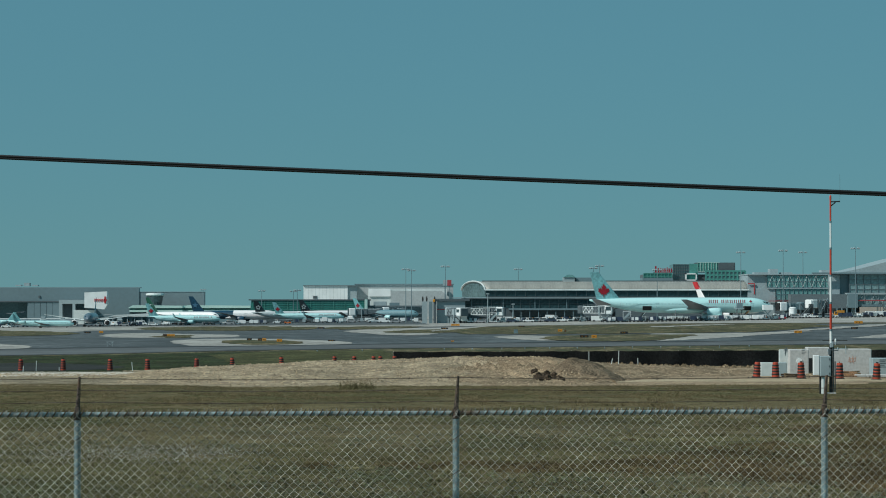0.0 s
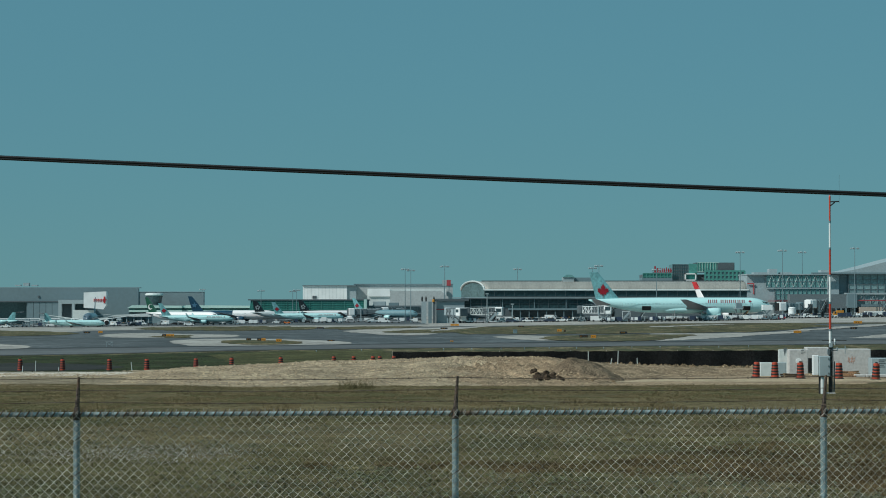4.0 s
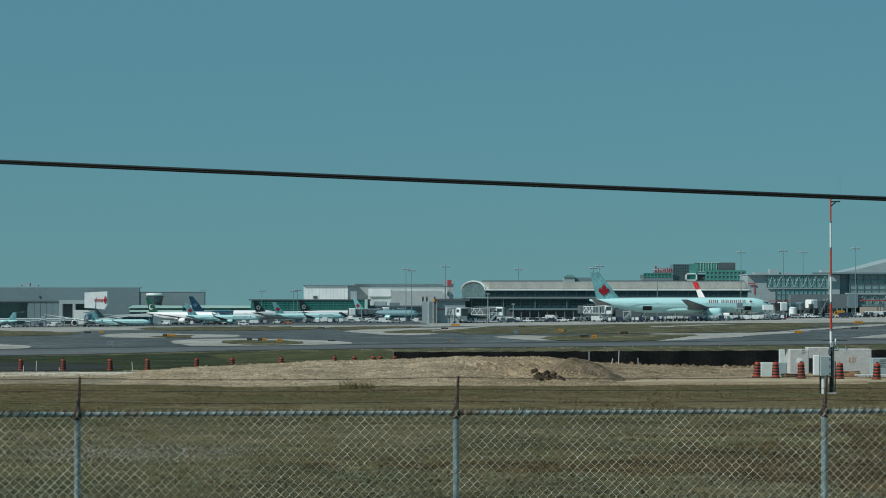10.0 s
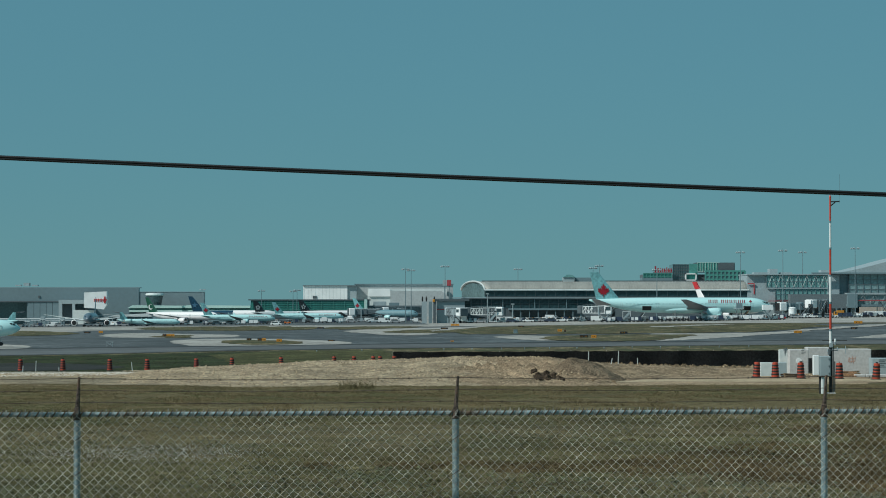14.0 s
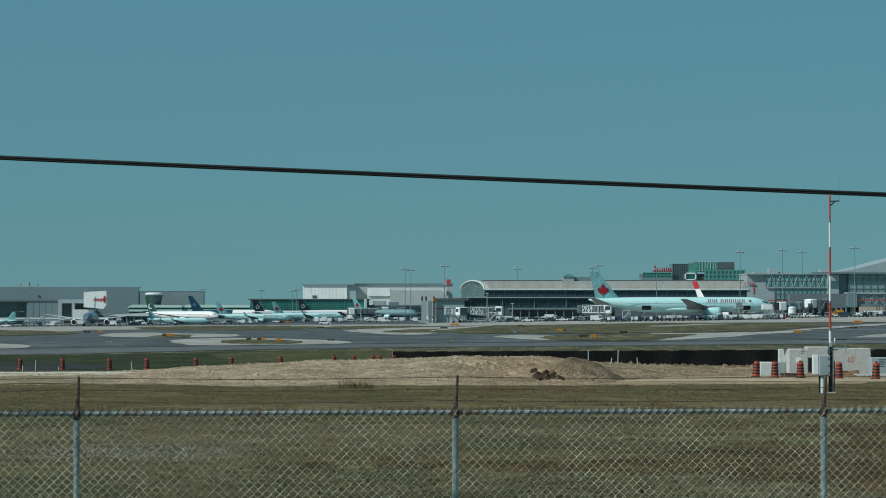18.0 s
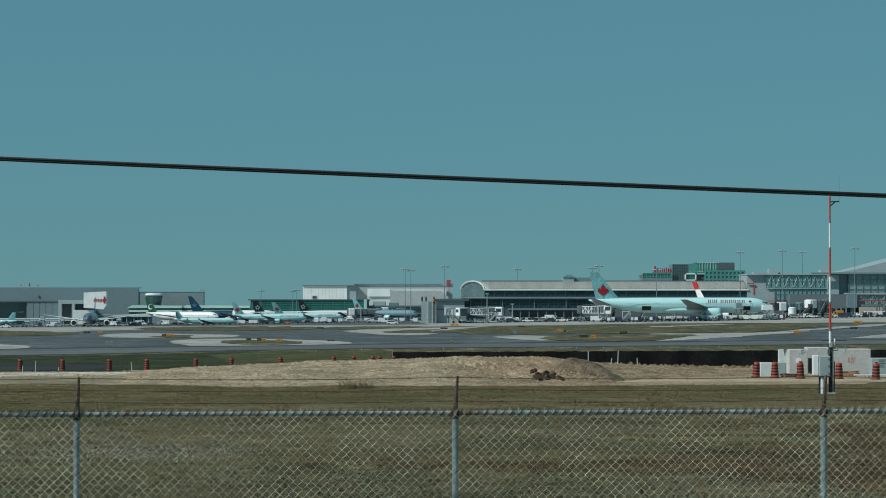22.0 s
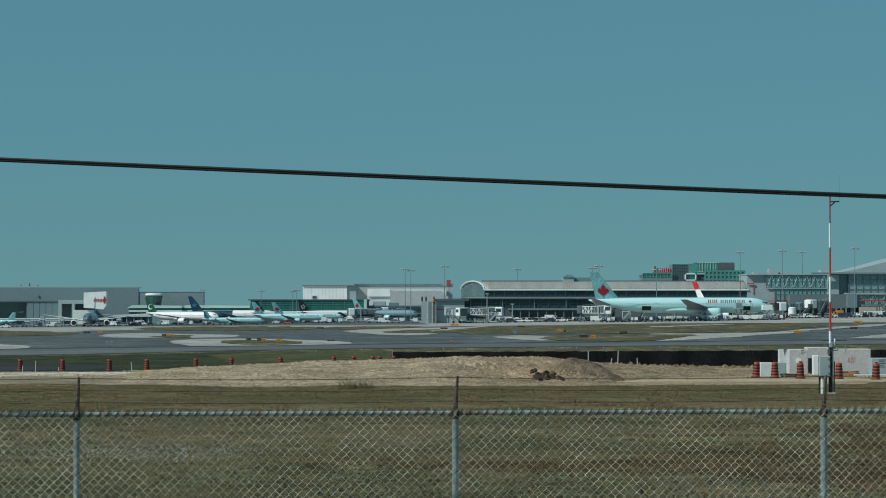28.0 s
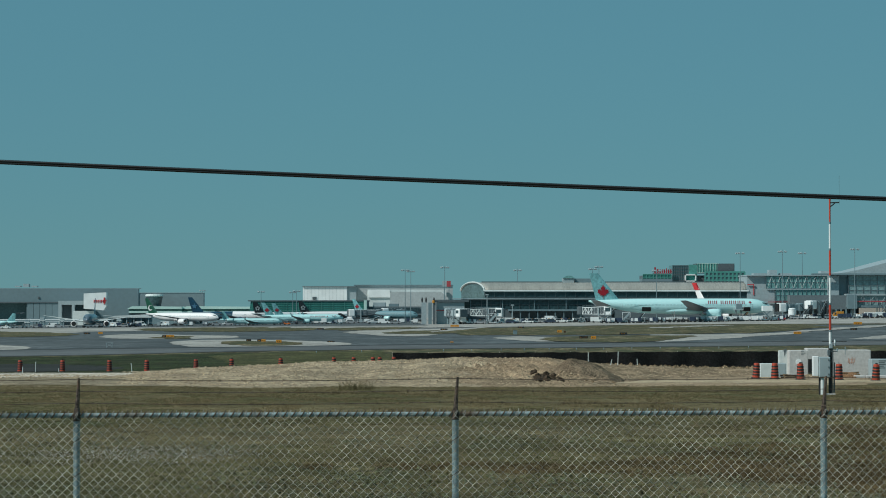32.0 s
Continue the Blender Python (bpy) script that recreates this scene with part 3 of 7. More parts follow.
def barrel_terminal():
    b = building("barrel_roof_concourse", 53.91, 1110, "long concourse with a barrel vault metal roof and dark glazing", "terminal")
    xa, xb, y0 = 18.22, 135.03, 1110
    ze, zr = 14.52, 18.39
    depth, lean = 26.0, 18.22 - 7.99
    # vault: one shell, its west end cut on the skew
    bm = bmesh.new()
    n, m = 14, 40
    def vault(k, x, drop):
        a = math.pi * k / n
        return (x, y0 + depth / 2 * (1 - math.cos(a)), ze - drop + (zr - ze) * math.sin(a))
    rows = []
    for k in range(n + 1):
        skew = lean * (1 - math.cos(math.pi * k / n)) / 2
        rows.append([bm.verts.new(vault(k, xa - skew + (xb - xa + skew) * j / m, 0)) for j in range(m + 1)])
    for p, q in zip(rows, rows[1:]):
        for j in range(m):
            bm.faces.new((p[j], p[j + 1], q[j + 1], q[j]))
    bmesh.ops.recalc_face_normals(bm, faces=bm.faces)
    bmesh.ops.solidify(bm, geom=bm.faces[:], thickness=0.5)
    wpart("vault_roof", bm, ROOF, b, smooth=True)
    ribs = bmesh.new()
    for k in range(0, 7):
        rod(ribs, vault(k, xa + 0.9, -0.02), vault(k + 1, xa + 0.9, -0.02), 0.06, 4)
    seam = wpart("roof_seam", ribs, ROOF, b)
    for j in range(1, 90):
        o = new("roof_seam", seam.data)
        o.parent = b
        o.matrix_parent_inverse = seam.matrix_parent_inverse
        o.matrix_basis = pose((xb - xa) * j / 90, 0, 0)
    # glass gable on the skew end with its rim
    gb = bmesh.new()
    pts = [gb.verts.new(Vector(vault(k, xa - lean * (1 - math.cos(math.pi * k / n)) / 2 + 0.3, 0.3))) for k in range(n + 1)]
    lo = [gb.verts.new((p.co.x, p.co.y, ze - 3.2)) for p in pts]
    for k in range(n):
        gb.faces.new((pts[k], pts[k + 1], lo[k + 1], lo[k]))
    bmesh.ops.solidify(gb, geom=gb.faces[:], thickness=0.2)
    wpart("gable_glazing", gb, GLASS_H, b)
    rim = bmesh.new()
    for k in range(n):
        s0, s1 = (lean * (1 - math.cos(math.pi * j / n)) / 2 for j in (k, k + 1))
        rod(rim, vault(k, xa - s0, -0.1), vault(k + 1, xa - s1, -0.1), 0.36, 6)
    wpart("gable_rim", rim, OFFWHITE, b)
    fill(b, "ridge_cap", xa - lean * 0.1, xb, y0 + depth / 2 - 1.2, y0 + depth / 2 + 1.2, zr - 0.2, zr + 0.42, GREY_D)
    wpart("eave", rods([((xa, y0 - 0.2, ze), (xb, y0 - 0.2, ze))], 0.35, 6), OFFWHITE, b)
    glazed(b, xa, xb, y0 + 0.6, 11.65, ze - 0.2, 26, 1, GLASS_N, GREY_D, bar=0.12)
    fill(b, "upper_core", xa + 1, xb, y0 + 1.2, y0 + depth, 11.23, ze - 0.4, GREY_D)
    fill(b, "ledge", 3.97, xb, 1104.5, 1112, 10.80, 11.22, GREY_L)
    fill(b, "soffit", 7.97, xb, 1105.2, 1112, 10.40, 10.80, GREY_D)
    glazed(b, 8.46, xb, 1106, 6.41, 10.40, 30, 2, GLASS_N, GREY_D, bar=0.12)
    for k in range(9):
        x = 12.0 + k * 14.0
        fill(b, "pilaster", x, x + 0.32, 1105.4, 1105.68, 6.41, 10.40, GREY)
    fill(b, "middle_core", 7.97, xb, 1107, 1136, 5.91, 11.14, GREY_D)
    fill(b, "canopy", 28.64, 58.76, 1098, 1108, 5.68, 6.42, GREY)
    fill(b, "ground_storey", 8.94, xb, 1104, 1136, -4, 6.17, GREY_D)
    for k in range(9):
        x = 29.87 + k * 3.8
        fill(b, "column", x, x + 0.35, 1098.5, 1099, -4, 5.44, GREY)
    for k in range(6):
        x = 31.76 + k * 5.5
        fill(b, "service_door", x, x + 3.4, 1103.6, 1104, -4, 2.94, GLASS_D)
    # rooftop pieces
    sk = boxes((53.39, 58.43, 1120, 1128, zr - 1, 20.25))
    wpart("skylight", sk, GREY_L, b)
    wpart("skylight_top", plate(bmesh.new(), [(53.36, 20.24), (58.90, 20.24), (57.14, 21.37), (55.13, 21.37)], 1119.5, 1128), GLASS_L, b)
    fill(b, "plant_room", 58.98, 67.55, 1121, 1131, zr - 1, 20.13, GREY)
    fill(b, "plant_room", 89.12, 102.79, 1126, 1140, zr - 2, 20.06, GREY)
    fill(b, "plant_room", 59.86, 90.29, 1128, 1140, zr - 2, 18.81, GREY_D)


barrel_terminal()


def stair_block():
    b = building("gate_block", -2.22, 1095, "grey gate building with a red stripe and concrete towers")
    fill(b, "wall", -2.95, 9.36, 1095, 1108, -4, 9.63, GREY_L)
    fill(b, "roof", -3.94, 11.32, 1094, 1110, 9.63, 10.61, GREY_D)
    fill(b, "stripe", -2.95, 9.36, 1094.8, 1095, 5.81, 6.18, RED)
    for a in (0, 1, 2):
        x = (-9.33, -6.38, -4.42)[a]
        fill(b, "tower", x, x + (2.1, 1.5, 1.2)[a], 1092, 1096, -4, (9.38, 9.38, 10.11)[a], (GREY_L, GREY, GREY_D)[a])
    fill(b, "opening", 7.14, 9.36, 1094.6, 1095, -4, 6.43, GREY_D)
    for a in (0, 1, 2):
        x = (-9.08, -7.37, -3.93)[a]
        wpart("beacon", lathe(bmesh.new(), [(0.25, 9.38), (0.4, 10.61), (0.2, 11.59)], 8, (x, 1093, 0)), BLACK, b)
    wpart("warning_lamp", boxes((-4.67, -3.68, 1091.4, 1092, 9.13, 10.36), bevel=0.15), YELLOW, b)


stair_block()


def hotel():
    b = building("hotel", 142.40, 1420, "green glass hotel with dark plant tower behind the concourse", "hotel")
    fill(b, "core", 113.35, 170.98, 1424, 1450, -4, 25.20, GREY_D)
    glazed(b, 113.03, 128.99, 1420, 20.68, 25.79, 8, 3, GLASS_G, GLASS_M, bar=0.35)
    fill(b, "dark_tower", 129.45, 139.01, 1418, 1440, -4, 30.87, GLASS_T)
    glazed(b, 129.6, 138.5, 1417.5, 20.7, 30.6, 7, 6, GLASS_T, GREY_D, bar=0.22)
    fill(b, "tower_fin", 138.60, 143.38, 1417, 1418, 21.61, 31.17, GLASS_M)
    glazed(b, 148.05, 170.38, 1419, 20.03, 27.05, 10, 3, GLASS_T, GLASS_M, bar=0.9)
    glazed(b, 143.83, 155.98, 1421.5, 26.77, 31.88, 8, 1, GLASS_M, PALE_G, bar=0.18)
    fill(b, "upper_core", 143.29, 165.04, 1422.5, 1440, 26.46, 31.90, GREY_D)
    fill(b, "plant_box", 155.28, 164.55, 1421, 1440, 27.08, 31.71, GREY_D)
    x0, x1, z0, z1 = 136.27, 142.64, 21.60, 25.74
    wpart("white_frame", boxes((x0, x1, 1415, 1417, z1 - 0.6, z1), (x0, x1, 1415, 1417, z0, z0 + 0.6), (x0, x0 + 0.6, 1415, 1417, z0, z1), (x1 - 0.6, x1, 1415, 1417, z0, z1)), WHITE, b)
    fill(b, "frame_window", x0 + 0.6, x1 - 0.6, 1416.6, 1417, z0 + 0.6, z1 - 0.6, GLASS_G)
    bm, x = bmesh.new(), 119.01
    for w, h in ((1.3, 3.6), (1.0, 2.6), (1.0, 2.4), (0.7, 2.4), (1.0, 2.4), (0.7, 3.0), (1.0, 2.4), (1.0, 2.4)):
        box(bm, x, x + w * 0.7, 1415, 1415.4, 26.09, 26.09 + h)
        box(bm, x + w * 0.7, x + w, 1415, 1415.4, 26.09 + h * 0.3, 26.09 + h * 0.6)
        x += w + 0.32
    tagged(wpart("sign_lettering", bm, LEAF_RED, b, "red roof sign"), kind="stuff")
    wpart("sign_rail", rods([((118.46, 1420, 26.43), (130.27, 1420, 26.43))], 0.25, 4), GREY_D, b)


hotel()


RED_DULL = mat("faded_red_stripe", (0.36, 0.06, 0.07), 0.55, vary=0.1, scale=0.5)


def main_terminal():
    b = building("east_terminal", 169.22, 1130, "grey terminal with glass truss bridge and curved roof", "terminal")
    fill(b, "grey_block", 134.28, 142.76, 1110, 1140, -3, 21.13, GREY_L)
    fill(b, "grey_block", 136.21, 146.44, 1109.5, 1111, -3, 15.39, GREY_L)
    wpart("red_line", boxes((134.40, 137.40, 1109.2, 1109.6, 17.13, 17.48), (137.05, 137.40, 1109.2, 1109.6, 12.64, 17.13)), RED, b)
    fill(b, "roof", 134.03, 174.39, 1108.2, 1141, 21.11, 21.61, GREY_L)
    glazed(b, 142.63, 170.06, 1109, 15.63, 21.00, 14, 2, GLASS_L, GREY, bar=0.14)
    glazed(b, 146.68, 170.12, 1109.4, 7.91, 15.01, 12, 3, GLASS_L, GREY, bar=0.14)
    fill(b, "floor_band", 142.94, 170.43, 1108.8, 1116, 15.03, 15.65, GREY_L)
    fill(b, "core", 143.53, 170.83, 1114, 1138, -3, 20.68, GLASS_G)
    tr = []
    for k in range(7):
        x = 143.08 + k * 3.85
        tr += [((x, 1108.6, 15.76), (x + 1.93, 1108.6, 20.87)), ((x + 1.93, 1108.6, 20.87), (x + 3.85, 1108.6, 15.76))]
    for ends in tr:
        wpart("truss_brace", rods([ends], 0.065, 4), OFFWHITE, b)
    fill(b, "grey_tower", 169.60, 174.33, 1106, 1140, -3, 21.09, GREY_L)
    fill(b, "grey_tower", 174.49, 178.72, 1107, 1140, -3, 21.35, GREY)
    # curved roof
    bm = bmesh.new()
    lo, hi = [], []
    for k in range(25):
        u = k / 24
        x = 170.0 + u * 70
        z = 22.0 + 10.0 * math.sin(math.pi / 2 * min(1, u * 70 / 55)) ** 1.65
        hi.append((x, z))
    for k in range(25):
        x, z = hi[k]
        lo.append((x, 21.57))
    plate(bm, lo + hi[::-1], 1104, 1160)
    wpart("curved_roof", bm, GREY_L, b)
    fill(b, "fascia", 161.70, 227.18, 1102.5, 1104, 21.42, 22.17, GREY)
    glazed(b, 178.39, 222.62, 1105, 12.63, 21.32, 14, 4, GLASS_H, GREY_S, bar=0.18)
    fill(b, "hall_core", 178.56, 222.82, 1108.6, 1150, -3, 21.37, GLASS_D)
    # striped link bridge on columns
    fill(b, "link_roof", 176.28, 223.68, 1098, 1104, 12.47, 13.21, GREY_L)
    fill(b, "link_floor", 176.28, 223.68, 1098, 1104, 7.16, 8.15, GREY)
    glazed(b, 180.89, 223.88, 1099, 8.15, 12.48, 14, 1, GLASS_H, GREY_L, bar=0.16)
    fill(b, "red_stripe", 177.94, 223.60, 1097.5, 1097.9, 9.63, 10.13, RED_DULL)
    tr = []
    for k in range(9):
        x = 181.03 + k * 5
        tr += [((x, 1098.4, 8.15), (x + 2.5, 1098.4, 12.35)), ((x + 2.5, 1098.4, 12.35), (x + 5, 1098.4, 8.15))]
    for ends in tr:
        wpart("truss_brace", rods([ends], 0.08, 4), GREY_L, b)
    fill(b, "link_end", 176.61, 180.80, 1097, 1104, 6.67, 12.84, GREY)
    for k in range(4):
        x = 179.07 + k * 6.5
        fill(b, "column", x, x + 0.9, 1100, 1101, -3, 7.16, GREY_L)
    fill(b, "beige_wall", 181.5, 225.31, 1095.6, 1096.6, -3, 7.0, BEIGE)
    fill(b, "dark_base", 145.99, 183.36, 1108, 1140, -3, 6.66, GREY_D)
    fill(b, "dark_gate", 151.86, 178.58, 1100, 1108, 6.42, 12.60, GREY_S)
    fill(b, "gate_stripe", 143.37, 152.33, 1107, 1109, 9.50, 9.80, RED_DULL)
    for k in range(5):
        x = 169.52 + k * 2.2
        fill(b, "column", x, x + 0.5, 1099, 1100, -3, 6.42, GREY)
    for a, w in ((0, 6), (7, 3.5), (12, 5), (30, 4)):
        x = 138.76 + a
        fill(b, "roof_unit", x, x + w, 1122, 1130, 21.28, 21.28 + 1.2 + (a % 4) * 0.5, GREY_L)


main_terminal()


def jet_bridge(x, y, length, rise, yaw, label, mtl, lift=0.0, hood=BLACK, brace=GREY_D):
    base = lie(x, y) + 0.13
    b = thing("jet_bridge", x, y, base + lift, label, "jet bridge", "gate bridges", yaw)
    part("rotunda", lathe(bmesh.new(), [(1.6, 3.4), (1.7, 3.6), (1.7, 6.4), (1.2, 6.8)], 14), mtl, b)
    part("rotunda_column", lathe(bmesh.new(), [(0.5, -lift), (0.5, 3.4)], 10), GREY, b)
    part("tunnel", boxes((0.8, length * 0.55, -1.3, 1.3, 3.6, 6.2), bevel=0.1), mtl, b)
    part("inner_tunnel", boxes((length * 0.5, length, -1.5, 1.5, 3.4, 6.4 + rise), bevel=0.1), mtl, b)
    part("cab", boxes((length - 0.3, length + 3.0, -2.1, 2.1, 3.0, 6.7 + rise), bevel=0.35), WHITE, b)
    part("roof_rail", rods([((0.8, -1.2, 6.7 + rise), (length, -1.2, 6.9 + rise)), ((0.8, 1.2, 6.7 + rise), (length, 1.2, 6.9 + rise))] + [((1 + k * 1.8, -1.2, 6.2), (1 + k * 1.8, -1.2, 6.8 + rise)) for k in range(int(length / 1.8))], 0.05, 4), GREY_L, b)
    part("air_duct", rods([((length * 0.3, -1.5, 3.2), (length * 0.9, -1.7, 2.6))], 0.32, 8), GREY_D, b)
    part("cab_bellows", boxes((length + 3.0, length + 3.6, -1.8, 1.8, 3.1, 6.5 + rise), bevel=0.1), hood, b)
    part("cab_window", boxes((length + 0.2, length + 2.4, -2.14, -2.1, 4.7, 6.0 + rise)), GLASS_D, b)
    dr = []
    for k in range(int(length / 2.6)):
        dr += [((0.9 + k * 2.6, -1.36, 3.7), (2.2 + k * 2.6, -1.36, 6.1)), ((2.2 + k * 2.6, -1.36, 6.1), (3.5 + k * 2.6, -1.36, 3.7))]
    for k in range(int(length / 1.3)):
        dr.append(((0.9 + k * 1.3, -1.38, 3.5), (0.9 + k * 1.3, -1.38, 6.3)))
    part("bracing", rods(dr, 0.15, 4), brace, b)
    part("chord", rods([((0.8, -1.4, 3.6), (length, -1.55, 3.5)), ((0.8, -1.4, 6.2), (length, -1.55, 6.35 + rise))], 0.17, 4), brace, b)
    part("cable_tray", boxes((0.8, length, -1.75, -1.45, 3.15, 3.45)), GREY_D, b)
    part("undercarriage", rods([((length * 0.72, -1.6, 1.0), (length * 0.3, -0.8, 3.6)), ((length * 0.72, 1.6, 1.0), (length * 0.3, 0.8, 3.6))], 0.16, 5), GREY_D, b)
    part("lift_column", boxes((length * 0.72, length * 0.72 + 0.5, -1.9, -1.4, 0.9 - lift, 6.3), (length * 0.72, length * 0.72 + 0.5, 1.4, 1.9, 0.9 - lift, 6.3)), GREY_L, b)
    for sy in (-1.6, 1.6):
        part("wheel", rod(bmesh.new(), (length * 0.72 + 0.25, sy - 0.3, 0.55 - lift), (length * 0.72 + 0.25, sy + 0.3, 0.55 - lift), 0.55, 12), BLACK, b)
    st = bmesh.new()
    for k in range(9):
        box(st, length - 2 + k * 0.33, length - 1.7 + k * 0.33, -3.2, -2.2, 3.0 - k * 0.34, 3.08 - k * 0.34)
    part("service_stair", st, GREY_L, b)
    return b


jet_bridge(2.20, 1085, 10, 0.0, -60, "light grey jet bridge with white cab, retracted", GREY_L, 0.0, GREY_D)
jet_bridge(11.17, 1080, 12, 0.2, -12, "weathered pale jet bridge beside the concourse", GREY_D, 0.0, GREY_D, OFFWHITE)
jet_bridge(58.16, 1060, 10.5, 0.3, -14, "white truss sided jet bridge docked at airliner tail", GREY_D, 0.0, BLACK, WHITE)
jet_bridge(165.16, 1085, 8.0, 0.0, 220, "grey jet bridge with white hooded cab, raised", GREY_S, 1.0, WHITE)
jet_bridge(152.52, 1075, 7, 0.0, 195, "dark grey jet bridge folded against the gate", GREY)


jet_bridge(-33.5, 1312, 13, 0.0, 188, "white jet bridge stretched out from the glass pier", GREY_S, 0.0, GREY_D, WHITE)
jet_bridge(-20.5, 1318, 9, 0.3, 196, "grey jet bridge with white bracing at the pier end", GREY_D, 0.0, GREY_D, WHITE)


def light_mast(x, y, top, label="tall slim apron floodlight mast", heads=5):
    z = lie(x, y)
    b = thing("apron_light", x, y, z, label, "light mast", "apron floodlights")
    h = top - z
    part("pole", lathe(bmesh.new(), [(0.22, 0), (0.17, h * 0.5), (0.10, h)], 8), GREY, b)
    part("crossarm", rods([((-1.5, 0, h - 0.2), (1.5, 0, h - 0.2)), ((0, -1.4, h - 0.2), (0, 1.4, h - 0.2))], 0.09, 5), GREY, b)
    for k in range(heads):
        a = 2 * math.pi * k / heads + 0.3
        cx = 1.75 * math.cos(a)
        o = part("lamp_head", boxes((-0.42, 0.42, -0.4, 0.4, -0.22, 0.25), bevel=0.12), GREY_L, b)
        o.matrix_basis = pose(cx, 1.4 * math.sin(a), h + 0.05, 0, 36 if cx > 0 else -36, 0)
        part("lamp_bracket", rods([((cx * 0.6, math.sin(a), h - 0.2), (cx, 1.4 * math.sin(a), h - 0.3))], 0.12, 5), GREY_D, b)
    part("finial", rods([((0, 0, h), (0, 0, h + 0.9))], 0.06, 4), GREY, b)


light_mast(-17.78, 1180, 24.62)
light_mast(-15.25, 1190, 24.23)
light_mast(0.74, 1100, 24.73)
light_mast(33.84, 1140, 24.06)
light_mast(70.75, 1140, 25.59)
light_mast(68.52, 1150, 24.71)
light_mast(128.92, 1090, 30.70)
light_mast(146.62, 1085, 31.33)
light_mast(165.89, 1160, 32.17)
light_mast(178.67, 1090, 32.42)
light_mast(92.2, 1085, 23.03)
light_mast(-97.02, 1340, 15.44)
light_mast(-78.04, 1340, 15.74)
light_mast(-80.39, 1344, 15.16)
light_mast(-153.26, 1600, 17.62)


def marker_board():
    b = thing("marker_board", 2.35, 1745, -1, "red and white checkered obstruction board on a shed roof", "marker board")
    x0, z0 = -0.39 - b.location.x, 21.18 + 1
    for i in range(2):
        part("square", boxes((x0 + i * 2.9, x0 + i * 2.9 + 2.85, -9.4, -9.0, z0, z0 + 4.0)), (GREY_L, RED_DULL)[i], b)
    for lx in (1.0, 4.4):
        part("leg", boxes((x0 + lx, x0 + lx + 0.4, -9, -8.6, 0, z0)), GREY, b)


marker_board()


# ---- aircraft ----
LEAF = [(0.04, -1.0), (0.05, -0.52), (0.45, -0.60), (0.38, -0.44), (0.88, -0.06), (0.74, 0.02), (0.82, 0.34), (0.55, 0.27), (0.48, 0.40), (0.25, 0.12), (0.36, 0.70), (0.19, 0.60), (0.0, 1.0)]


def leaf_shape(cx, cz, s, lean=0.0):
    pts = LEAF + [(-x, z) for x, z in LEAF[::-1] if x > 0]
    c, q = math.cos(lean), math.sin(lean)
    return [(cx + s * (x * c - z * q), cz + s * (x * q + z * c)) for x, z in pts]


def star_shape(cx, cz, s):
    return [(cx + s * (1 if k % 2 == 0 else 0.42) * math.sin(math.pi * k / 5), cz + s * (1 if k % 2 == 0 else 0.42) * math.cos(math.pi * k / 5)) for k in range(10)]


def crescent_shape(cx, cz, s):
    out = [(cx + s * math.cos(a), cz + s * math.sin(a)) for a in [0.9 + 4.9 * k / 20 for k in range(21)]]
    inn = [(cx + s * 0.28 + s * 0.78 * math.cos(a), cz + s * 0.18 + s * 0.78 * math.sin(a)) for a in [5.6 - 4.5 * k / 16 for k in range(17)]]
    return out + inn


def foil(bm, sections):
    """Loft flat lens-shaped sections: each (leading edge, trailing edge, thickness, thickness axis)."""
    rings = []
    for le, te, th, ax in sections:
        le, te, ax = Vector(le), Vector(te), Vector(ax)
        ring = []
        for u, w in ((0, 0), (0.12, 0.75), (0.35, 1), (0.7, 0.55), (1, 0.04), (0.7, -0.55), (0.35, -1), (0.12, -0.75)):
            ring.append(bm.verts.new(le.lerp(te, u) + ax * (w * th / 2)))
        rings.append(ring)
    n = 8
    for p, q in zip(rings, rings[1:]):
        for i in range(n):
            bm.faces.new((p[i], p[(i + 1) % n], q[(i + 1) % n], q[i]))
    bm.faces.new(rings[0][::-1])
    bm.faces.new(rings[-1])
    bmesh.ops.recalc_face_normals(bm, faces=bm.faces)
    return bm


def wheel_set(g, x, y, r, n=2, low=0.0):
    for k in range(n):
        part("wheel", rod(bmesh.new(), (x, y + (k - (n - 1) / 2) * r * 1.1 - r * 0.35, r - low), (x, y + (k - (n - 1) / 2) * r * 1.1 + r * 0.35, r - low), r, 14), BLACK, g)


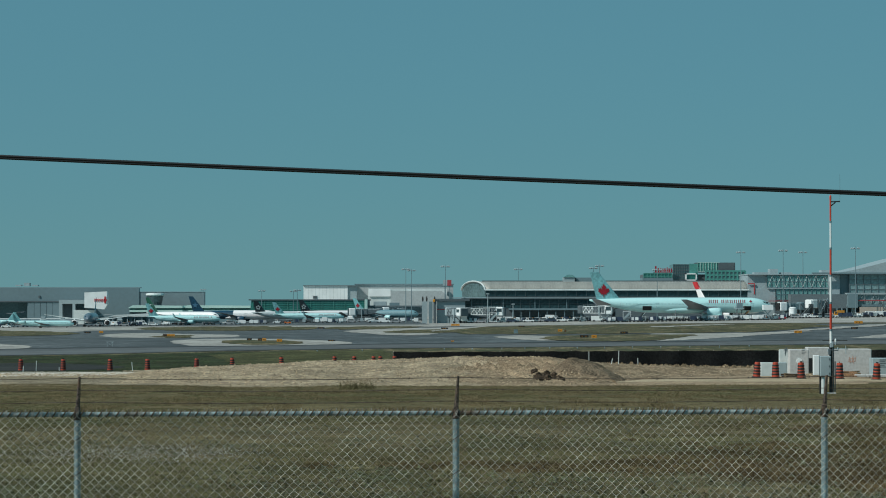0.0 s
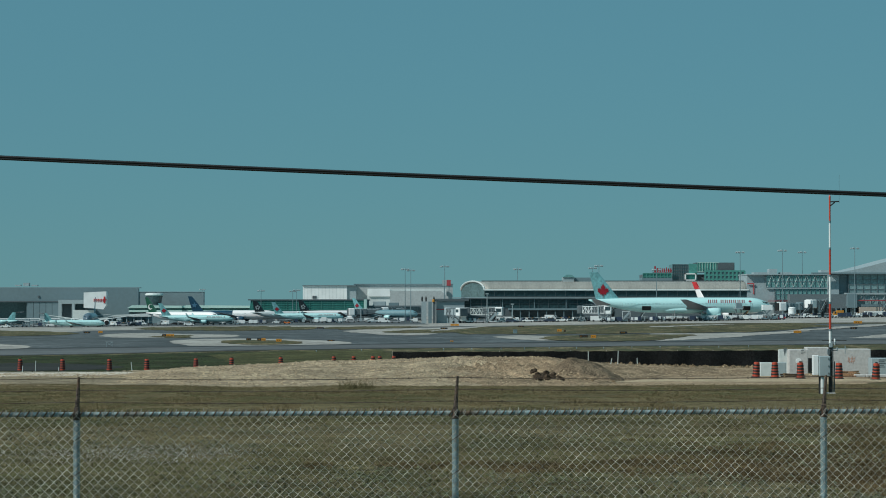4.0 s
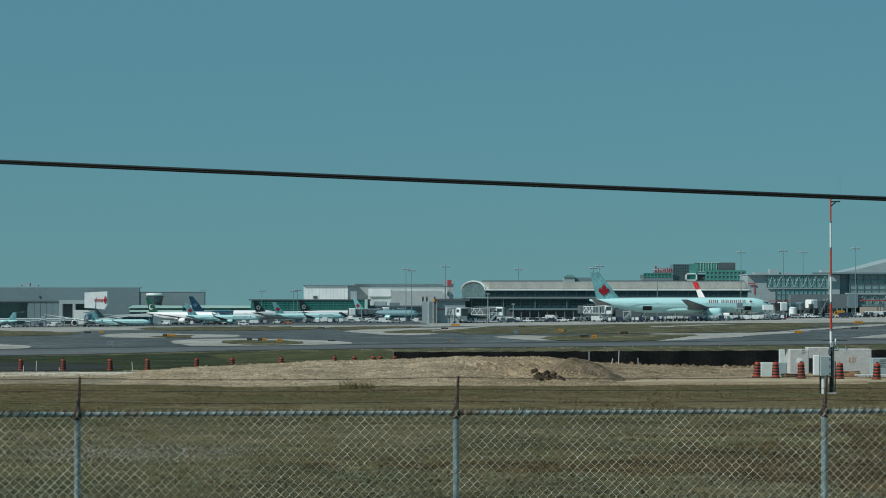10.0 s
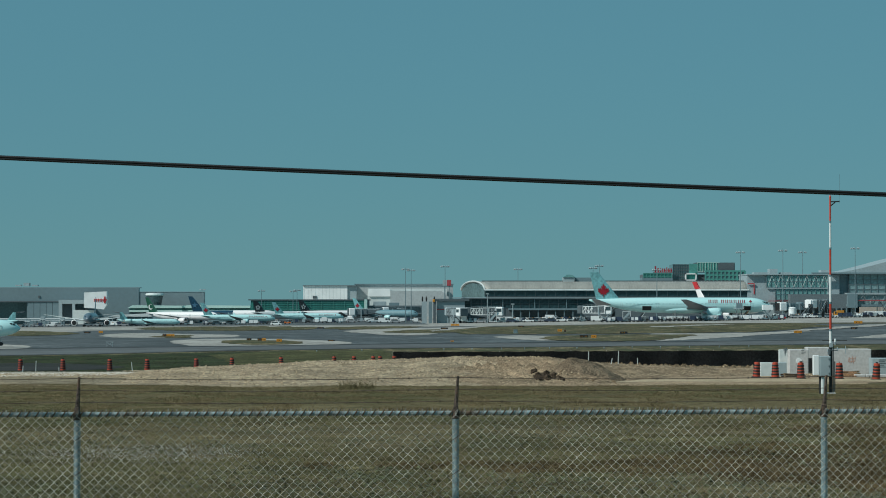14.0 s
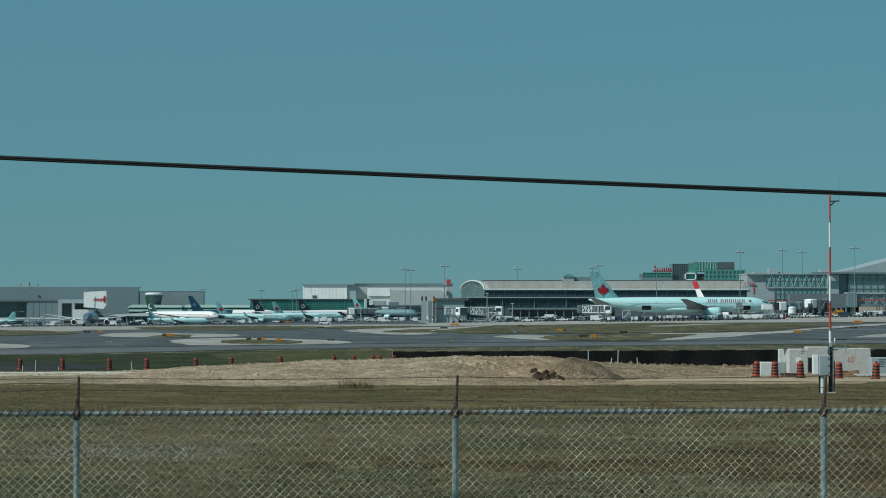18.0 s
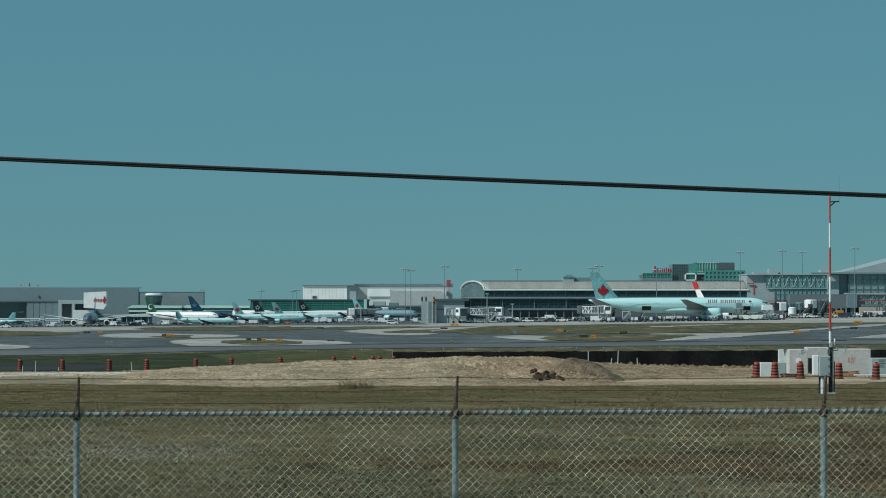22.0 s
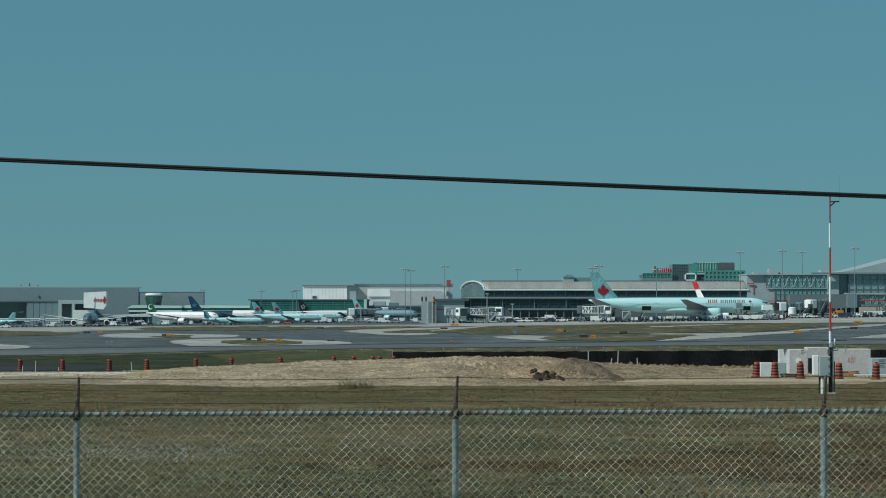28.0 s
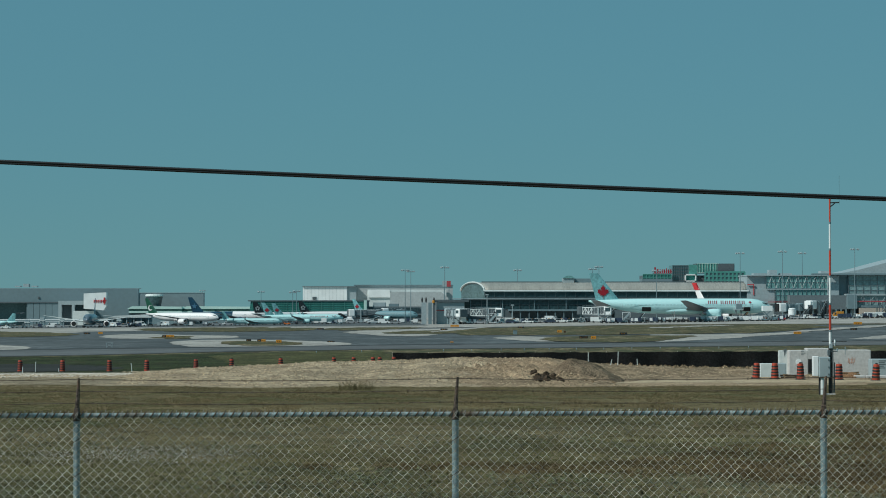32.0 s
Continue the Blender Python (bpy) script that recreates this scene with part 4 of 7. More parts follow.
def airliner(label, L, r, h, fin_top, span, body, fin, wing=GREY_AIR, eng=None, er=0.0, el=0.0, tail_eng=False, tee=False, winglet=0.0,
             logo="", bars=0, bar_mat=TITLE_RED, belly=None, fin_chord=0.135, pitch=0.56, bogie=1, wr=0.55, group="parked airliners", windows=True, wing_at=0.15, rear=None, holds=(), mark=OFFWHITE, nose_drop=0.0, panes=WINDOW, tail_low=0.0, tail_rise=0.08, emblem_at=0.44, rear_at=0.66):
    """An airliner, nose along +x, standing on z = 0."""
    a = thing("airliner", 0, 0, 0, label, "airplane", group)
    bm = bmesh.new()
    prof = [(0, 0.03), (0.006, 0.20), (0.016, 0.38), (0.03, 0.56), (0.05, 0.74), (0.075, 0.89), (0.11, 0.98), (0.15, 1), (0.4, 1), (0.5, 1), (0.64, 1), (0.72, 0.95), (0.8, 0.80), (0.88, 0.55), (0.95, 0.29), (0.985, 0.17), (1, 0.08)]
    rings, ns = [], 24
    for u, f in prof:
        x = L / 2 - u * L
        dz = -0.22 * r * max(0, 1 - u / 0.1) ** 1.5 if u < 0.1 else (r * (1 - f) * 0.72 if u > 0.6 else 0)
        rings.append([bm.verts.new((x, r * f * math.cos(2 * math.pi * k / ns), h + dz + r * f * math.sin(2 * math.pi * k / ns))) for k in range(ns)])
    for p, q in zip(rings, rings[1:]):
        for k in range(ns):
            bm.faces.new((p[k], p[(k + 1) % ns], q[(k + 1) % ns], q[k]))
    bm.faces.new(rings[0])
    bm.faces.new(rings[-1])
    bmesh.ops.recalc_face_normals(bm, faces=bm.faces)
    if rear:
        cut = bm.copy()
        lim = L / 2 - rear_at * L
        bmesh.ops.delete(bm, geom=[f for f in bm.faces if f.calc_center_median().x < lim], context="FACES")
        bmesh.ops.delete(cut, geom=[f for f in cut.faces if f.calc_center_median().x >= lim], context="FACES")
        part("rear_fuselage", cut, rear, a, smooth=True)
    fus = part("fuselage", bm, body, a, smooth=True)
    # fin
    xr = -L / 2 + 0.045 * L
    c = fin_chord * L
    root_z = h + r * 0.55
    top_c = c * 0.36
    rise = fin_top - root_z
    sweep = rise * 0.82
    fm = bmesh.new()
    foil(fm, [((xr + c * 1.12, 0, root_z), (xr, 0, root_z), 0.09 * c, (0, 1, 0)), ((xr + c * 0.86, 0, root_z + rise * 0.12), (xr - rise * 0.05, 0, root_z + rise * 0.12), 0.085 * c, (0, 1, 0)),
              ((xr + c * 1.0 - sweep, 0, fin_top), (xr + c * 1.0 - sweep - top_c, 0, fin_top), 0.03 * c, (0, 1, 0))])
    fin_ob = part("tail_fin", fm, fin, a, smooth=False)
    cx, cz, s = xr + c * 0.46 - sweep * (emblem_at - 0.14), root_z + rise * emblem_at, rise * 0.235
    if logo:
        for sy in (-1, 1):
            lm = bmesh.new()
            pts = leaf_shape(cx, cz, s * (0.84 if 32 < L < 60 else 1.02), 0.0) if logo == "leaf" else star_shape(cx, cz, s * 0.85) if logo in ("star", "ring") else crescent_shape(cx + 0.2, cz - 0.3, s * 0.72)
            if logo == "tip":
                pts = [(xr + c * 1.0 - sweep + 0.3, fin_top + 0.05), (xr + c - sweep - top_c - 0.2, fin_top + 0.05), (xr + c * 0.97 - sweep * 0.7 - top_c * 1.4, fin_top - rise * 0.30), (xr + c * 1.02 - sweep * 0.70, fin_top - rise * 0.30)]
            off = 0.05 * c + 0.03
            if logo == "ring":
                for k in range(5):
                    q = 2 * math.pi * k / 5 + 0.3
                    plate(lm, star_shape(cx + s * 0.55 * math.cos(q), cz + s * 0.55 * math.sin(q), s * 0.40), sy * off - 0.02, sy * off + 0.02)
            else:
                plate(lm, pts, sy * off - 0.02, sy * off + 0.02)
            part("fin_emblem", lm, LEAF_RED if logo == "leaf" else RED if logo == "tip" else mark, fin_ob)
    # tailplane and wings
    tz = fin_top - 0.1 if tee else h + r * 0.42 - tail_low
    ts = span * 0.17
    tx = (xr + c * 0.72 - sweep) if tee else xr + c * 0.62
    for sy in (-1, 1):
        tm = bmesh.new()
        foil(tm, [((tx, sy * (0.05 if tee else 0.2 * r), tz), (tx - 0.085 * L, sy * (0.05 if tee else 0.2 * r), tz), 0.35, (0, 0, 1)), ((tx - ts * 0.62, sy * ts, tz + ts * tail_rise), (tx - ts * 0.62 - 0.035 * L, sy * ts, tz + ts * tail_rise), 0.12, (0, 0, 1))])
        part("tailplane", tm, wing, a)
        wm = bmesh.new()
        wx, wc, wz = L * wing_at, L * 0.185, h - r * 0.55
        hs = span / 2
        foil(wm, [((wx, 0, wz), (wx - wc, 0, wz), r * 0.42, (0, 0, 1)), ((wx - hs * 0.20, sy * hs * 0.34, wz + hs * 0.034), (wx - wc * 1.02, sy * hs * 0.34, wz + hs * 0.034), r * 0.24, (0, 0, 1)),
                  ((wx - hs * 0.52, sy * hs, wz + hs * 0.125), (wx - hs * 0.52 - L * 0.035, sy * hs, wz + hs * 0.125), 0.16, (0, 0, 1))])
        w = part("wing", wm, wing, a)
        if winglet:
            gm = bmesh.new()
            x0, z0 = wx - hs * 0.52, wz + hs * 0.125
            foil(gm, [((x0, sy * hs, z0), (x0 - L * 0.034, sy * hs, z0), 0.12, (0, 1, 0)), ((x0 - winglet * 0.75, sy * (hs + winglet * 0.35), z0 + winglet), (x0 - winglet * 0.75 - L * 0.014, sy * (hs + winglet * 0.35), z0 + winglet), 0.06, (0, 1, 0))])
            part("winglet", gm, body, w)
        if eng:
            if tail_eng:
                ex, ey, ez = -L * 0.27, sy * (r + er * 1.15), h + r * 0.42
            else:
                ex, ey, ez = wx - hs * 0.14 + el * 0.55, sy * hs * 0.335, wz + hs * 0.03 - er * 1.12
            em = bmesh.new()
            lathe(em, [(er * 0.70, 0.02), (er * 0.94, 0.1), (er, el * -0.18), (er * 1.0, el * -0.4), (er * 0.84, el * -0.75), (er * 0.62, el * -0.86)], 18, (ex, ey, ez), "X")
            e = part("engine", em, eng, a, smooth=True)
            part("fan", lathe(bmesh.new(), [(er * 0.76, 0.03), (er * 0.72, 0.16), (er * 0.1, 0.17)], 16, (ex, ey, ez), "X"), BLACK, e)
            part("exhaust", lathe(bmesh.new(), [(er * 0.5, el * -0.84), (er * 0.42, -el), (er * 0.12, -el * 1.12)], 12, (ex, ey, ez), "X"), ALU, e)
            if tail_eng:
                part("pylon", boxes((ex - el * 0.7, ex - el * 0.1, min(0, ey), max(0, ey), ez - 0.15, ez + 0.15)), body, a)
            else:
                part("pylon", plate(bmesh.new(), [(ex - el * 0.1, ez + er * 0.8), (ex - el * 0.9, ez + er * 0.5), (ex - el * 1.3, ez + er * 1.2), (ex - el * 0.3, ez + er * 1.25)], ey - 0.15, ey + 0.15), wing, a)
    # belly fairing, gear
    fair = bmesh.new()
    bmesh.ops.create_uvsphere(fair, u_segments=16, v_segments=10, radius=1.0)
    for v in fair.verts:
        v.co = Vector((v.co.x * L * 0.15 + L * 0.01, v.co.y * r * 1.02, h - r * 0.62 + v.co.z * r * 0.5))
    part("belly_fairing", fair, belly or body, a, smooth=True)
    gx = -L * 0.035
    for x, y, n in ((L * 0.385, 0, 2), (gx, -r * 1.55, 2), (gx, r * 1.55, 2)):
        rr = wr * (0.8 if y == 0 else 1)
        gm = bmesh.new()
        low = nose_drop if y == 0 else 0.0
        rod(gm, (x, y, rr - low), (x, y, h - r * 0.6), rr * 0.22, 8)
        rod(gm, (x, y, rr * 2.4 - low), (x - rr * 1.6, y, h - r * 0.7), rr * 0.12, 6)
        g = part("landing_gear", gm, ALU, a)
        if y == 0 or bogie == 1:
            wheel_set(g, x, y, rr, n, low)
        else:
            for k in range(bogie):
                wheel_set(g, x + (k - (bogie - 1) / 2) * rr * 2.15, y, rr, n)
    # cabin windows, cockpit glass, doors, titles
    if windows:
        for sy in (-1, 1):
            bmw = bmesh.new()
            x = L * 0.36
            while x > -L * 0.30:
                box(bmw, x - 0.14, x + 0.14, sy * r * 0.985 - 0.03, sy * r * 0.985 + 0.03, h + r * 0.10, h + r * 0.10 + 0.34)
                x -= pitch
            tagged(part("window_row", bmw, panes, a), kind="stuff")
            for x in (L * 0.385, L * 0.14, -L * 0.13, -L * 0.325):
                ya, yb, z0, z1 = sy * r * 0.985 - 0.02, sy * r * 0.985 + 0.02, h - r * 0.26, h + r * 0.30
                dm = boxes((x - 0.5, x + 0.5, ya, yb, z0, z0 + 0.06), (x - 0.5, x + 0.5, ya, yb, z1 - 0.06, z1), (x - 0.5, x - 0.44, ya, yb, z0, z1), (x + 0.44, x + 0.5, ya, yb, z0, z1))
                part("door_outline", dm, GREY_L, fus)
    ck = bmesh.new()
    for sy in (-1, 1):
        for k in range(2):
            x = L / 2 - L * (0.031 + 0.016 * k)
            rr = r * (0.57 + 0.13 * k)
            zc = h - 0.1 * r + rr * 0.55
            box(ck, x - L * 0.007, x + L * 0.007, sy * rr * 0.80 - 0.08, sy * rr * 0.80 + 0.08, zc, zc + r * 0.19)
    part("cockpit_glass", ck, GLASS_D, a)
    for hx, hw in holds:
        hm = boxes((hx - hw / 2, hx + hw / 2, -r * 1.006, -r * 0.95, -0.9, 0.9))
        bmesh.ops.transform(hm, matrix=Matrix.Translation((0, 0, h)) @ Matrix.Rotation(0.42, 4, "X"), verts=hm.verts)
        part("open_hold", hm, BLACK, fus, "open dark cargo hold")
    if bars:
        for sy in (-1, 1):
            bm = bmesh.new()
            x, tall = L * 0.15, 0.24 if L > 60 else 0.19
            for k in range(bars):
                if k == 3:
                    x += L * 0.012
                w = L * (0.004 if k == 1 else 0.0165)
                y0, y1 = -r * 1.004 - 0.03, -r * 0.99
                if k == 1:
                    plate(bm, [(x, -r * tall), (x + w, -r * tall), (x + w, r * tall), (x, r * tall)], y0, y1)
                else:
                    e = w * 0.27
                    plate(bm, [(x, -r * tall), (x + e, -r * tall), (x + e, r * tall), (x, r * tall)], y0, y1)
                    plate(bm, [(x + w * 0.62, -r * tall), (x + w * 0.62 + e, -r * tall), (x + w * 0.62 + e, r * tall), (x + w * 0.62, r * tall)], y0, y1)
                x += w + L * 0.0065
            turn = Matrix.Translation((0, 0, h)) @ Matrix.Rotation(-0.52, 4, "X")
            bmesh.ops.transform(bm, matrix=turn, verts=bm.verts)
            if sy > 0:
                bmesh.ops.transform(bm, matrix=Matrix.Diagonal((1, -1, 1, 1)), verts=bm.verts)
                bmesh.ops.reverse_faces(bm, faces=bm.faces)
            tagged(part("title_lettering", bm, bar_mat, fus), kind="stuff")
            em = plate(bmesh.new(), leaf_shape(x + L * 0.022, 0, r * 0.23), -r * 1.004 - 0.03, -r * 0.99)
            bmesh.ops.transform(em, matrix=turn, verts=em.verts)
            if sy > 0:
                bmesh.ops.transform(em, matrix=Matrix.Diagonal((1, -1, 1, 1)), verts=em.verts)
                bmesh.ops.reverse_faces(em, faces=em.faces)
            part("title_emblem", em, bar_mat, fus)
    return a


def park(a, x, y, yaw=0.0, up=0.13):
    a.matrix_basis = pose(x, y, lie(x, y) + up, 0, 0, yaw)
    return a


# White airframe dimmed in its colour, to put one starred airliner in shade.
SHADED_AIR = mat("shaded_white_airframe", (0.56, 0.63, 0.64), 0.35, vary=0.06, scale=0.3, coat=0.3)
wide = airliner("ice blue wide-body airliner with red leaf fin, parked at gate", 73.9, 3.1, 5.9, 19.2, 62, AC_BODY, AC_FIN, eng=AC_BODY, er=1.75, el=6.6, logo="leaf", bars=9, bogie=3, wr=0.67, wing_at=0.215, holds=((-13.8, 3.6), (26.5, 3.2)), tail_low=1.3, tail_rise=0.22, emblem_at=0.36)
park(wide, 95.83, 1016, 0, 0.6)
park(airliner("white airliner with red-tipped fin behind the concourse gate", 40, 2.2, 4.6, 16.0, 28, WHITE_AIR, WHITE_AIR, eng=WHITE_AIR, er=1.3, el=5, logo="tip", bogie=2), 109.78 + 11.5, 1068.6, -55)
park(airliner("white airliner with dark green fin and crescent, parked on apron", 47, 2.2, 4.4, 13.9, 38, WHITE_AIR, GREEN_AIR, eng=WHITE_AIR, er=1.5, el=5.0, logo="crescent", bogie=2), -133.49, 1285, -32)
park(airliner("white airliner with deep blue starred fin, parked on apron", 48, 2.3, 4.5, 14.2, 40, WHITE_AIR, BLUE_AIR, eng=BLUE_AIR, er=1.3, el=5.0, logo="star", bogie=2, rear=BLUE_AIR, rear_at=0.5, mark=mat("faint_blue_star", (0.05, 0.15, 0.24), 0.4, vary=0.1)), -110.53, 1325, -8)
park(airliner("white airliner with black starred fin beside the glass pier", 44, 2.0, 3.9, 11.4, 35, SHADED_AIR, DARK_AIR, eng=WHITE_AIR, er=1.1, el=4, logo="ring"), -78.95, 1320, 16)
park(airliner("white airliner with black starred fin at the glass pier", 44, 2.0, 3.9, 11.4, 35, WHITE_AIR, DARK_AIR, eng=WHITE_AIR, er=1.1, el=4, logo="ring"), -55.41, 1325, 16)
park(airliner("ice blue narrow-body airliner with red leaf fin, parked nose out", 36.2, 1.6, 3.2, 10.4, 28.7, AC_BODY, AC_FIN, eng=AC_BODY, er=0.95, el=3.6, logo="leaf", bars=9, winglet=1.7), -68.52, 1275, 6)
# Body is the ice blue livery darkened to paint in shade.
park(airliner("ice blue airliner by the pier, red leaf fin, shade-darkened body", 37.6, 2.0, 3.9, 11.9, 34, mat("shaded_blue_airframe", (0.12, 0.25, 0.29), 0.6, vary=0.08, scale=0.3, coat=0.0), AC_FIN, eng=AC_BODY, er=1.05, el=4, logo="leaf"), -30.04, 1310, -25)
# Wing colour is lifted to paint in the sunlit upper surfaces.
park(airliner("dark-nosed airliner seen head on with pale wings and engines", 47, 2.45, 4.3, 14.4, 47, mat("slate_airframe", (0.10, 0.15, 0.19), 0.3, vary=0.06, scale=0.3, coat=0.4), BLUE_AIR, wing=OFFWHITE, eng=WHITE_AIR, er=1.5, el=4.6, bogie=2), -170.0, 1215, -87)
park(airliner("ice blue regional jet at the far end of apron", 36, 1.35, 2.6, 7.8, 25, AC_BODY, AC_FIN, eng=AC_BODY, er=0.7, el=3.4, tail_eng=True, tee=True), -237.35, 1300, 172)
# Wing grey darkened so the departing jet's wing reads as a shaded silhouette.
SHADED_WING = mat("shaded_grey_wing", (0.09, 0.105, 0.12), 0.4, vary=0.15, scale=0.5)
taxi_jet = airliner("ice blue narrow-body airliner with red leaf fin, taxiing", 36.2, 1.6, 3.2, 10.6, 28.7, AC_BODY, AC_FIN, eng=AC_BODY, er=0.95, el=3.6, logo="leaf", bars=9, winglet=1.7, group="taxiing aircraft")
regional = airliner("ice blue rear-engined regional jet, taxiing", 29.5, 1.35, 2.15, 6.7, 23, AC_BODY, AC_FIN, eng=AC_BODY, er=0.75, el=3.6, tail_eng=True, tee=True, winglet=0.9, wr=0.42, group="taxiing aircraft")
departing = airliner("ice blue regional jet with red leaf fin, taking off", 31.0, 1.52, 2.3, 8.7, 26, AC_BODY, AC_FIN, eng=AC_BODY, er=0.82, el=3.4, logo="leaf", bars=9, winglet=1.7, wr=0.42, fin_chord=0.16, pitch=0.86, wing_at=0.125, nose_drop=0.8, panes=GLASS_D, wing=SHADED_WING, emblem_at=0.34, group="taxiing aircraft")
subtitle = bmesh.new()
for k in range(7):
    u0, low = 4.7 + k * 0.72, -0.62 if k == 2 else -0.36
    for a, w in ((0.0, 0.15), (0.34, 0.15)):
        plate(subtitle, [(u0 + a, low if a == 0 else -0.36), (u0 + a + w, low if a == 0 else -0.36), (u0 + a + w, 0.22), (u0 + a, 0.22)], -1.585, -1.50)
bmesh.ops.transform(subtitle, matrix=Matrix.Translation((0, 0, 2.25)), verts=subtitle.verts)
part("subtitle_lettering", subtitle, GREY_D, departing)


# ---- apron vehicles and ramp equipment ----
def wheels_on(b, xs, y, r, w=0.28):
    for x in xs:
        for sy in (-1, 1):
            part("wheel", rod(bmesh.new(), (x, sy * y - w / 2, r), (x, sy * y + w / 2, r), r, 12), BLACK, b)


def car(label, paint, L=4.9, H=1.75, category="car", bed=False):
    b = thing("service_car", 0, 0, 0, label, category, "apron vehicles")
    part("body", plate(bmesh.new(), [(-L / 2, 0.45), (L / 2, 0.45), (L / 2, 0.85), (L * 0.30, 1.0), (-L / 2, 1.05)], -0.92, 0.92), paint, b)
    back = -L * 0.02 if bed else -L * 0.46
    part("cabin", plate(bmesh.new(), [(back, 1.0), (L * 0.29, 1.0), (L * 0.14, H), (back + 0.1, H)], -0.82, 0.82), paint, b)
    part("side_glass", plate(bmesh.new(), [(back + 0.25, 1.12), (L * 0.22, 1.12), (L * 0.12, H - 0.14), (back + 0.3, H - 0.14)], -0.84, 0.84), GLASS_D, b)
    part("beacon", boxes((-0.2, 0.2, -0.35, 0.35, H, H + 0.14), bevel=0.03), YELLOW, b)
    part("bumper", boxes((L / 2 - 0.05, L / 2 + 0.1, -0.85, 0.85, 0.4, 0.62), bevel=0.02), GREY_D, b)
    part("bumper", boxes((-L / 2 - 0.1, -L / 2 + 0.05, -0.85, 0.85, 0.4, 0.62), bevel=0.02), GREY_D, b)
    wheels_on(b, (-L * 0.31, L * 0.31), 0.82, 0.36)
    return b


def van(label, paint, L=5.6, H=2.4):
    b = thing("service_van", 0, 0, 0, label, "van", "apron vehicles")
    part("body", plate(bmesh.new(), [(-L / 2, 0.45), (L / 2, 0.45), (L / 2, 1.05), (L * 0.36, 1.25), (L * 0.24, H), (-L / 2, H)], -1.0, 1.0), paint, b)
    part("cab_window", plate(bmesh.new(), [(L * 0.10, 1.35), (L * 0.33, 1.35), (L * 0.23, H - 0.2), (L * 0.10, H - 0.2)], -1.02, 1.02), GLASS_D, b)
    part("windscreen", boxes((L * 0.27, L * 0.30, -0.85, 0.85, 1.5, H - 0.35)), GLASS_D, b)
    part("bumper", boxes((L / 2 - 0.05, L / 2 + 0.08, -0.9, 0.9, 0.4, 0.65), bevel=0.02), GREY_D, b)
    wheels_on(b, (-L * 0.30, L * 0.30), 0.88, 0.38)
    return b


def box_truck(label, paint, L=8.0, H=3.6, lift=0.0, boxmat=None):
    b = thing("box_truck", 0, 0, 0, label, "truck", "apron vehicles")
    part("chassis", boxes((-L / 2, L / 2, -0.5, 0.5, 0.55, 0.85)), GREY_D, b)
    part("cab", plate(bmesh.new(), [(L * 0.24, 0.6), (L / 2, 0.6), (L / 2, 1.5), (L * 0.45, 2.5), (L * 0.24, 2.5)], -1.15, 1.15), paint, b)
    part("cab_glass", plate(bmesh.new(), [(L * 0.29, 1.6), (L * 0.47, 1.6), (L * 0.44, 2.35), (L * 0.29, 2.35)], -1.17, 1.17), GLASS_D, b)
    part("cargo_box", boxes((-L / 2, L * 0.21, -1.25, 1.25, 0.95 + lift, H + lift), bevel=0.04), boxmat or paint, b)
    if lift:
        part("scissor_lift", rods([((-L * 0.4, -0.8, 0.9), (L * 0.1, -0.8, 0.95 + lift)), ((L * 0.1, -0.8, 0.9), (-L * 0.4, -0.8, 0.95 + lift)), ((-L * 0.4, 0.8, 0.9), (L * 0.1, 0.8, 0.95 + lift)), ((L * 0.1, 0.8, 0.9), (-L * 0.4, 0.8, 0.95 + lift))], 0.09, 5), GREY, b)
    wheels_on(b, (-L * 0.30, L * 0.34), 1.0, 0.48)
    return b


def tug(label, paint):
    b = thing("baggage_tug", 0, 0, 0, label, "tug", "apron vehicles")
    part("body", plate(bmesh.new(), [(-1.5, 0.35), (1.6, 0.35), (1.6, 0.95), (0.5, 1.1), (0.3, 0.8), (-0.7, 0.8), (-0.8, 1.1), (-1.5, 1.1)], -0.75, 0.75), paint, b)
    part("canopy", boxes((-0.9, 0.6, -0.75, 0.75, 1.95, 2.03), bevel=0.02), WHITE, b)
    for cx, cy in ((-0.83, -0.67), (-0.83, 0.67), (0.53, -0.67), (0.53, 0.67)):
        part("canopy_post", boxes((cx - 0.03, cx + 0.03, cy - 0.03, cy + 0.03, 1.0, 1.96)), GREY_D, b)
    part("seat", boxes((-0.6, -0.1, -0.5, 0.5, 0.8, 0.95), (-0.68, -0.56, -0.5, 0.5, 0.9, 1.4), bevel=0.03), BLACK, b)
    wheels_on(b, (-1.0, 1.05), 0.66, 0.33)
    return b


def dolly(label, skin):
    b = thing("container_dolly", 0, 0, 0, label, "baggage container", "container dollies")
    part("frame", boxes((-1.2, 1.2, -0.8, 0.8, 0.4, 0.52)), GREY_D, b)
    part("container", plate(bmesh.new(), [(-0.75, 0.56), (0.75, 0.56), (1.05, 0.95), (1.05, 2.12), (-0.95, 2.12), (-0.95, 0.56)], -0.76, 0.76), skin, b)
    part("curtain", boxes((-0.6, 0.7, -0.785, -0.762, 0.75, 1.95)), WHITE, b)
    part("drawbar", rods([((1.2, 0, 0.45), (2.0, 0, 0.35))], 0.04, 5), GREY_D, b)
    wheels_on(b, (-0.85, 0.85), 0.62, 0.22, 0.16)
    return b


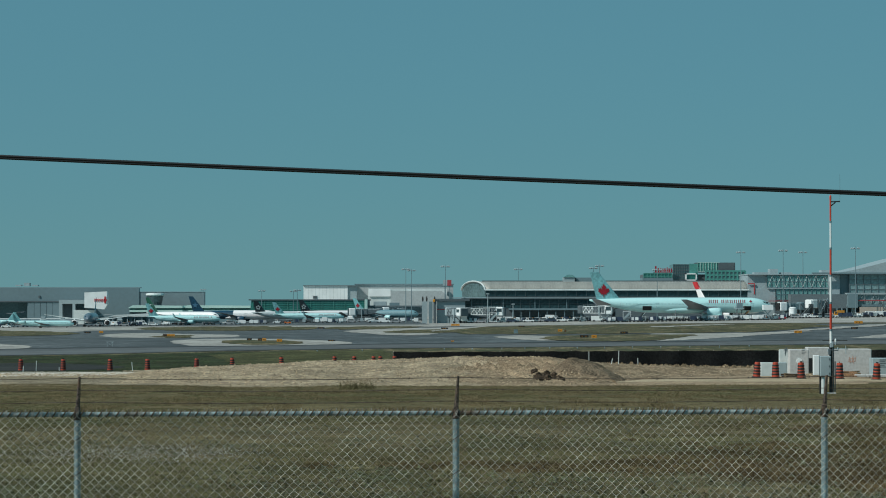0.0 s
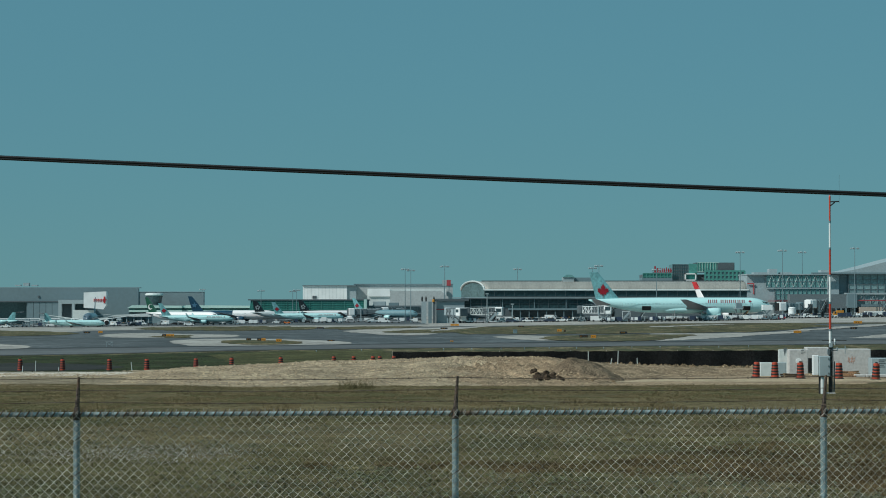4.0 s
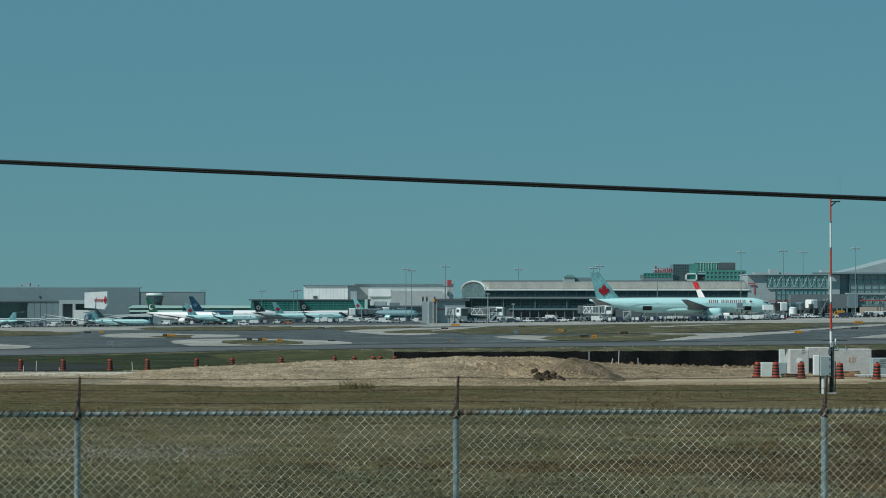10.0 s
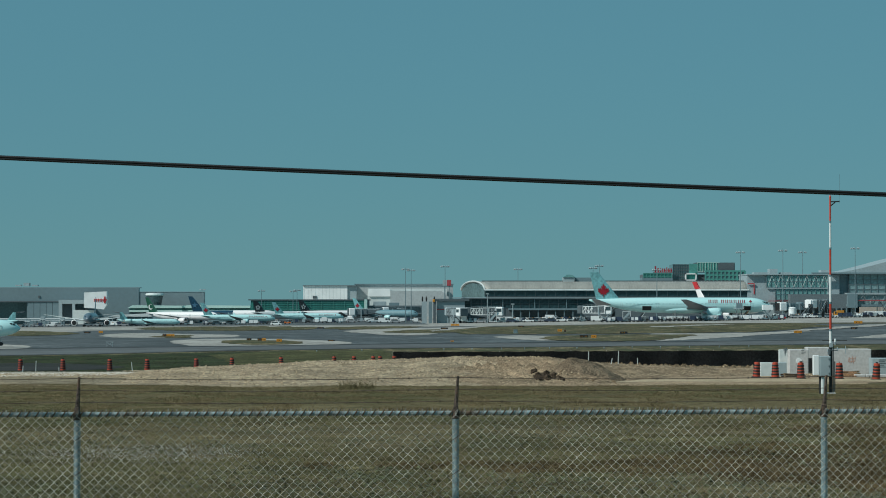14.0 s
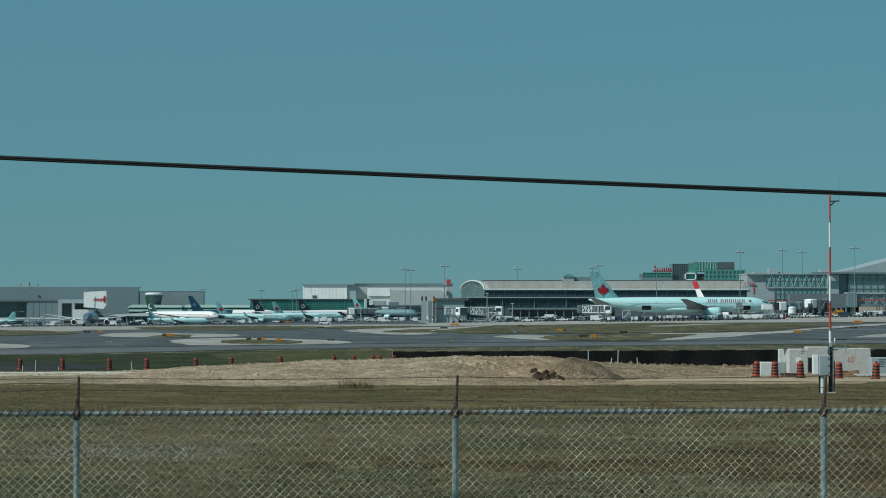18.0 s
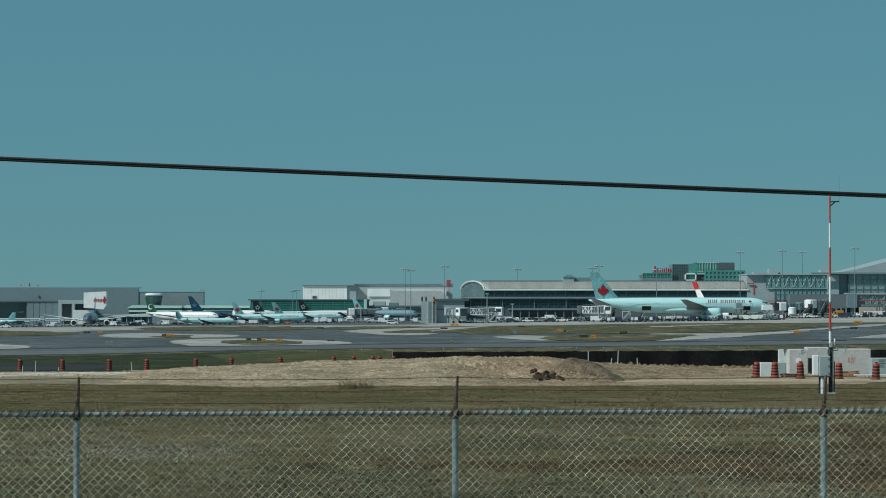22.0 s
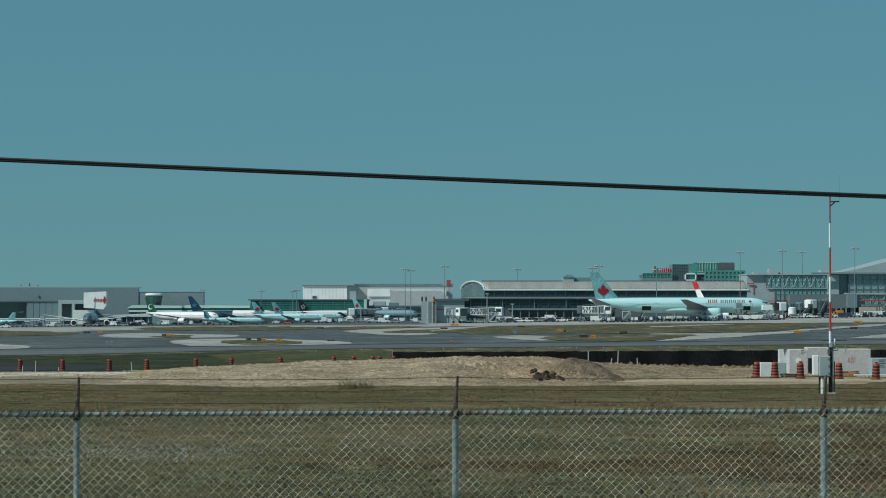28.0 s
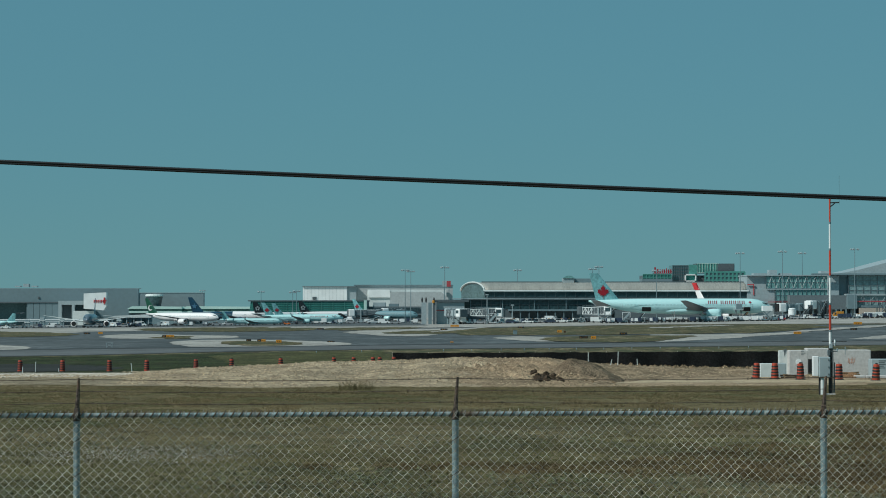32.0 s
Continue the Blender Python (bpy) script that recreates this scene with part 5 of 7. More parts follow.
def cart(label, skin):
    b = thing("baggage_cart", 0, 0, 0, label, "baggage cart", "baggage carts")
    part("deck", boxes((-1.5, 1.5, -0.75, 0.75, 0.45, 0.55)), GREY_D, b)
    part("roof", boxes((-1.5, 1.5, -0.78, 0.78, 1.85, 1.95), bevel=0.02), skin, b)
    part("end_panel", boxes((-1.5, -1.44, -0.75, 0.75, 0.55, 1.86)), skin, b)
    part("end_panel", boxes((1.44, 1.5, -0.75, 0.75, 0.55, 1.86)), skin, b)
    bags = bmesh.new()
    for k in range(7):
        x = -1.3 + k * 0.38
        box(bags, x, x + 0.33, -0.55, 0.5, 0.55, 0.95 + 0.3 * ((k * 7) % 3) / 2, 0.04)
    tagged(part("luggage_load", bags, BLACK, b), kind="stuff")
    wheels_on(b, (-1.0, 1.0), 0.62, 0.22, 0.16)
    return b


def belt_loader(label, paint):
    b = thing("belt_loader", 0, 0, 0, label, "belt loader", "apron vehicles")
    part("chassis", boxes((-3.0, 3.0, -0.9, 0.9, 0.5, 1.1), bevel=0.06), paint, b)
    part("conveyor", plate(bmesh.new(), [(-3.8, 0.9), (-3.8, 1.15), (3.6, 3.6), (3.6, 3.35)], -0.55, 0.55), BLACK, b)
    part("rail", plate(bmesh.new(), [(-3.8, 1.15), (-3.8, 1.4), (3.6, 3.85), (3.6, 3.6)], -0.6, -0.55), paint, b)
    part("strut", rods([((0.9, -0.4, 1.0), (1.6, -0.4, 2.9)), ((0.9, 0.4, 1.0), (1.6, 0.4, 2.9))], 0.07, 6), GREY, b)
    wheels_on(b, (-2.0, 2.0), 0.8, 0.4)
    return b


def stair_truck(label, paint):
    b = thing("passenger_stairs", 0, 0, 0, label, "airstairs", "apron vehicles")
    part("frame", boxes((-1.6, -1.45, -1.0, -0.85, 0.4, 4.3), (1.45, 1.6, -1.0, -0.85, 0.4, 4.3), (-1.6, 1.6, -1.0, -0.85, 4.15, 4.35), (-1.6, 1.6, -1.0, 1.0, 0.4, 0.6)), paint, b)
    st = bmesh.new()
    for k in range(12):
        box(st, -1.2 + k * 0.2, -0.95 + k * 0.2, -0.8, 0.8, 0.6 + k * 0.22, 0.68 + k * 0.22)
    part("steps", st, GREY, b)
    part("side_panel", plate(bmesh.new(), [(-1.3, 0.6), (-0.9, 0.6), (1.4, 3.1), (1.4, 4.0), (1.0, 4.0), (-1.3, 1.5)], 0.86, 0.92), GREY_L, b)
    wheels_on(b, (-1.1, 1.1), 0.8, 0.35)
    return b


def stand(ob, x, y, yaw=0.0, up=0.13):
    ob.matrix_basis = pose(x, y, lie(x, y) + up, 0, 0, yaw)
    return ob


def again(ob, x, y, yaw=0.0):
    return copy_thing(ob, pose(x, y, lie(x, y) + 0.13, 0, 0, yaw))


SILVER = mat("silver_car_paint", (0.42, 0.44, 0.45), 0.35, 0.3, vary=0.04, scale=1, coat=0.5)
NAVY = mat("dark_blue_paint", (0.03, 0.05, 0.09), 0.4, vary=0.06, scale=1, coat=0.4)
AMBER = mat("orange_vehicle_paint", (0.70, 0.17, 0.03), 0.45, vary=0.06, scale=1)

white_van = stand(van("white service van parked on the apron", WHITE), 27.25, 1092, 180)
silver_car = stand(car("silver service car parked on the apron", SILVER), 34.07, 1090, 0)
pickup = stand(car("white pickup truck parked on the apron", WHITE, bed=True, category="pickup"), 53.23, 1086, 0)
dark_car = stand(car("dark blue service car parked on the apron", NAVY), 39.99, 1091, 180)
truck = stand(box_truck("white box truck parked by the concourse", WHITE, 5.4, 2.9), 46.73, 1088, 0)
grey_truck = stand(box_truck("pale grey box truck parked by a jet bridge", OFFWHITE, 6.5, 3.9), 8.73, 1078, 90)
again(white_van, 64.33, 1048, 0)
again(white_van, 24.35, 1094, 90)
again(silver_car, 30.75, 1094, 180)
again(silver_car, 42.80, 1094, 20)
again(white_van, -47.88, 1260, 170)
again(truck, -57.4, 1215, 90)
again(white_van, -163.02, 1250, 0)
again(silver_car, -152.90, 1250, 0)
again(pickup, -215.80, 1240, 0)
again(white_van, -139.40, 1255, 180)
again(silver_car, -40.96, 1265, 0)
again(dark_car, -36.61, 1262, 0)
again(pickup, 177.32, 1070, 0)
again(white_van, 181.26, 1072, 180)
again(silver_car, 183.81, 1070, 0)
again(white_van, 187.22, 1073, 0)
again(dark_car, 172.58, 1072, 0)
catering = stand(box_truck("white catering truck raised beside the airliner nose", WHITE, 5.6, 3.0, lift=3.0), 129.74, 1000, 4)
tank = thing("white_tank", 148.13, 1066, lie(135, 1066) + 0.13, "upright white storage tank by the gate", "tank")
part("shell", lathe(bmesh.new(), [(1.7, 0), (1.7, 4.3), (1.4, 4.8), (0.3, 5.0)], 18), WHITE, tank, smooth=False)
part("rim", lathe(bmesh.new(), [(1.74, 4.2), (1.74, 4.35)], 18), GREY, tank)
red_tug = stand(tug("red baggage tug by the airliner nose", RED), 133.11, 1000, 0)
again(red_tug, 135.49, 1006, 180)
stand(box_truck("yellow service truck under the gate", mat("yellow_vehicle_paint", (0.52, 0.24, 0.03), 0.45, vary=0.06, scale=1), 4.2, 3.0), 169.04, 1074, 180)
orange_cart = stand(tug("orange tow tractor on the apron", AMBER), -74.47, 1200, 0)
again(orange_cart, 131.55, 1030, 90)
def cargo_loader(label):
    b = thing("cargo_loader", 0, 0, 0, label, "cargo loader", "apron vehicles")
    part("chassis", boxes((-3.2, 3.2, -1.3, 1.3, 0.5, 1.1), bevel=0.05), GREY_L, b)
    part("scissor_lift", rods([((-2.6, sy, 1.1), (2.2, sy, 4.4)) for sy in (-1, 1)] + [((2.2, sy, 1.1), (-2.6, sy, 4.4)) for sy in (-1, 1)], 0.14, 5), GREY_D, b)
    part("platform", boxes((-3.0, 2.6, -1.6, 1.6, 4.4, 4.75), bevel=0.04), GREY_L, b)
    for sy in (-1.55, 1.55):
        part("guard_rail", rods([((-3.0, sy, 5.7), (2.6, sy, 5.7)), ((-3.0, sy, 4.75), (-3.0, sy, 5.7)), ((2.6, sy, 4.75), (2.6, sy, 5.7))], 0.05, 5), WHITE, b)
    part("operator_cab", boxes((1.0, 2.5, -1.5, -0.2, 4.75, 6.9), bevel=0.08), OFFWHITE, b)
    part("cab_glass", boxes((1.15, 2.35, -1.53, -1.5, 5.6, 6.6)), GLASS_D, b)
    part("load", boxes((-2.2, 0.6, -1.1, 1.1, 4.75, 6.9), bevel=0.05), GREY, b, "grey freight container")
    wheels_on(b, (-2.2, 2.2), 1.1, 0.5)
    return b


stand(cargo_loader("grey scissor cargo loader raised at the airliner hold"), 118.19, 1005, 90)
loader = stand(belt_loader("yellow belt loader at the airliner hold", YELLOW), 121.03, 1009, 65)
hold_belt = stand(belt_loader("white belt loader at the rear hold", WHITE), 79.40, 1008, 70)
steps = stand(stair_truck("white framed passenger stairs standing on the apron", WHITE), 73.29, 1006, 0)
uld = stand(dolly("pale baggage container on a low dolly", WHITE), 86.83, 1003, 0)
for k, px in enumerate((91.56, 94.50, 103.97, 106.00, 108.03, 110.28, 112.76, 116.37, 119.30, 122.46, 89.71)):
    again(uld, px, 1003 + (k % 3) * 0.4, (0, 180)[k % 2])
blue_uld = stand(dolly("dark blue baggage container on a low dolly", NAVY), 96.75, 1003, 0)
for px in (99.68, 101.59, 114.91, 125.07):
    again(blue_uld, px, 1004, 0)
bag_cart = stand(cart("roofed baggage cart loaded with dark bags", GREY_L), 76.53, 1001, 0)
for px, yy in ((79.23, 1001), (81.70, 1001), (84.26, 1002), (69.15, 1005), (66.50, 1006), (126.90, 1006), (64.62, 1012), (56.78, 1070), (60.04, 1068), (176.60, 1050), (182.26, 1050), (48.58, 1075), (36.60, 1078), (20.92, 1082), (17.53, 1083)):
    again(bag_cart, px, yy, 0)
green_tug = stand(tug("grey tow tractor on the apron", GREY), 70.52, 1002, 0)
for px, yy in ((-98.62, 1205), (-49.23, 1190), (92.64, 1000), (127.77, 1004), (23.10, 1070), (58.63, 1060), (-167.01, 1240), (-125.56, 1230), (153.97, 1060)):
    again(green_tug, px, yy, 0)
for px, yy in ((-96.71, 1215), (-92.96, 1216), (-90.78, 1216), (-55.36, 1225), (-50.34, 1230), (-44.73, 1228), (-37.12, 1232), (-22.66, 1200), (-19.43, 1200), (-12.67, 1150), (-61.95, 1230)):
    again(uld, px, yy, 0)

# scattered ramp equipment in loose rows along the stands
scatter = random.Random(12)
kinds = [uld, bag_cart, green_tug, blue_uld, bag_cart, silver_car, dark_car, pickup, dark_car, blue_uld]
for k in range(54):
    px = -165.66 + k * 2.9 + scatter.uniform(-1, 1)
    again(scatter.choice(kinds[:8]), px, 1236 + scatter.uniform(-14, 14) + (24 if k % 4 == 0 else 0), scatter.choice((0, 180, 8, 90)))
for k in range(44):
    px = 9.27 + k * 1.45 + scatter.uniform(-0.6, 0.6)
    again(scatter.choice(kinds), px, 1080 + scatter.uniform(-6, 8), scatter.choice((0, 180, 20, 90)))
for k in range(46):
    px = 64.31 + k * 1.55 + scatter.uniform(-0.5, 0.5)
    again(scatter.choice((uld, bag_cart, green_tug, blue_uld, bag_cart, blue_uld)), px, 999 + scatter.uniform(-3, 2), scatter.choice((0, 180, 5)))
for k in range(26):
    px = 143.24 + k * 1.75 + scatter.uniform(-0.6, 0.6)
    again(scatter.choice(kinds), px, 1060 + scatter.uniform(-10, 8), scatter.choice((0, 180, 90)))

for k, (px, yy) in enumerate(((29.00, 1066), (35.89, 1064), (42.67, 1066), (44.89, 1062), (50.34, 1066), (15.55, 1064), (65.18, 1058), (149.35, 1056), (-21.72, 1150), (-151.31, 1228))):
    again((dark_car, pickup, silver_car)[k % 3], px, yy, (0, 180)[k % 2])

moving_car = stand(car("white service car driving along the apron edge", WHITE), -128.42, 1180, 0)
moving_van = stand(van("white service van driving past the pier", WHITE), -47.58, 1150, 0)
moving_orange = stand(box_truck("orange service truck driving past the concourse", AMBER, 6.0, 2.6), 37.71, 1075, 0)


def elevated_walkway():
    b = building("elevated_walkway", -217.33, 1335, "long pale elevated walkway on thin supports", "walkway")
    x0, x1 = -253.35, -193.31
    fill(b, "deck", x0, x1, 1335, 1338, -0.50, 0.85, WHITE)
    fill(b, "window_band", x0, x1, 1334.9, 1335, -0.14, 0.34, GREY)
    for k in range(9):
        x = x0 + 3 + k * 6.8
        fill(b, "support", x, x + 0.6, 1336, 1336.6, -6, -0.50, GREY)


elevated_walkway()


def gate_pole(x, y, top, label="slim pale lamp pole beside the gate"):
    z = lie(x, y) + 0.13
    b = thing("lamp_pole", x, y, z, label, "lamp pole", "gate lamp poles")
    part("pole", lathe(bmesh.new(), [(0.20, 0), (0.17, (top - z) * 0.6), (0.14, top - z)], 8), GREY_L, b)
    part("lamp_head", boxes((-0.7, 0.7, -0.3, 0.3, top - z, top - z + 0.45), bevel=0.1), GREY_L, b)
    part("bracket", rods([((-0.5, 0, top - z - 0.8), (0.5, 0, top - z))], 0.08, 5), GREY_D, b)


gate_pole(18.85, 1074, 12.4)
gate_pole(29.75, 1076, 8.0)
gate_pole(66.4, 1064, 8.4, "slim white pole by the jet bridge")


def west_gate():
    """A stepped pale gate house in front of the hangar, with a canopy on columns."""
    b = building("west_gate_house", -172.0, 1352, "low gate house with stepped pale roofs and dark underside", "gate house")
    fill(b, "wall", -178.5, -158.0, 1352, 1366, -6, 1.6, GREY)
    fill(b, "wall", -190.0, -178.5, 1354, 1364, -6, 0.2, GREY)
    wpart("roof", plate(bmesh.new(), [(-180.5, 1.6), (-156.6, 1.6), (-156.6, 2.5), (-162.0, 3.2), (-176.0, 2.6)], 1349.5, 1367), OFFWHITE, b)
    wpart("lower_roof", plate(bmesh.new(), [(-192.0, -0.3), (-177.0, 0.9), (-177.0, 1.5), (-192.0, 0.4)], 1351, 1365), OFFWHITE, b)
    for k in range(6):
        x = -178.0 + k * 3.9
        fill(b, "column", x, x + 0.5, 1350.2, 1350.8, -6, 1.6, GREY_L)
    for k in range(4):
        x = -176.6 + k * 4.6
        fill(b, "window", x, x + 2.8, 1351.8, 1352, -1.6, 0.6, GLASS_N)


west_gate()


def light_tower(x, y, h):
    b = thing("equipment_tower", x, y, lie(x, y) + 0.13, "grey steel equipment tower standing on the apron", "service tower", "apron vehicles")
    for sx, sy in ((-0.9, -0.9), (0.9, -0.9), (-0.9, 0.9), (0.9, 0.9)):
        part("leg", boxes((sx - 0.16, sx + 0.16, sy - 0.16, sy + 0.16, 0, h)), GREY_L, b)
    part("platform", boxes((-1.5, 1.5, -1.3, 1.3, h, h + 0.35), bevel=0.05), OFFWHITE, b)
    for k in range(3):
        for sx in (-0.9, 0.9):
            part("brace", rods([((-sx, -0.9, h * k / 3), (sx, -0.9, h * (k + 1) / 3))], 0.1, 4), GREY, b)
    part("cabin", boxes((-1.1, 1.1, -0.9, 0.9, h + 0.35, h + 1.7), bevel=0.08), GREY_L, b)


for px, h in ((-206.5, 3.4), (-214.2, 2.4), (-196.4, 3.0), (-167.0, 2.6)):
    light_tower(px, 1296, h)
west_rng = random.Random(31)
for k in range(17):
    px = -226.0 + k * 4.6 + west_rng.uniform(-1.4, 1.4)
    again(west_rng.choice((grey_truck, dark_car, green_tug, silver_car, bag_cart, white_van, blue_uld, bag_cart)), px, 1276 + west_rng.uniform(-9, 9), west_rng.choice((0, 180, 90, 20)))

# a white van, stairs and a belt loader standing out in front of the pier and the concourse
again(white_van, -27.6, 1172, 0)
again(steps, 21.0, 1066, 0)
again(hold_belt, -33.0, 1190, 20)


def gate_scaffold(x, y, w, h, label):
    """Dark steel stair and lift frame under a raised gate cab."""
    b = thing("gate_stair", x, y, lie(x, y) + 0.13, label, "service stair", "gate stairs")
    for px in (-w / 2, -w / 6, w / 6, w / 2):
        part("post", boxes((px - 0.14, px + 0.14, -0.8, -0.52, 0, h)), GREY_D, b)
    st = []
    n = 12
    for k in range(n):
        st.append((-w / 2 + w * k / n, -w / 2 + w * (k + 1) / n, -1.4, -0.9, h * k / n, h * k / n + 0.22))
    part("flight", boxes(*st), GREY, b)
    part("handrail", rods([((-w / 2, -1.45, 1.1), (w / 2, -1.45, h + 1.1))], 0.09, 5), GREY_L, b)
    part("cross_brace", rods([((-w / 2, -0.6, 0.2), (w / 2, -0.6, h)), ((w / 2, -0.6, 0.2), (-w / 2, -0.6, h))], 0.12, 5), BLACK, b)
    part("lift_box", boxes((w * 0.18, w * 0.5, -0.5, 0.8, h * 0.25, h), bevel=0.06), BLACK, b)


gate_scaffold(153.4, 1062, 5.2, 6.0, "dark steel service stair under the raised gate cab")
gate_scaffold(160.6, 1064, 3.8, 7.4, "dark lift frame beside the grey gate bridge")
gate_scaffold(70.0, 1056, 4.2, 5.0, "dark steel stair beside the white jet bridge")
gate_scaffold(20.5, 1076, 4.6, 5.2, "dark service stair beside the pale jet bridge")
gate_scaffold(189.5, 1080, 4.0, 6.6, "dark steel stair under the link bridge")


# ---- near ground: mound, drums, silt fence, blocks, mast ----
def rut(x, y):
    """Tyre tracks that sweep up over the mound's eastern half."""
    d = 0.0
    for k in range(7):
        xc = -2.2 + (186 - y) / 4.9 + 0.95 * k + 0.004 * (y - 165) ** 2 + 0.2 * math.sin(y * 0.2 + k)
        t = abs(x - xc)
        if t < 0.34 and 140 < y < 192:
            d += min(1, max(0, (184 - y) / 12)) * 0.20 * (1 - (t / 0.34) ** 2) * (0.6 + 0.4 * math.sin(y * 2.1 + x * 9))
        elif t < 0.55 and y < 176:
            d -= 0.07 * (1 + 0.5 * math.sin(y * 2.6 + k))
    return d


def dirt_mound():
    xs = [-46 + 0.36 * i for i in range(116)] + [-4.24 + 0.12 * i for i in range(135)] + [11.96 + 0.36 * i for i in range(76)]
    ys = [134 + 0.5 * j for j in range(130)] + [199.5 + 1.5 * j for j in range(36)]
    crest = [(-60, -0.3), (-25, -0.2), (-20, 0.42), (-10, 0.95), (0, 1.28), (8, 1.3), (10.5, 1.0), (13, 0.75), (18, 0.6), (24, 0.5), (34, 0.45), (60, 0.45)]

    def height(x, y):
        u = x * 190 / max(y, 1)
        for (a, p), (b, q) in zip(crest, crest[1:]):
            if u <= b:
                c = p + (q - p) * max(0, (u - a) / (b - a))
                break
        east = min(1, max(0, (x - 9) / 9.0))
        front = min(1, max(0, (y - 138 - 42 * east + 7 * noise.noise((x * 0.14, 3, 1)) + 3 * noise.noise((x * 0.6, 5, 2))) / (46.0 - 16 * east)))
        back = min(1, max(0, (246 - y) / 46.0))
        s = (3 * front ** 2 - 2 * front ** 3) * (3 * back ** 2 - 2 * back ** 3)
        n = noise.noise((x * 0.10, y * 0.55, 5)) * 0.10 + noise.noise((x * 0.25, y * 0.25, 0)) * 0.13 + noise.noise((x * 0.8, y * 0.8, 3)) * 0.07 + noise.noise((x * 1.9, y * 1.6, 7)) * 0.07 + noise.noise((x * 0.9, y * 3.1, 9)) * 0.04 - rut(x, y) + min(1, max(0, (x - 8) / 4)) * 0.12 * noise.noise((x * 1.3, y * 0.5, 12))
        clump = math.exp(-((x - 8.6) / 1.5) ** 2 - ((y - 176) / 5.0) ** 2)
        return c * s + n * min(1, s * 3) + clump * 0.1 - 0.12 + 0.14 * min(1, s * 8)
    bm = bmesh.new()
    grid = [[bm.verts.new((x, y, lie(x, y) + 0.02 + height(x, y))) for x in xs] for y in ys]
    for p, q in zip(grid, grid[1:]):
        for i in range(len(xs) - 1):
            bm.faces.new((p[i], p[i + 1], q[i + 1], q[i]))
    bm.faces.ensure_lookup_table()
    for f in bm.faces:
        c = f.calc_center_median()
        edge = 1.5 + 3.5 * noise.noise((c.x * 0.2, c.y * 0.12, 14)) + 2.0 * noise.noise((c.x * 0.9, c.y * 0.5, 15)) + (c.y - 160) * 0.02
        f.material_index = 1 if c.x > edge else 0
    ob = part("dirt_mound", bm, DIRT, smooth=True)
    ob.data.materials.append(EARTH)
    tagged(ob, "broad low mound of dry tan dirt and gravel", kind="structure")
    return height


mound_height = dirt_mound()


def top_of(x, y):
    return lie(x, y) + max(0, mound_height(x, y))


def soil_heap():
    """A tipped heap of loose brown earth at the end of the mound, dark clods at its foot. The clods' near-black
    includes the deep shade among them.
    """
    x, y = 8.20, 160
    z = lie(x, y)
    b = thing("soil_heap", x, y, z, "tipped heap of brown earth with dark clods at its foot", "soil heap")
    r = random.Random(4)
    bm = bmesh.new()
    peak = 4.65 - z
    n, m = 64, 48
    rows = []
    for j in range(m + 1):
        v = -3.4 + 7.4 * j / m
        row = []
        for i in range(n + 1):
            u = -3.0 + 7.0 * i / n
            fall = math.sqrt((u / (1.9 if u < 0 else 3.6)) ** 2 + (v / 3.4) ** 2)
            h = peak * max(0, 1 - fall ** 1.6)
            h += (noise.noise((u * 1.1, v * 1.1, 2)) * 0.16 + noise.noise((u * 3, v * 3, 5)) * 0.09 + noise.noise((u * 8, v * 8, 8)) * 0.05) * min(1, h * 3 + 0.1)
            row.append(bm.verts.new((u, v, h - 0.12)))
        rows.append(row)
    for p, q in zip(rows, rows[1:]):
        for i in range(n):
            bm.faces.new((p[i], p[i + 1], q[i + 1], q[i]))
    part("body", bm, HEAP_SOIL, b, smooth=True)
    for k in range(52):
        big = k < 20
        cm = bmesh.new()
        bmesh.ops.create_icosphere(cm, subdivisions=2, radius=r.uniform(0.12, 0.30) if big else 0.03 + 0.09 * r.random() ** 2)
        for v in cm.verts:
            v.co *= 1 + 0.7 * noise.noise(v.co * 13 + Vector((k, 0, 0)))
            v.co.z *= 1.05 if big else 0.75
        o = part("clod", cm, DARK_CLOD if big else LOAM, b)
        if big:
            cx, cy = 6.35 - x + r.uniform(-0.85, 0.75), -7.5 + r.uniform(-3.0, 4.5)
        else:
            cx, cy = r.uniform(-3.0, 2.5), r.uniform(-11, -2.5)
        o.matrix_basis = pose(cx, cy, top_of(x + cx, y + cy) - z + (0.03 if big else 0.02), r.uniform(-30, 30), r.uniform(-40, 40), r.uniform(0, 180))


soil_heap()
patch("dirt_flat", [(3.0, 140.0), (10.3, 145.0), (28.6, 148.5), (42.4, 220.5), (32.3, 263.0), (11.9, 244.5)], 0.02, SANDY, rounds=5, ragged=5.0)
patch("sandy_track", [(3.8, 145.0), (7.4, 153.5), (14.6, 156.5), (22.2, 155.5), (30.1, 156.5), (31.6, 164.5), (23.1, 167.0), (13.8, 168.0), (6.3, 160.5)], 0.04, PALE_SAND, rounds=5, ragged=3.0)
patch("west_dirt", [(-40.7, 184.0), (-28.1, 188.5), (-23.3, 198.0), (-15.6, 143.5), (-22.2, 148.5), (-34.2, 154.5)], 0.03, ROUGH, rounds=5, ragged=4.0)
patch("gravel_road", [(-50.2, 227.0), (-34.9, 234.0), (-28.9, 234.0), (-24.6, 198.0), (-26.9, 180.0), (-38.0, 172.0)], 0.06, GRAVEL, rounds=5, ragged=4.0)


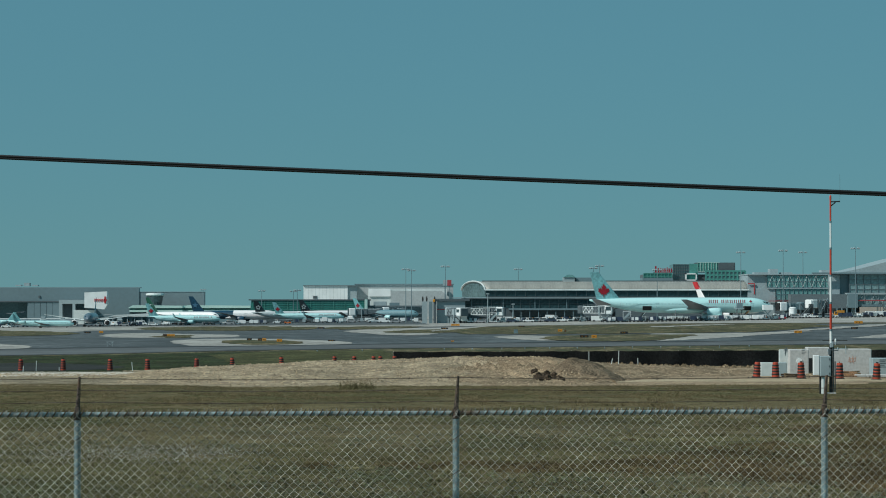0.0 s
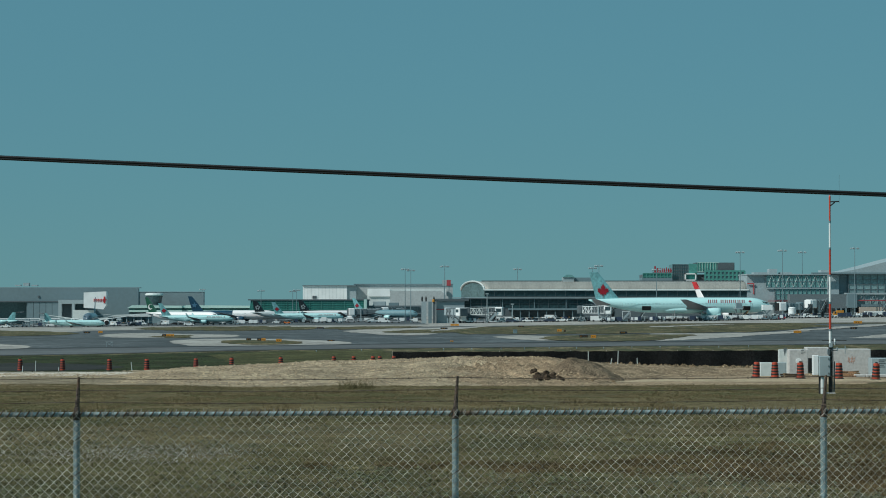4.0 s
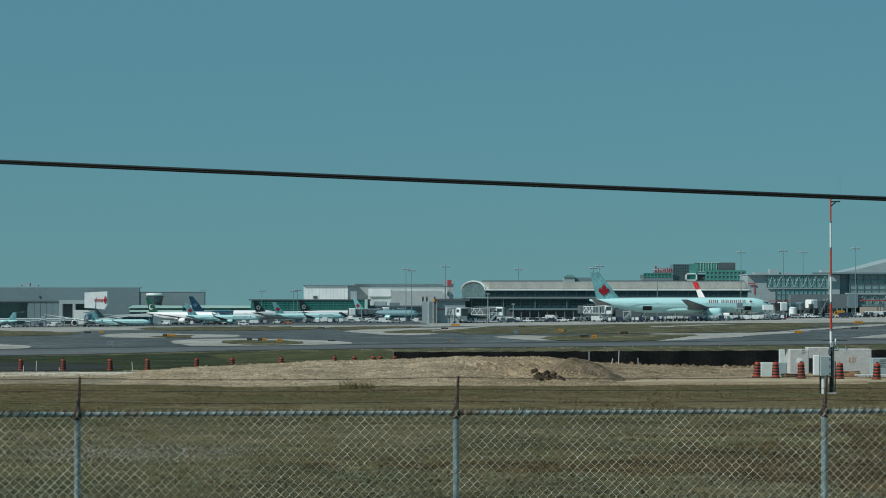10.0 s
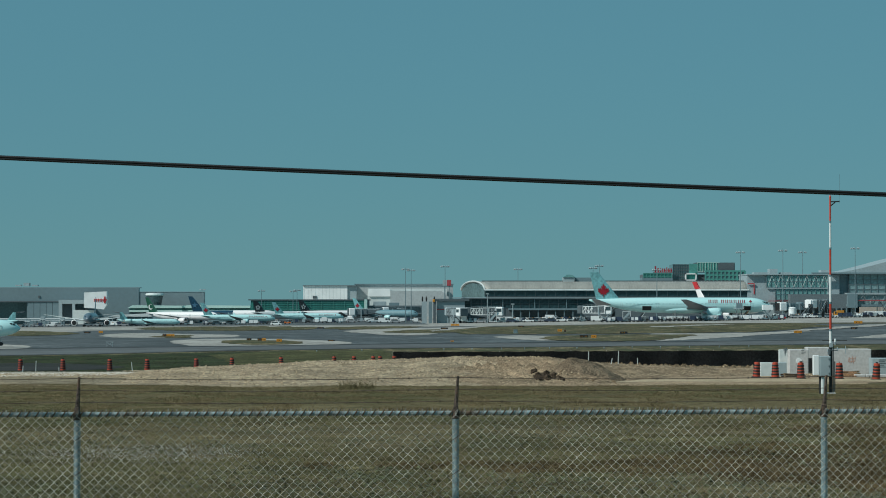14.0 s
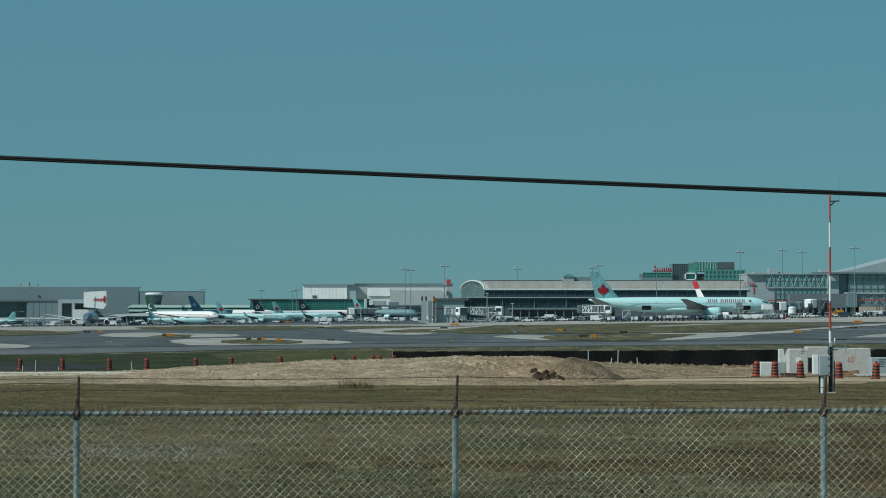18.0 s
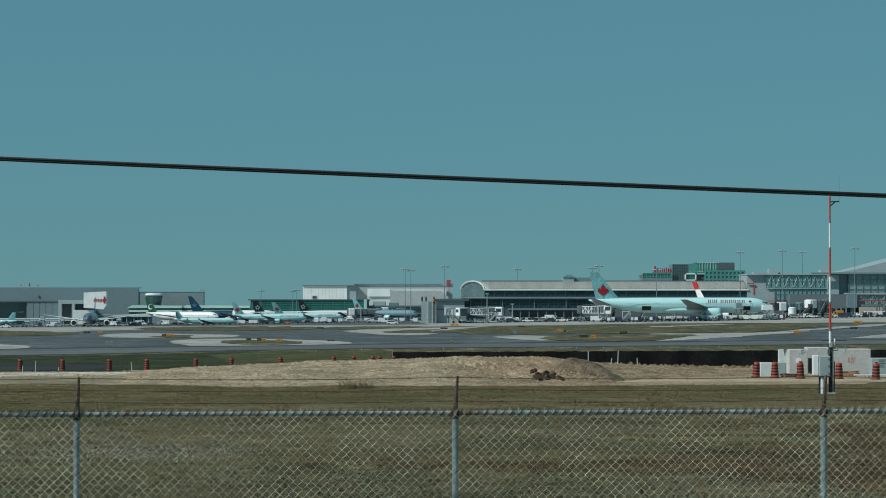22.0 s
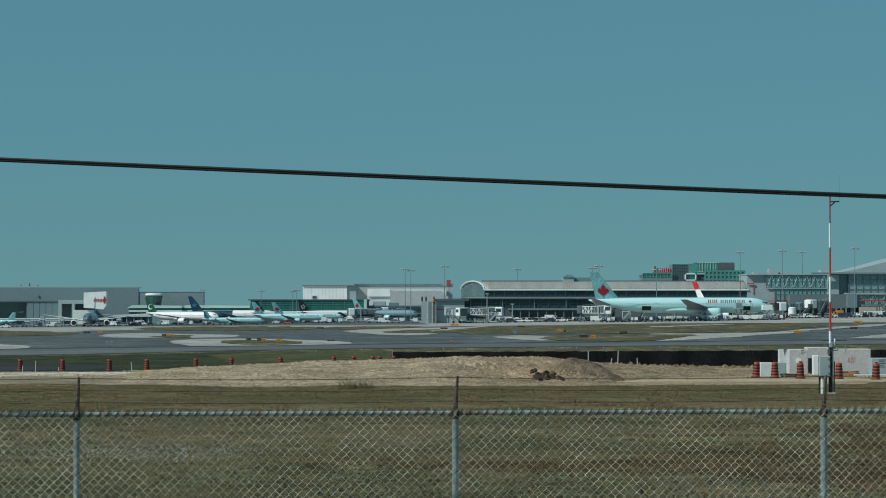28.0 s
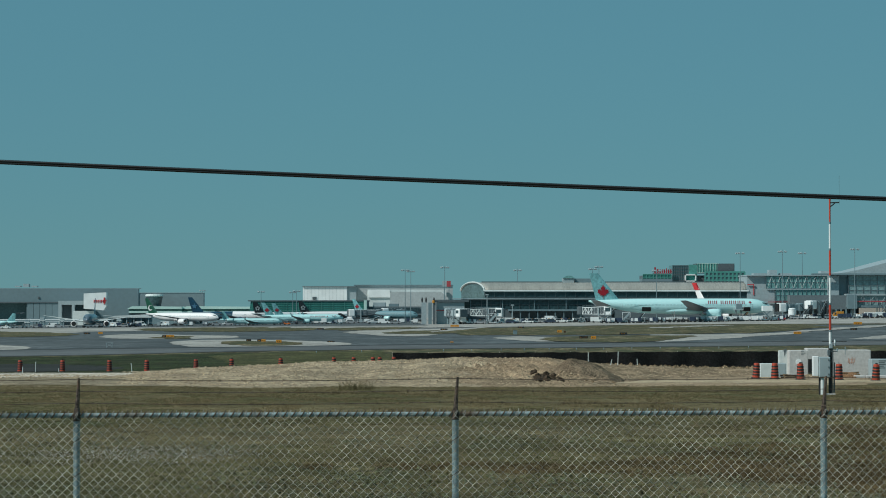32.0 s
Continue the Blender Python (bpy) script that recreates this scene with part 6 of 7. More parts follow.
def drum():
    b = thing("traffic_drum", 0, 0, 0, "orange and black banded construction drum on rubber base", "traffic drum", "construction drums")
    part("base", lathe(bmesh.new(), [(0.353, 0), (0.353, 0.05), (0.302, 0.09)], 14), BLACK, b)
    body = part("barrel", lathe(bmesh.new(), [(0.260, 0.09), (0.260, 0.26), (0.244, 0.28), (0.244, 0.46), (0.231, 0.48), (0.231, 0.66), (0.218, 0.68), (0.218, 0.86), (0.206, 0.88), (0.202, 1.06), (0.168, 1.1)], 16), ORANGE, b, smooth=False)
    for z, r in ((0.28, 0.262), (0.48, 0.25), (0.68, 0.238), (0.88, 0.225)):
        part("band", lathe(bmesh.new(), [(r + 0.004, z - 0.055), (r + 0.006, z), (r - 0.006, z + 0.055)], 16), BLACK, b)
    part("handle", boxes((-0.11, 0.11, -0.02, 0.02, 1.08, 1.19), bevel=0.01), BLACK, b)
    return b


d0 = drum()
spots = [(21.9, 176.0), (22.7, 172.0), (24.1, 169.5), (26.3, 167.0), (28.3, 164.5)]
d0.matrix_basis = pose(spots[0][0], spots[0][1], top_of(*spots[0]), 0, 4, 0)
for i, (x, y) in enumerate(spots[1:]):
    copy_thing(d0, pose(x, y, top_of(x, y), 0, (0, -1, 2, -5)[i], 40 * i))
far_drums = [(-39.52, 235), (-35.56, 235), (-31.31, 236), (-27.92, 237), (-23.78, 242), (-20.77, 247), (-16.33, 253), (-11.37, 262), (-9.38, 264), (-7.39, 265), (-6.67, 265), (-5.20, 266)]
for i, (x, y) in enumerate(far_drums):
    copy_thing(d0, pose(x, y, lie(x, y) + 0.03, 0, 0, 33 * i))


def silt_fence():
    b = thing("silt_fence", 19.18, 270, lie(25, 270), "black fabric silt fence on wooden stakes", "silt fence")
    x0, x1 = -5.40, 51.97
    bm = bmesh.new()
    n = 90
    top, bot = [], []
    for k in range(n + 1):
        x = x0 + (x1 - x0) * k / n
        y = 270 + 0.12 * math.sin(k * 0.9)
        top.append(bm.verts.new((x, y, 2.84 + 0.03 * math.sin(k * 1.7) + 0.26 * k / n)))
        bot.append(bm.verts.new((x, y + 0.05, lie(x, 270) - 0.1)))
    for k in range(n):
        bm.faces.new((bot[k], bot[k + 1], top[k + 1], top[k]))
    bmesh.ops.solidify(bm, geom=bm.faces[:], thickness=0.03)
    wpart("fabric", bm, FABRIC, b)
    for k in range(16):
        x = x0 + (x1 - x0) * k / 15
        wpart("stake", boxes((x - 0.03, x + 0.03, 270.14, 270.2, lie(x, 270) - 0.1, 2.93 + 0.26 * k / 15)), BEIGE, b)


silt_fence()


def survey_stake(x, y, h, tilt):
    z = top_of(x, y)
    ob = part("survey_stake", boxes((-0.03, 0.03, -0.015, 0.015, -0.1, h), bevel=0.005), OFFWHITE)
    ob.matrix_basis = pose(x, y, z, 0, tilt, 0)
    tagged(ob, "pale wooden survey stake driven into dirt", "stake", "survey stakes")


for x, y, h, t in ((12.42, 215, 1.1, 0), (13.90, 200, 1.1, 2), (16.55, 214, 0.9, -2), (-37.61, 232, 1.0, 2), (-28.20, 228, 0.8, -6), (-37.14, 222, 0.6, 3), (-35.78, 234, 0.4, 0), (13.04, 196, 0.6, 12)):
    survey_stake(x, y, h, t)


def block(name, x0, x1, y, depth, zt, label, category, material, mark=None):
    z = min(top_of(x0, y), top_of(x1, y)) - 0.05
    b = thing(name, (x0 + x1) / 2, y, z, label, category, "stored precast pieces")
    part("body", boxes(((x0 - x1) / 2, (x1 - x0) / 2, 0, depth, 0, zt - z), bevel=0.04), material, b)
    if mark:
        part("marking", mark, SPRAY, b)
    return b


block("concrete_block", 23.46, 24.38, 186, 1.0, 3.64, "small white concrete block", "concrete block", OFFWHITE)
block("concrete_block", 24.42, 25.39, 186, 1.0, 3.64, "small grey concrete block", "concrete block", GREY_L)
sl = block("precast_slab", 25.38, 26.15, 190, 0.5, 4.53, "narrow upright white panel with dark stains", "precast panel", OFFWHITE)
sm = bmesh.new()
for x0, x1, z0, z1 in ((0.0, 0.12, 1.35, 1.95), (0.12, 0.2, 1.6, 2.0), (-0.08, -0.03, 1.7, 1.98), (0.22, 0.27, 1.2, 1.9)):
    plate(sm, [(x0, z1), (x0 + 0.02, z0 + 0.2), ((x0 + x1) / 2, z0), (x1, z0 + 0.3), (x1, z1)], -0.012, 0.002)
part("stain", sm, GREY_D, sl)
p = block("concrete_box", 26.01, 27.45, 189, 1.6, 4.55, "grey precast chamber with round white plug", "precast chamber", CONC_B)
cw = bmesh.new()
for k in range(4):
    box(cw, 0.18, 0.18 + (0.3, 0.22, 0.34, 0.2)[k], -0.012, 0.001, 1.95 - k * 0.12, 1.98 - k * 0.12)
part("stencil", cw, GREY_D, p)
part("plug", rod(bmesh.new(), (0.00, -0.06, 1.05), (0, 0.0, 1.05), 0.22, 18), WHITE, p)
tall = block("concrete_box", 28.09, 29.84, 194, 1.6, 4.63, "tall light grey precast chamber", "precast chamber", CONC_B)
# Black plate paints the shaded gap between this chamber and its neighbour.
part("opening", boxes((-0.83, -0.52, -0.015, 0.03, 0.0, 1.18)), BLACK, tall)
SPRAY = mat("faded_orange_spray", (0.52, 0.33, 0.26), 0.85, vary=0.2, scale=4)
wm = bmesh.new()
for x0, z0, z1, lean in ((-0.26, 1.12, 1.5, 0.05), (-0.14, 1.02, 1.32, -0.03), (-0.02, 1.05, 1.55, 0.06), (0.12, 1.0, 1.42, -0.04), (0.22, 1.15, 1.5, 0.03)):
    plate(wm, [(x0, z0), (x0 + 0.05, z0), (x0 + 0.06 + lean, z1), (x0 + 0.01 + lean, z1)], -0.012, 0.001)
for z0 in (1.1, 1.34):
    plate(wm, [(-0.2, z0), (0.24, z0 + 0.05), (0.24, z0 + 0.09), (-0.2, z0 + 0.04)], -0.010, 0.001)
block("precast_slab", 29.04, 32.00, 188, 1.8, 4.61, "large grey precast panel with orange spray mark", "precast panel", CONC_B, wm)
lt = block("concrete_box", 31.36, 33.43, 184, 1.4, 4.01, "grey precast box with dark stencilled writing", "precast chamber", GREY_L)
tb = bmesh.new()
for k in range(5):
    box(tb, -0.5, -0.5 + (0.5, 0.42, 0.5, 0.36, 0.46)[k], -0.012, 0.001, 1.25 - k * 0.13, 1.31 - k * 0.13)
part("stencil", tb, GREY_D, lt)


TIMBER = mat("weathered_timber", (0.27, 0.155, 0.08), 0.85, vary=0.3, scale=3)


def pallet(x, y, woods=(TIMBER, TIMBER, LOAM), n=9):
    b = thing("timber_pile", x, y, top_of(x, y), "small pile of weathered timber offcuts", "timber")
    for k in range(n):
        o = part("plank", boxes((-0.7, 0.7, -0.09, 0.09, 0, 0.13), bevel=0.02), woods[k % 3], b)
        o.matrix_basis = pose(0.2 * (k % 3) - 0.2, 0.12 * k - 0.5, 0.14 * (k // 3), 0, (0, 4, -3)[k % 3], (-8, 6, 15, -12, 4, -3, 20, -18, 9)[k])


pallet(29.14, 181)
pallet(24.75, 178.0, (DARK_CLOD, LOAM, GREY_D), 5)
for kx in (29.5, 30.35, 31.2):
    block("concrete_kerb", kx, kx + 0.8, 180.4, 0.35, top_of(kx, 180.4) + 0.20, "short pale concrete kerb stone lying on dirt", "kerb stone", CONC_B)


def weather_mast():
    x, y = 19.10, 124
    z = lie(x, y)
    b = thing("weather_mast", x, y, z, "red and white banded instrument mast with grey cabinets", "mast")
    cuts = [3.44 - 0.3, 5.98, 6.66, 8.01, 9.35, 10.69, 12.00, 13.09]
    for k in range(7):
        mt = (BLACK, WHITE, RED_O, WHITE, RED_O, WHITE, RED_O)[k]
        r = 0.090 if k == 0 else 0.068 - 0.0042 * k
        part("mast_section", lathe(bmesh.new(), [(r, cuts[k] - z), (r, cuts[k + 1] - z)], 12), mt, b)
        if k > 1:
            part("collar", lathe(bmesh.new(), [(r + 0.012, cuts[k] - z - 0.05), (r + 0.012, cuts[k] - z + 0.05)], 12), GREY, b)
    top = cuts[-1] - z
    part("tip_lamp", lathe(bmesh.new(), [(0.05, top), (0.05, top + 0.16), (0.02, top + 0.24)], 10), RED_O, b)
    part("boom", rods([((0, 0, top - 0.1), (0.47, 0, top - 0.08)), ((0, 0, top - 0.32), (0.25, 0, top - 0.12))], 0.030, 6), BLACK, b)
    part("lightning_rod", rods([((0.47, 0, top - 0.18), (0.47, 0, 14.35 - z))], 0.005, 5), GREY_D, b)
    cab = part("cabinet", boxes((18.49 - x, 19.04 - x, -0.42, -0.1, 4.39 - z, 5.39 - z), bevel=0.02), GREY_L, b, "light grey metal cabinet")
    part("door", boxes((18.51 - x, 19.02 - x, -0.45, -0.42, 4.42 - z, 5.37 - z), bevel=0.01), GREY_L, cab)
    for k in range(3):
        part("hinge", boxes((18.93 - x, 18.97 - x, -0.47, -0.45, 4.50 - z + k * 0.35, 4.50 - z + k * 0.35 + 0.08)), GREY_D, cab)
    # Separate white box paints the grey cabinet's left face as sunlit.
    part("cabinet", boxes((18.19 - x, 18.47 - x, -0.4, -0.08, 4.45 - z, 5.42 - z), bevel=0.02), WHITE, b, "white box for the sunlit left face of the cabinet")
    part("cabinet_stand", lathe(bmesh.new(), [(0.10, 0), (0.10, 4.22 - z), (0.06, 4.45 - z)], 12, (18.68 - x, -0.25, 0)), OFFWHITE, b)
    part("cabinet_stand", lathe(bmesh.new(), [(0.05, 0), (0.05, 4.45 - z)], 10, (18.54 - x, -0.22, 0)), BLACK, b)
    part("conduit", rods([((0.12, -0.05, 0), (0.12, -0.05, 5.89 - z)), ((0.2, -0.02, 0.1), (0.2, -0.02, 1.6))], 0.03, 6), GREY_D, b)
    part("junction_box", boxes((-0.07, 0.10, -0.18, -0.06, 5.80 - z, 6.04 - z), bevel=0.02), GREY_L, b)
    part("sensor_arm", rods([((0, -0.05, 5.76 - z), (0.84, -0.05, 5.73 - z)), ((0.73, -0.05, 5.50 - z), (0.73, -0.05, 5.89 - z))], 0.02, 6), GREY_L, b)
    part("sensor", lathe(bmesh.new(), [(0.02, 0), (0.045, 0.06), (0.045, 0.16), (0.02, 0.22)], 10, (0.22, -0.05, 6.03 - z)), WHITE, b)
    for dx, py in ((0.33, 5.67 - z), (-0.14, 5.62 - z)):
        part("bracket", boxes((min(dx, 0), max(dx, 0), -0.1, -0.04, py - 0.03, py + 0.03), bevel=0.01), GREY_D, b)
        part("sensor", lathe(bmesh.new(), [(0.02, -0.05), (0.035, 0.0), (0.035, 0.10), (0.015, 0.14)], 10, (dx, -0.07, py)), GREY_L, b)
    part("terminal_box", boxes((-0.16, -0.02, -0.2, -0.08, 5.45 - z, 5.73 - z), bevel=0.02), GREY_D, b)
    part("cross_arm", rods([((-0.42, 0, 6.16 - z), (0.81, 0, 6.16 - z))], 0.02, 6), BLACK, b)
    part("aspirator", lathe(bmesh.new(), [(0.03, 0), (0.036, 0.04), (0.036, 0.30), (0.02, 0.34)], 10, (0.22, -0.05, 5.92 - z)), GREY_L, b)
    part("base_plate", boxes((-0.22, 0.22, -0.22, 0.22, -0.05, 0.06), bevel=0.01), CONC_B, b)


RED_O = mat("signal_red_paint", (0.52, 0.06, 0.03), 0.5, vary=0.08, scale=2)
weather_mast()


def airfield_sign(x, y, w, h, cells, label):
    w, h = w * 0.92, h * 0.85
    z = lie(x, y) + 0.12
    b = thing("airfield_sign", x, y, z, label, "airfield sign", "taxiway signs")
    cw = w / len(cells)
    for k, c in enumerate(cells):
        part("face", boxes((-w / 2 + k * cw + 0.01, -w / 2 + (k + 1) * cw - 0.01, -0.12, 0.12, 0.10, 0.10 + h * 0.78), bevel=0.02), YELLOW if c == "y" else BLACK, b)
        bar = bmesh.new()
        for j in range(2):
            xx = -w / 2 + k * cw + cw * (0.25 + 0.3 * j)
            box(bar, xx, xx + cw * 0.10, -0.135, -0.12, 0.10 + h * 0.25, 0.10 + h * 0.52)
        part("legend", bar, BLACK if c == "y" else YELLOW, b)
    for sx in (-0.37, 0.37):
        part("leg", boxes((w * sx - 0.03, w * sx + 0.03, -0.04, 0.04, -0.1, 0.12)), GREY, b)


for (x, y), w, h, cells in (((-108.0, 762.5), 2.2, 0.7, "k"), ((-103.0, 756.0), 1.4, 0.9, "y"), ((-67.4, 616.5), 3.2, 0.8, "kyy"), ((-40.2, 520.0), 1.1, 0.6, "k"), ((-36.8, 509.5), 1.9, 0.7, "ky"), ((-32.1, 491.5), 1.2, 0.8, "y"),
                            ((-42.0, 861.5), 2.6, 0.7, "k"), ((-22.1, 496.0), 1.6, 0.4, "k"), ((25.8, 832.0), 2.2, 0.7, "k"), ((30.9, 667.0), 1.3, 0.9, "y"), ((31.9, 659.0), 0.6, 0.7, "k"), ((30.2, 540.0), 2.0, 0.7, "kk"), ((31.7, 529.5), 1.2, 0.9, "y"),
                            ((43.8, 610.5), 2.0, 0.7, "k"), ((83.7, 593.5), 2.0, 0.9, "yy"), ((135.0, 818.0), 3.0, 1.2, "y"), ((4.3, 919.5), 3.4, 1.0, "yy"), ((0.3, 777.0), 2.4, 0.7, "k"), ((109.7, 671.5), 2.0, 0.7, "k"), ((1.7, 481.5), 0.7, 0.3, "y")):
    airfield_sign(x, y, w, h, cells, "yellow and black taxiway guidance sign" if "y" in cells else "black taxiway guidance sign")


def runway_light():
    b = thing("runway_light", 0, 0, 0, "small white runway edge light on a short stem", "runway light", "runway edge lights")
    part("stem", lathe(bmesh.new(), [(0.05, 0), (0.05, 0.2)], 8), GREY, b)
    part("lens", lathe(bmesh.new(), [(0.07, 0.2), (0.09, 0.26), (0.05, 0.32)], 10), GREY_L, b)
    return b


edge_light = None
for x, y in ((0.1, 392.0), (4.5, 394.5), (9.2, 397.0), (12.9, 398.5), (16.9, 400.0), (21.4, 402.5), (25.8, 403.5), (30.5, 406.0), (35.2, 407.5), (40.1, 409.5), (45.1, 411.0), (50.2, 413.0), (-12.5, 386.0), (-19.1, 379.5)):
    if edge_light is None:
        edge_light = runway_light()
        edge_light.matrix_basis = pose(x, y, lie(x, y) + 0.03)
    else:
        copy_thing(edge_light, pose(x, y, lie(x, y) + 0.03))


def frangible_frame(x, y):
    b = thing("antenna_frame", x, y, lie(x, y) + 0.1, "small white antenna frame standing on asphalt", "antenna")
    part("mast", rods([((-0.5, 0, 0), (-0.5, 0, 0.85)), ((0.5, 0, 0), (0.5, 0, 0.85)), ((-0.7, 0, 0.85), (0.7, 0, 0.85))], 0.03, 5), GREY_L, b)
    part("brace", rods([((-0.5, 0, 0.1), (0.5, 0, 0.8)), ((0.5, 0, 0.1), (-0.5, 0, 0.8))], 0.02, 5), GREY_L, b)


frangible_frame(*(-59.2, 446.0))


def kiosk(x, y):
    b = thing("equipment_cabinet", x, y, lie(x, y) + 0.1, "small grey equipment cabinet on the airfield grass", "cabinet")
    part("body", boxes((-0.5, 0.5, -0.4, 0.4, 0, 1.0), bevel=0.04), GREY, b)
    part("roof", boxes((-0.56, 0.56, -0.46, 0.46, 1.0, 1.07), bevel=0.02), GREY, b)


kiosk(*(18.2, 633.5))

# ---- perimeter fence ----
def perimeter_fence():
    step = Vector((3.029, 0.2785, 0))
    o = Vector((0.10, 20.4, 0))
    zr = 7.024
    b = thing("chain_link_fence", o.x, o.y, 4.9, "pale blue chain link fence with rusty barbed wire arms", "fence")
    u = step.normalized()
    posts = [o + step * k for k in range(-2, 3)]
    for q in posts:
        pm = bmesh.new()
        lathe(pm, [(0.027, 4.7), (0.027, zr + 0.02)], 20, (q.x, q.y, 0))
        ps = wpart("post", pm, FENCE_PAINT, b)
        cp = bmesh.new()
        lathe(cp, [(0.029, zr - 0.045), (0.032, zr - 0.04), (0.032, zr + 0.0), (0.024, zr + 0.03)], 12, (q.x, q.y - 0.002, 0))
        wpart("clamp", cp, RUST, b, "rusty post cap clamp")
        am = bmesh.new()
        rod(am, (q.x, q.y, zr + 0.02), (q.x + 0.018, q.y - 0.02, zr + 0.30), 0.020, 6, 0.010)
        box(am, q.x - 0.02, q.x + 0.02, q.y - 0.03, q.y + 0.03, zr - 0.02, zr + 0.06, 0.005)
        wpart("barb_arm", am, RUST, b, "dark rusty barbed wire arm")
        tm = bmesh.new()
        for k in range(7):
            zz = zr - 0.2 - k * 0.28
            rod(tm, (q.x - 0.045, q.y - 0.034, zz - 0.03), (q.x + 0.045, q.y - 0.034, zz + 0.03), 0.003, 5)
        wpart("tie_wire", tm, RUST, b)
    for p, q in zip(posts, posts[1:]):
        rm = rods([(p + Vector((0, 0, zr)), q + Vector((0, 0, zr)))], 0.0185, 20)
        wpart("top_rail", rm, RAIL_PAINT, b)
        # Dark ties, spaced like the wire ends, double as their shadows on the rail.
        tm = bmesh.new()
        rod(tm, (-0.016, -0.0225, -0.024), (0.016, -0.0225, 0.024), 0.0055, 5)
        rod(tm, (0.016, -0.0225, 0.024), (0.02, 0.0, 0.036), 0.0045, 5)
        tie = None
        for k in range(43):
            c = p.lerp(q, (k + 0.42 + 0.16 * random.random()) / 43) + Vector((0, 0, zr)) - b.location
            if tie is None:
                tie = part("rail_tie_and_shadow", tm, RUST, b)
                tie.matrix_basis = Matrix.Translation(c)
            else:
                twin(tie, b, Matrix.Translation(c))
        # woven diamond mesh
        n = int((q - p).length / 0.0353)
        w = (q - p).length / n
        mm, faces, tips, tip_faces = [], [], [], []
        t = 0.0020

        def strand(pts, mm, faces):
            base = len(mm)
            for pt in pts:
                for dx, dy in ((-1.42 * t, 0), (0, -t), (1.42 * t, 0), (0, t)):
                    mm.append((pt[0] + u.x * dx, pt[1] + u.y * dx + dy, pt[2]))
            for i in range(len(pts) - 1):
                for k in range(4):
                    a, c = base + i * 4 + k, base + i * 4 + (k + 1) % 4
                    faces.append((a, c, c + 4, a + 4))
        for i in range(n):
            pts = []
            for j in range(58):
                s = (i + 0.5 + (0.50 if (i + j) % 2 else -0.50)) * w
                y_off = -0.037 + (0.002 if (i + j) % 2 else -0.002)
                c = p + u * s
                wob = 0.0022 * math.sin(i * 1.7 + j * 0.6) + 0.0015 * math.sin(i * 0.31 + j * 0.2)
                bow = 0.0032 if j else 0.0
                pts.append((c.x + wob, c.y + y_off, zr - 0.012 - j * 0.0353 + wob + bow))
                if j:
                    pts.append((c.x + wob, c.y - 0.074 - y_off, zr - 0.012 - j * 0.0353 + wob - bow))
            strand(pts, mm, faces)
            if i % 2 == 0:
                c = p + u * (i * w)
                k = 0.006 * math.sin(i * 2.3)
                strand([(c.x - 0.004, c.y - 0.036, zr - 0.020), (c.x + 0.010, c.y - 0.034, zr + 0.006), (c.x + 0.018 + k, c.y - 0.030, zr + 0.026), (c.x + 0.014 + k, c.y - 0.026, zr + 0.034 + k), (c.x + 0.017 + k, c.y - 0.022, zr + 0.040 + k)], tips, tip_faces)
                strand([(c.x + 0.004, c.y - 0.040, zr - 0.018), (c.x - 0.006, c.y - 0.036, zr + 0.004), (c.x + 0.012 + k, c.y - 0.032, zr + 0.028), (c.x + 0.020 + k, c.y - 0.026, zr + 0.033)], tips, tip_faces)
        me = bpy.data.meshes.new("diamond_mesh")
        me.from_pydata(mm, [], faces)
        me.materials.append(WIRE_ZINC)
        ob = new("diamond_mesh", me)
        ob.parent = b
        ob.matrix_parent_inverse = b.matrix_basis.inverted()
        tagged(ob, "galvanised diamond mesh", kind="stuff")
        te = bpy.data.meshes.new("wire_ends")
        te.from_pydata(tips, [], tip_faces)
        te.materials.append(WIRE_DULL)
        ob = new("wire_ends", te)
        ob.parent = b
        ob.matrix_parent_inverse = b.matrix_basis.inverted()
        tagged(ob, "twisted wire ends above the rail", kind="stuff")
        for k, hgt in enumerate((0.288, 0.193, 0.098)):
            bw = bmesh.new()
            pa, qa = p + Vector((0, -0.012, zr + hgt)), q + Vector((0, -0.012, zr + hgt))
            last = pa
            for j in range(1, 25):
                c = pa.lerp(qa, j / 24) - Vector((0, 0, 0.015 * math.sin(math.pi * j / 24)))
                rod(bw, last, c, 0.0031, 5)
                if j % 2:
                    rod(bw, c + Vector((-0.007, 0, -0.011)), c + Vector((0.007, 0, 0.011)), 0.0014, 4)
                    rod(bw, c + Vector((0.007, 0, -0.009)), c + Vector((-0.004, 0, 0.011)), 0.0014, 4)
                last = c
            wpart("barbed_wire", bw, RUST, b)


perimeter_fence()


def overhead_cable():
    b = thing("overhead_cable", 0, 19.0, 8.86, "thick black overhead cable hanging across the view", "cable")
    for dy, dz, r in ((0.0, 0.0072, 0.0105), (0.004, -0.0072, 0.0105)):
        pts = []
        for k in range(161):
            x = -40 + k * 0.5
            u = x / 3.35
            c = Vector((x, dy, -0.14 * u + 0.0004 * x * x + dz))
            pts.append(c)
        part("strand", tube(bmesh.new(), pts, r), CABLE, b, smooth=True)


CABLE = mat("black_cable_sheath", (0.014, 0.017, 0.019), 0.5, vary=0.15, scale=4)
overhead_cable()


